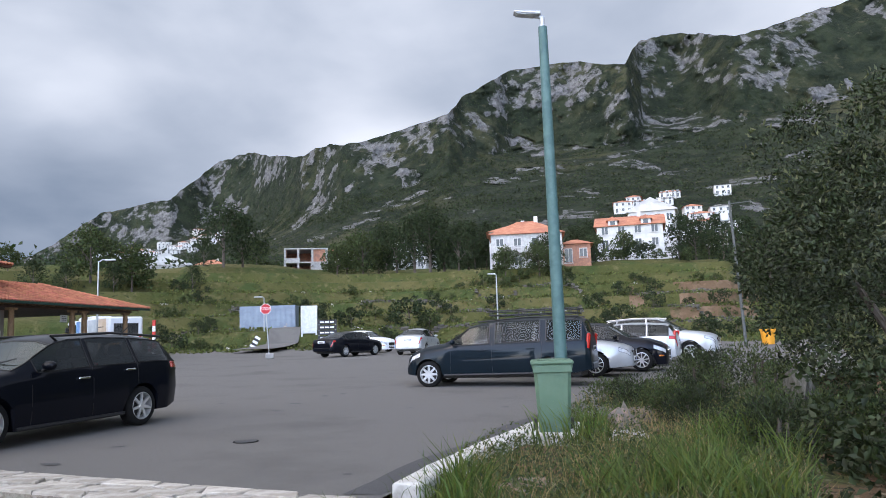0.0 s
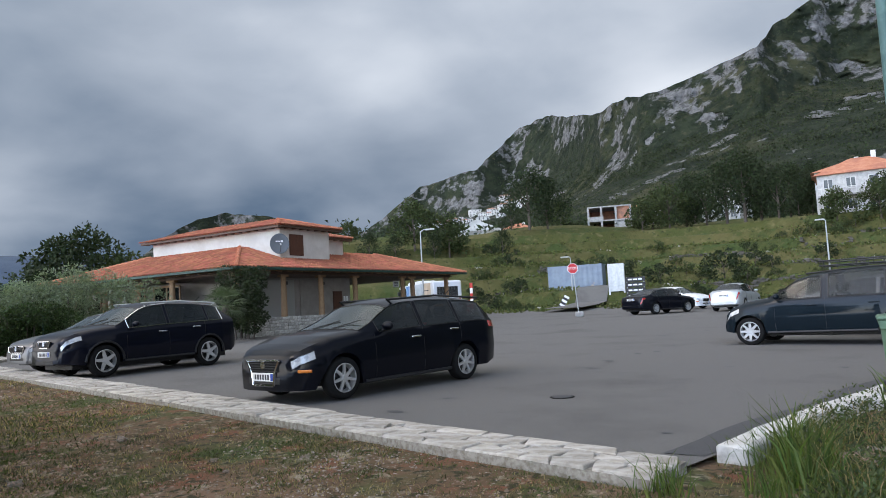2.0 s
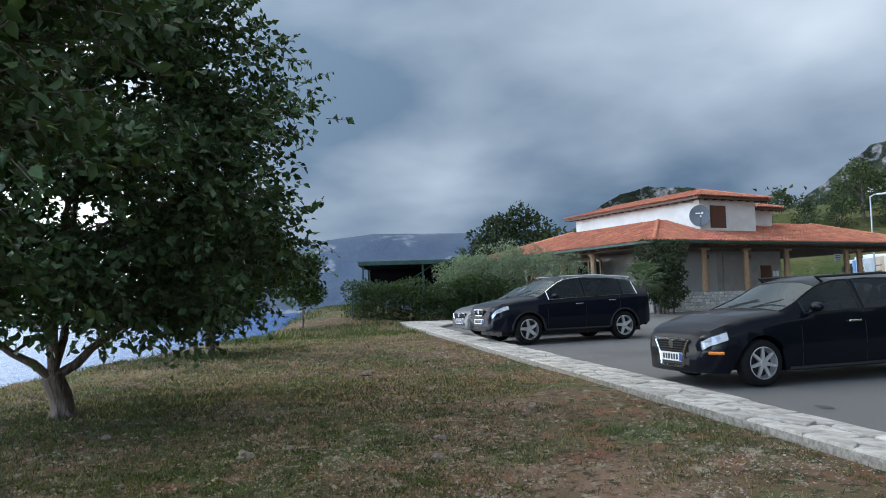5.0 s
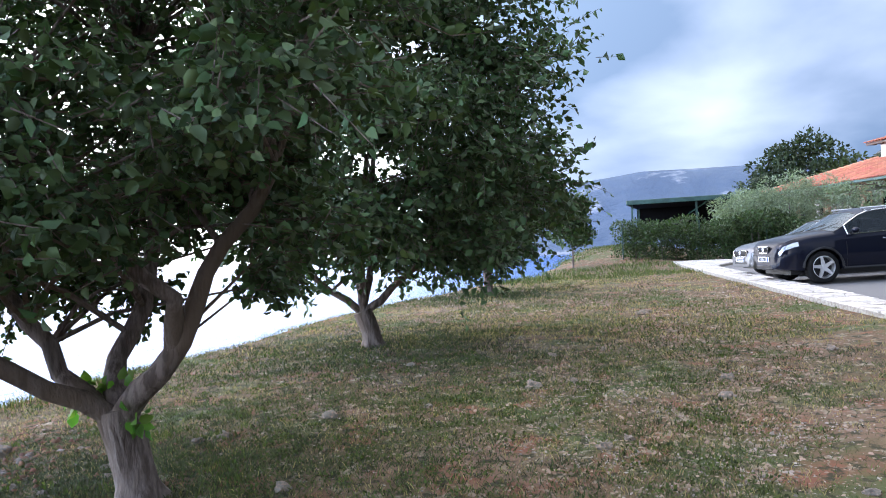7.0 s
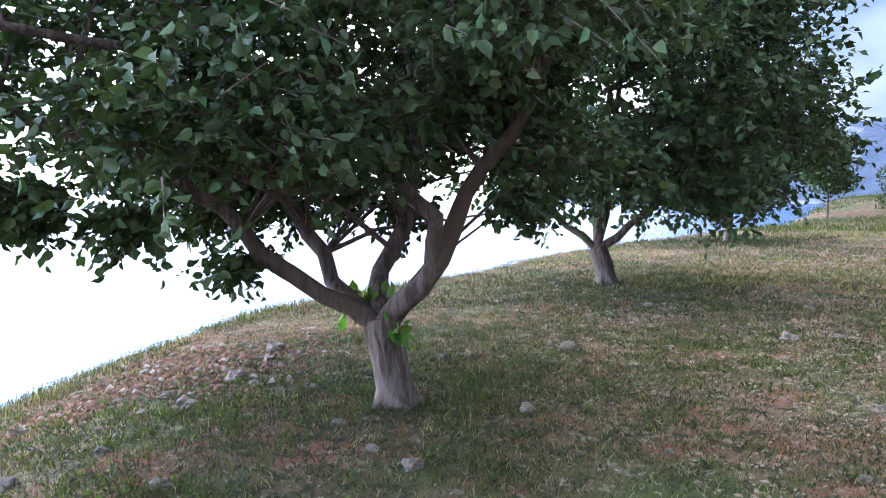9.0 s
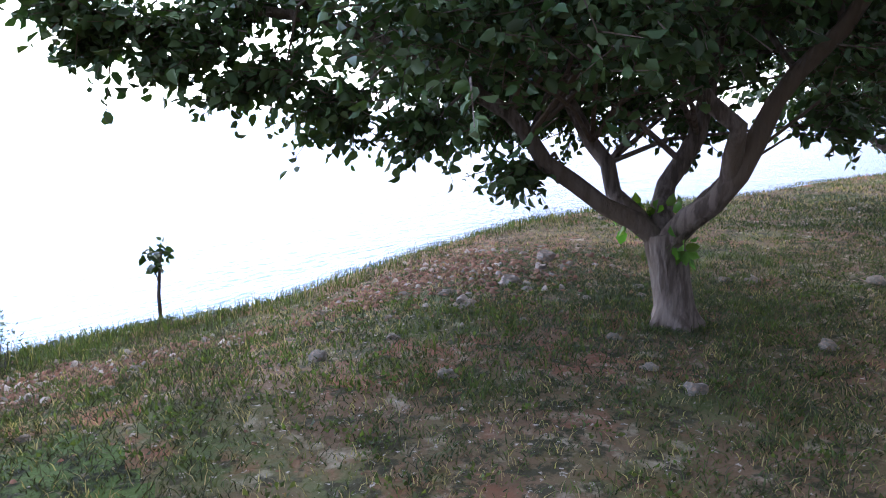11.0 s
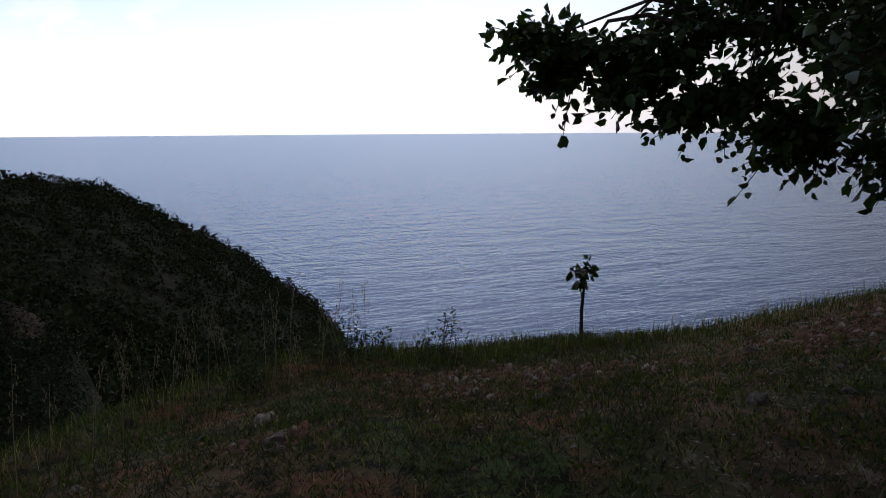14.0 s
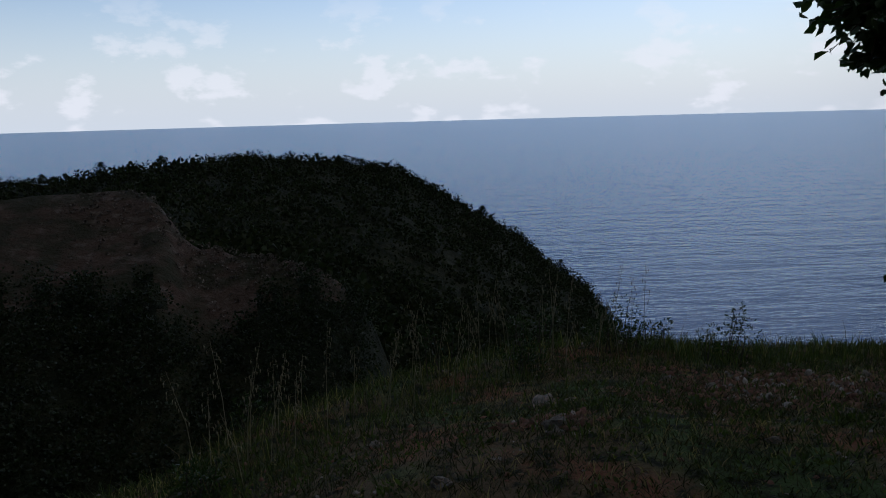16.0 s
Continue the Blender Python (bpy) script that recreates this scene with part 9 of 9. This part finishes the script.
def wild_oats():
    """Tall dry seed heads at the brink."""
    g = random.Random(8)
    pos = near_brink(42, 162, 196, -0.7, 0.7, 514)
    for k, p in enumerate(pos):
        T = thing("wild_oat", pose(*p), "tall dry wild oat stalk with hanging seeds", "grass stalk", "wild oats at the brink")
        h = g.uniform(0.4, 0.75)
        lean = Vector((g.uniform(-0.12, 0.12), g.uniform(-0.12, 0.12), 0))
        pts = [Vector((0, 0, -0.02)), lean * 0.3 + Vector((0, 0, h * 0.5)), lean + Vector((0, 0, h))]
        part("stalk", tube(pts, [0.0028, 0.0022, 0.001], 4), OAT, T)
        bm = bmesh.new()
        for j in range(13):
            f = 0.55 + 0.45 * j / 13
            a = pts[1].lerp(pts[2], (f - 0.5) * 2)
            w = Vector((g.uniform(-1, 1), g.uniform(-1, 1), 0)).normalized()
            q = a + w * g.uniform(0.015, 0.045) - Vector((0, 0, 0.01))
            add_tube(bm, [a, q], 0.0007, 3, False)
            add_tube(bm, [q, q - Vector((0, 0, 0.011)), q - Vector((0, 0, 0.026))], [0.001, 0.0042, 0.0006], 4)
        part("seed_head", bm, OAT, T)["kind"] = "stuff"


OAT = material("dry_oat_straw", (0.42, 0.37, 0.24), 0.8, second=(0.33, 0.28, 0.17), scale=30)
wild_oats()


def verge(x, y):
    side = -2.0 + 0.18 * (y - 6.0)
    return x < 0.2 * y and (x > side + 0.05 and y < 18 and x < 4.2 and y > 3.2 and not (-1.35 < x < -0.5 and 8.9 < y < 10.2)) and (y < 14 or x > side + 1.2)


blades("verge_grass", scatter(6500, -26, 24, 4.2, 11.5, 521, 0.9, -0.05, 6, 0.07, where=verge), 0.24, 0.005, GRASS_VERGE, 9, 0.8, "tall rank green grass on the verge beside the kerb")
blades("verge_grass", scatter(1500, -22, 14, 5.2, 9.5, 522, 1.1, 0.1, 7, 0.08, where=verge), 0.52, 0.0095, GRASS_VERGE, 10, 0.7, "tall reed-like grass blades on the verge")
blades("verge_straw", scatter(3000, -24, 12, 5, 17, 523, 0.7, -0.1, 4, 0.08, where=verge), 0.36, 0.003, GRASS_DRY, 11, 0.8, "dry stalks among the verge grass")
rw = random.Random(99)
wc, wr = [], []
for i in range(900):
    a, r = rw.uniform(-25, 12), rw.uniform(4.6, 17)
    x, y = polar(a, r)
    if not verge(x, y):
        continue
    k = rw.uniform(0.1, 0.22)
    wc.append((x, y, terrace_z(x, y) + k * 0.6))
    wr.append((k * 1.4, k * 1.4, k))
P, O = clumps(wc, wr, 90, 531)
LEAF_VERGE = island_material("verge_weed_leaf", (0.062, 0.08, 0.034), 0.5, 0.7, 0.04, 0.3)
tagged(leaf_mesh("verge_weeds", P, O, 0.042, LEAF_VERGE, None, 532, droop=0.0, wide=0.45), "leafy low weeds and brambles on the verge", "weeds", kind="stuff")
blades("lawn_tufts", scatter(12000, 20, 130, 2.6, 13, 507, 0.8, 0.05, 26, 0.055, power=0.8), 0.045, 0.0036, GRASS_TUFT_SHADE, 15, 1.7, "darker green tufts scattered over the lawn")
# feathery bushes between the weeds and the parked cars
for k, (x, y, s) in enumerate(((1.2, 13.6, 1.0), (2.0, 12.2, 1.2), (2.5, 14.5, 1.1), (1.6, 16.2, 0.9), (2.2, 18.5, 0.9), (0.5, 11.6, 0.6), (0.9, 10.4, 0.55), (1.5, 9.6, 0.7), (0.3, 12.9, 0.55), (1.9, 10.9, 0.9), (1.0, 12.2, 0.7), (2.3, 8.7, 0.8), (1.5, 8.2, 0.6), (-0.2, 13.4, 0.45))):
    C, R = lumps(rw, 13, 0.55 * s, 0.5 * s, 0.15, 0.8 * s, 0.2, 0.38)
    bushy("wild_bush", "wild feathery green bush on the verge", "bush", C, R, 170, 0.06, LEAF_VERGE if k % 2 else LEAF_DARK, 540 + k, (x, y, terrace_z(x, y) - 0.05), stems=5, group="bushes on the verge", droop=-0.5, wide=0.25)


ROCK_PALE = material("pale_limestone", (0.22, 0.195, 0.165), 0.9, second=(0.15, 0.13, 0.105), scale=5, bump=0.8, bump_scale=18, third=(0.4, 0.27, 0.2), third_scale=2.5, vary=0.2)


STONE_DARK = material("dark_weathered_limestone", (0.11, 0.105, 0.09), 0.95, second=(0.06, 0.06, 0.045), scale=6, bump=0.9, bump_scale=18)


def rock_mesh(seed, sub=2, rough=0.42):
    bm = bmesh.new()
    bmesh.ops.create_icosphere(bm, subdivisions=sub, radius=1.0)
    for v in bm.verts:
        n = noise.fractal(v.co * 1.3 + Vector((seed * 3.1, 0, 0)), 0.8, 2.0, 4)
        v.co *= 1 + rough * n * 1.6
        v.co.z = max(v.co.z, -0.5)
    me = bpy.data.meshes.new("rock")
    bm.to_mesh(me)
    bm.free()
    me.materials.append(ROCK_PALE)
    return me


ROCKS = [rock_mesh(k, 2) for k in range(5)]


def stone(x, y, sx, sy, sz, k, turn, label="pale limestone lying in the grass", group="loose stones on the lawn", z=None):
    ob = new("stone", ROCKS[k % 5])
    ob.matrix_basis = pose(x, y, (terrace_z(x, y) if z is None else z) + sz * 0.3, 0, 0, turn) @ Matrix.Diagonal((sx, sy, sz, 1))
    return tagged(ob, label, "stone", group)


for k, (x, y, s) in enumerate(((-4.15, -2.77, 0.07), (-2.88, -2.84, 0.05), (-3.0, -2.09, 0.04), (-3.5, -1.05, 0.05), (-4.5, -0.65, 0.05), (-0.79, -4.3, 0.065), (-1.98, -4.05, 0.04), (-4.9, -2.85, 0.07), (-5.95, -3.1, 0.09), (-5.5, -2.9, 0.06),
                              (-4.12, -4.0, 0.05), (-5.9, -1.35, 0.05), (-6.3, -0.6, 0.06), (-0.7, -3.6, 0.06), (-4.9, 1.35, 0.045), (-7.0, 1.2, 0.07), (-6.9, 3.0, 0.05), (-6.2, 2.7, 0.055), (-3.4, 3.0, 0.07), (-8.0, 4.6, 0.06), (-12.5, 3.9, 0.09))):
    stone(x, y, s * 1.25, s, s * 0.7, k, 47 * k)
rs = random.Random(17)
for i in range(70):
    a, r = rs.uniform(22, 190), rs.uniform(2.2, 11)
    x, y = polar(a, r)
    if on_lawn(x, y):
        s = rs.uniform(0.018, 0.045)
        stone(x, y, s * 1.3, s, s * 0.7, i, rs.uniform(0, 360))
# heap of rubble under the tree
for i in range(30):
    x, y = -5.1 + rs.gauss(0, 0.75), -2.9 + rs.gauss(0, 0.5)
    s = rs.uniform(0.012, 0.03)
    stone(x, y, s * 1.2, s, s * 0.75, i, rs.uniform(0, 360), "pale stone in a low heap of rubble", "rubble heap near the brink")
stone(-0.05, 9.95, 0.2, 0.17, 0.27, 1, 20, "pointed pale boulder in the verge grass", "boulders on the verge")
stone(0.2, 11.6, 0.3, 0.25, 0.14, 2, 70, "flat pale boulder in the verge grass", "boulders on the verge")
slab_stone = stone(2.0, 9.7, 0.2, 0.34, 0.52, 3, 10, "dark weathered limestone slab beside the oak", "boulders on the verge", z=-0.05)
slab_stone.data = slab_stone.data.copy()
slab_stone.data.materials.clear()
slab_stone.data.materials.append(STONE_DARK)
stone(-0.9, 6.5, 0.3, 0.22, 0.09, 0, 10, "low pale rock among the verge grass", "boulders on the verge")
# gravel too small to count


def pebbles(name, pos, size, mat, seed, label):
    """Many low stones, each a flattened eight-sided lump."""
    g = np.random.default_rng(seed)
    n = len(pos)
    a = g.uniform(0, 6.283, n)
    s = size * g.uniform(0.35, 1.0, n) ** 1.6 * 1.5
    ax = np.stack([np.cos(a), np.sin(a), np.zeros(n)], 1) * (s * g.uniform(0.8, 1.4, n))[:, None]
    ay = np.stack([-np.sin(a), np.cos(a), np.zeros(n)], 1) * (s * g.uniform(0.6, 1.0, n))[:, None]
    az = np.array([0, 0, 1.0]) * (s * g.uniform(0.35, 0.7, n))[:, None] + g.normal(0, 0.2, (n, 3)) * s[:, None]
    cols = [pos + ax, pos + ay, pos - ax, pos - ay, pos + az + ax * 0.3 + ay * 0.2, pos + az - ax * 0.35 - ay * 0.1]
    V = np.stack(cols, 1).reshape(-1, 3)
    tri = [(0, 1, 4), (1, 5, 4), (1, 2, 5), (2, 3, 5), (3, 4, 5), (3, 0, 4)]
    F = (np.array(tri)[None] + (np.arange(n) * 6)[:, None, None]).reshape(-1, 3)
    me = bpy.data.meshes.new(name)
    me.vertices.add(len(V))
    me.vertices.foreach_set("co", V.astype(np.float32).ravel())
    me.loops.add(len(F) * 3)
    me.loops.foreach_set("vertex_index", F.astype(np.int32).ravel())
    me.polygons.add(len(F))
    me.polygons.foreach_set("loop_start", (np.arange(len(F)) * 3).astype(np.int32))
    me.update(calc_edges=True)
    me.materials.append(mat)
    return tagged(new(name, me), label, "gravel", kind="stuff")


PEBBLE = island_material("pale_pebbles", (0.24, 0.205, 0.175), 0.45, 0.9, 0.02)
CLOD = island_material("red_brown_clods", (0.15, 0.078, 0.048), 0.45, 0.95, 0.015)
pebbles("lawn_gravel", scatter(7000, 20, 205, 1.9, 13, 551, 0.8, -0.1, 4, 0.07, power=0.8), 0.011, PEBBLE, 552, "small pale stones strewn over the bare soil")
pebbles("lawn_gravel", scatter(2600, 24, 110, 9, 24, 553, 0.4, 0.0, 4, 0.2), 0.02, PEBBLE, 554, "pale gravel on the bare soil further along the lawn")
pebbles("lawn_gravel", scatter(9000, 20, 130, 1.9, 7.5, 591, 0.0, 0.0, 5, 0.09, power=0.6), 0.008, PEBBLE, 592, "fine gravel between the turf")
pebbles("lawn_gravel", scatter(10000, 22, 80, 2.8, 8, 593, 1.2, -0.02, 9, 0.1, power=0.7), 0.013, PEBBLE, 594, "patches of pale gravel showing through the turf")
pebbles("soil_clods", scatter(9000, 20, 205, 1.9, 14, 555, 0.6, -0.2, 5, 0.08, power=0.8), 0.013, CLOD, 556, "crumbs of red-brown soil between the grass")


def soil_patch(cx, cy, sx, sy, n, seed, label):
    g = np.random.default_rng(seed)
    q = np.stack([g.normal(cx, sx, n), g.normal(cy, sy, n)], 1)
    z = np.array([terrace_z(a, b) for a, b in q])
    p = np.column_stack([q, z])
    pebbles("bare_soil", p + np.array([0, 0, 0.012]), 0.022, CLOD, seed + 1, label)
    k = p[: n // 14]
    pebbles("soil_stones", k + np.array([0, 0, 0.01]), 0.03, PEBBLE, seed + 2, label)


soil_patch(-3.25, -4.35, 0.3, 0.18, 800, 575, "reddish soil streak below the sapling")
soil_patch(-2.3, -4.45, 0.34, 0.3, 2600, 561, "patch of bare red soil with pale stones near the brink")
soil_patch(-4.4, -3.95, 0.4, 0.22, 900, 564, "streak of bare red soil on the mound")
soil_patch(-5.4, -3.7, 0.55, 0.4, 1500, 567, "low heap of red soil and rubble on the mound")
soil_patch(-5.2, -2.9, 0.7, 0.4, 450, 570, "bare soil and rubble under the tree")
soil_patch(-0.72, -3.72, 0.12, 0.1, 200, 573, "small patch of stones in the grass")
# dark grass blades that paint the trees' shade, paler bare ground beyond it
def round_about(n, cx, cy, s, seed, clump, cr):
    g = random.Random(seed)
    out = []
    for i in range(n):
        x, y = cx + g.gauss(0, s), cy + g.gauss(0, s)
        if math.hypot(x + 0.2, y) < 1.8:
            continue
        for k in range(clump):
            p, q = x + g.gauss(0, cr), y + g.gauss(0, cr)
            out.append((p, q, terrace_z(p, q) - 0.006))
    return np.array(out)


blades("painted_shade_grass", round_about(2200, -4.9, -2.3, 1.2, 591, 14, 0.08), 0.038, 0.0034, GRASS_TUFT_SHADE, 21, 1.7, "dark green grass under the mulberry tree, deepened to paint its shade")
blades("painted_shade_grass", round_about(800, -10.6, -0.6, 1.7, 592, 14, 0.1), 0.055, 0.005, GRASS_TUFT_SHADE, 22, 1.6, "dark green grass under the further tree, deepened to paint its shade")
blades("painted_shade_grass", round_about(260, -19.4, 1.9, 1.3, 593, 14, 0.12), 0.08, 0.008, GRASS_TUFT_SHADE, 23, 1.5, "dark green grass under the smallest tree, deepened to paint its shade")
PALE_SOIL = island_material("pale_dry_crumbs", (0.235, 0.175, 0.125), 0.4, 0.95, 0.02)
pebbles("dry_crumbs", scatter(12000, 58, 96, 5, 21, 557, 0.45, -0.1, 5, 0.14), 0.02, PALE_SOIL, 558, "pale dry crumbs and gravel on worn ground")
pebbles("lawn_gravel", scatter(4200, 24, 84, 3.0, 10, 575, 0.8, 0.0, 5, 0.09), 0.019, PALE_SOIL, 576, "pale stones strewn near the kerb")
pebbles("dry_crumbs", scatter(9000, 26, 80, 3.0, 9, 559, 0.7, -0.05, 5, 0.1), 0.011, PALE_SOIL, 560, "pale dry crumbs beside the kerb")
# leafy low weeds in the turf
wp = scatter(900, 20, 205, 2.0, 12, 581, 0.5, 0.05, 1, 0.0, power=0.8)
P, O = clumps([tuple(p) for p in wp], [(0.1, 0.1, 0.02)] * len(wp), 26, 582, 0.1)
tagged(leaf_mesh("lawn_weeds", P + np.array([0, 0, 0.012]), O + np.array([0, 0, 0.8]), 0.026, GRASS, None, 583, droop=0.0, wide=0.6), "flat leafy weeds and clover in the turf", "weeds", kind="stuff")
# bushy weeds along the brink
g4 = random.Random(45)
for k in range(16):
    a = g4.choice((g4.uniform(160, 172), g4.uniform(150, 200)))
    r = interp(a, BRINK) + g4.uniform(-0.4, 0.5)
    x, y = polar(a, r)
    s = g4.uniform(0.55, 1.1)
    C, R = lumps(g4, 9, 0.16 * s, 0.14 * s, 0.08, 0.36 * s, 0.05, 0.1)
    bushy("brink_weed", "thin bushy weed standing at the brink", "weed", C, R, 22, 0.03, LEAF_HEDGE, 600 + k, (x, y, terrace_z(x, y) - 0.02), stems=7, group="weeds at the brink", droop=-0.4, wide=0.4, stem=0.006)


def ramp():
    """The asphalt track that climbs from the road to the container."""
    bm = bmesh.new()
    prev = None
    for i in range(15):
        f = i / 14
        a, r = 27.0 - 3.4 * f, 55 + 24 * f
        row = []
        for s in (-1, -0.33, 0.33, 1):
            x, y = polar(a + s * (1.5 - 0.5 * f), r)
            row.append(bm.verts.new((x, y, max(lot_z(x, y), hill_z(*polar(a, r))) + 0.3)))
        if prev:
            for k in range(3):
                bm.faces.new((prev[k], prev[k + 1], row[k + 1], row[k]))
        prev = row
    bmesh.ops.recalc_face_normals(bm, faces=bm.faces)
    tagged(part("ramp", bm, ASPHALT), "narrow asphalt ramp climbing to the container", "ramp", kind="structure")


ramp()
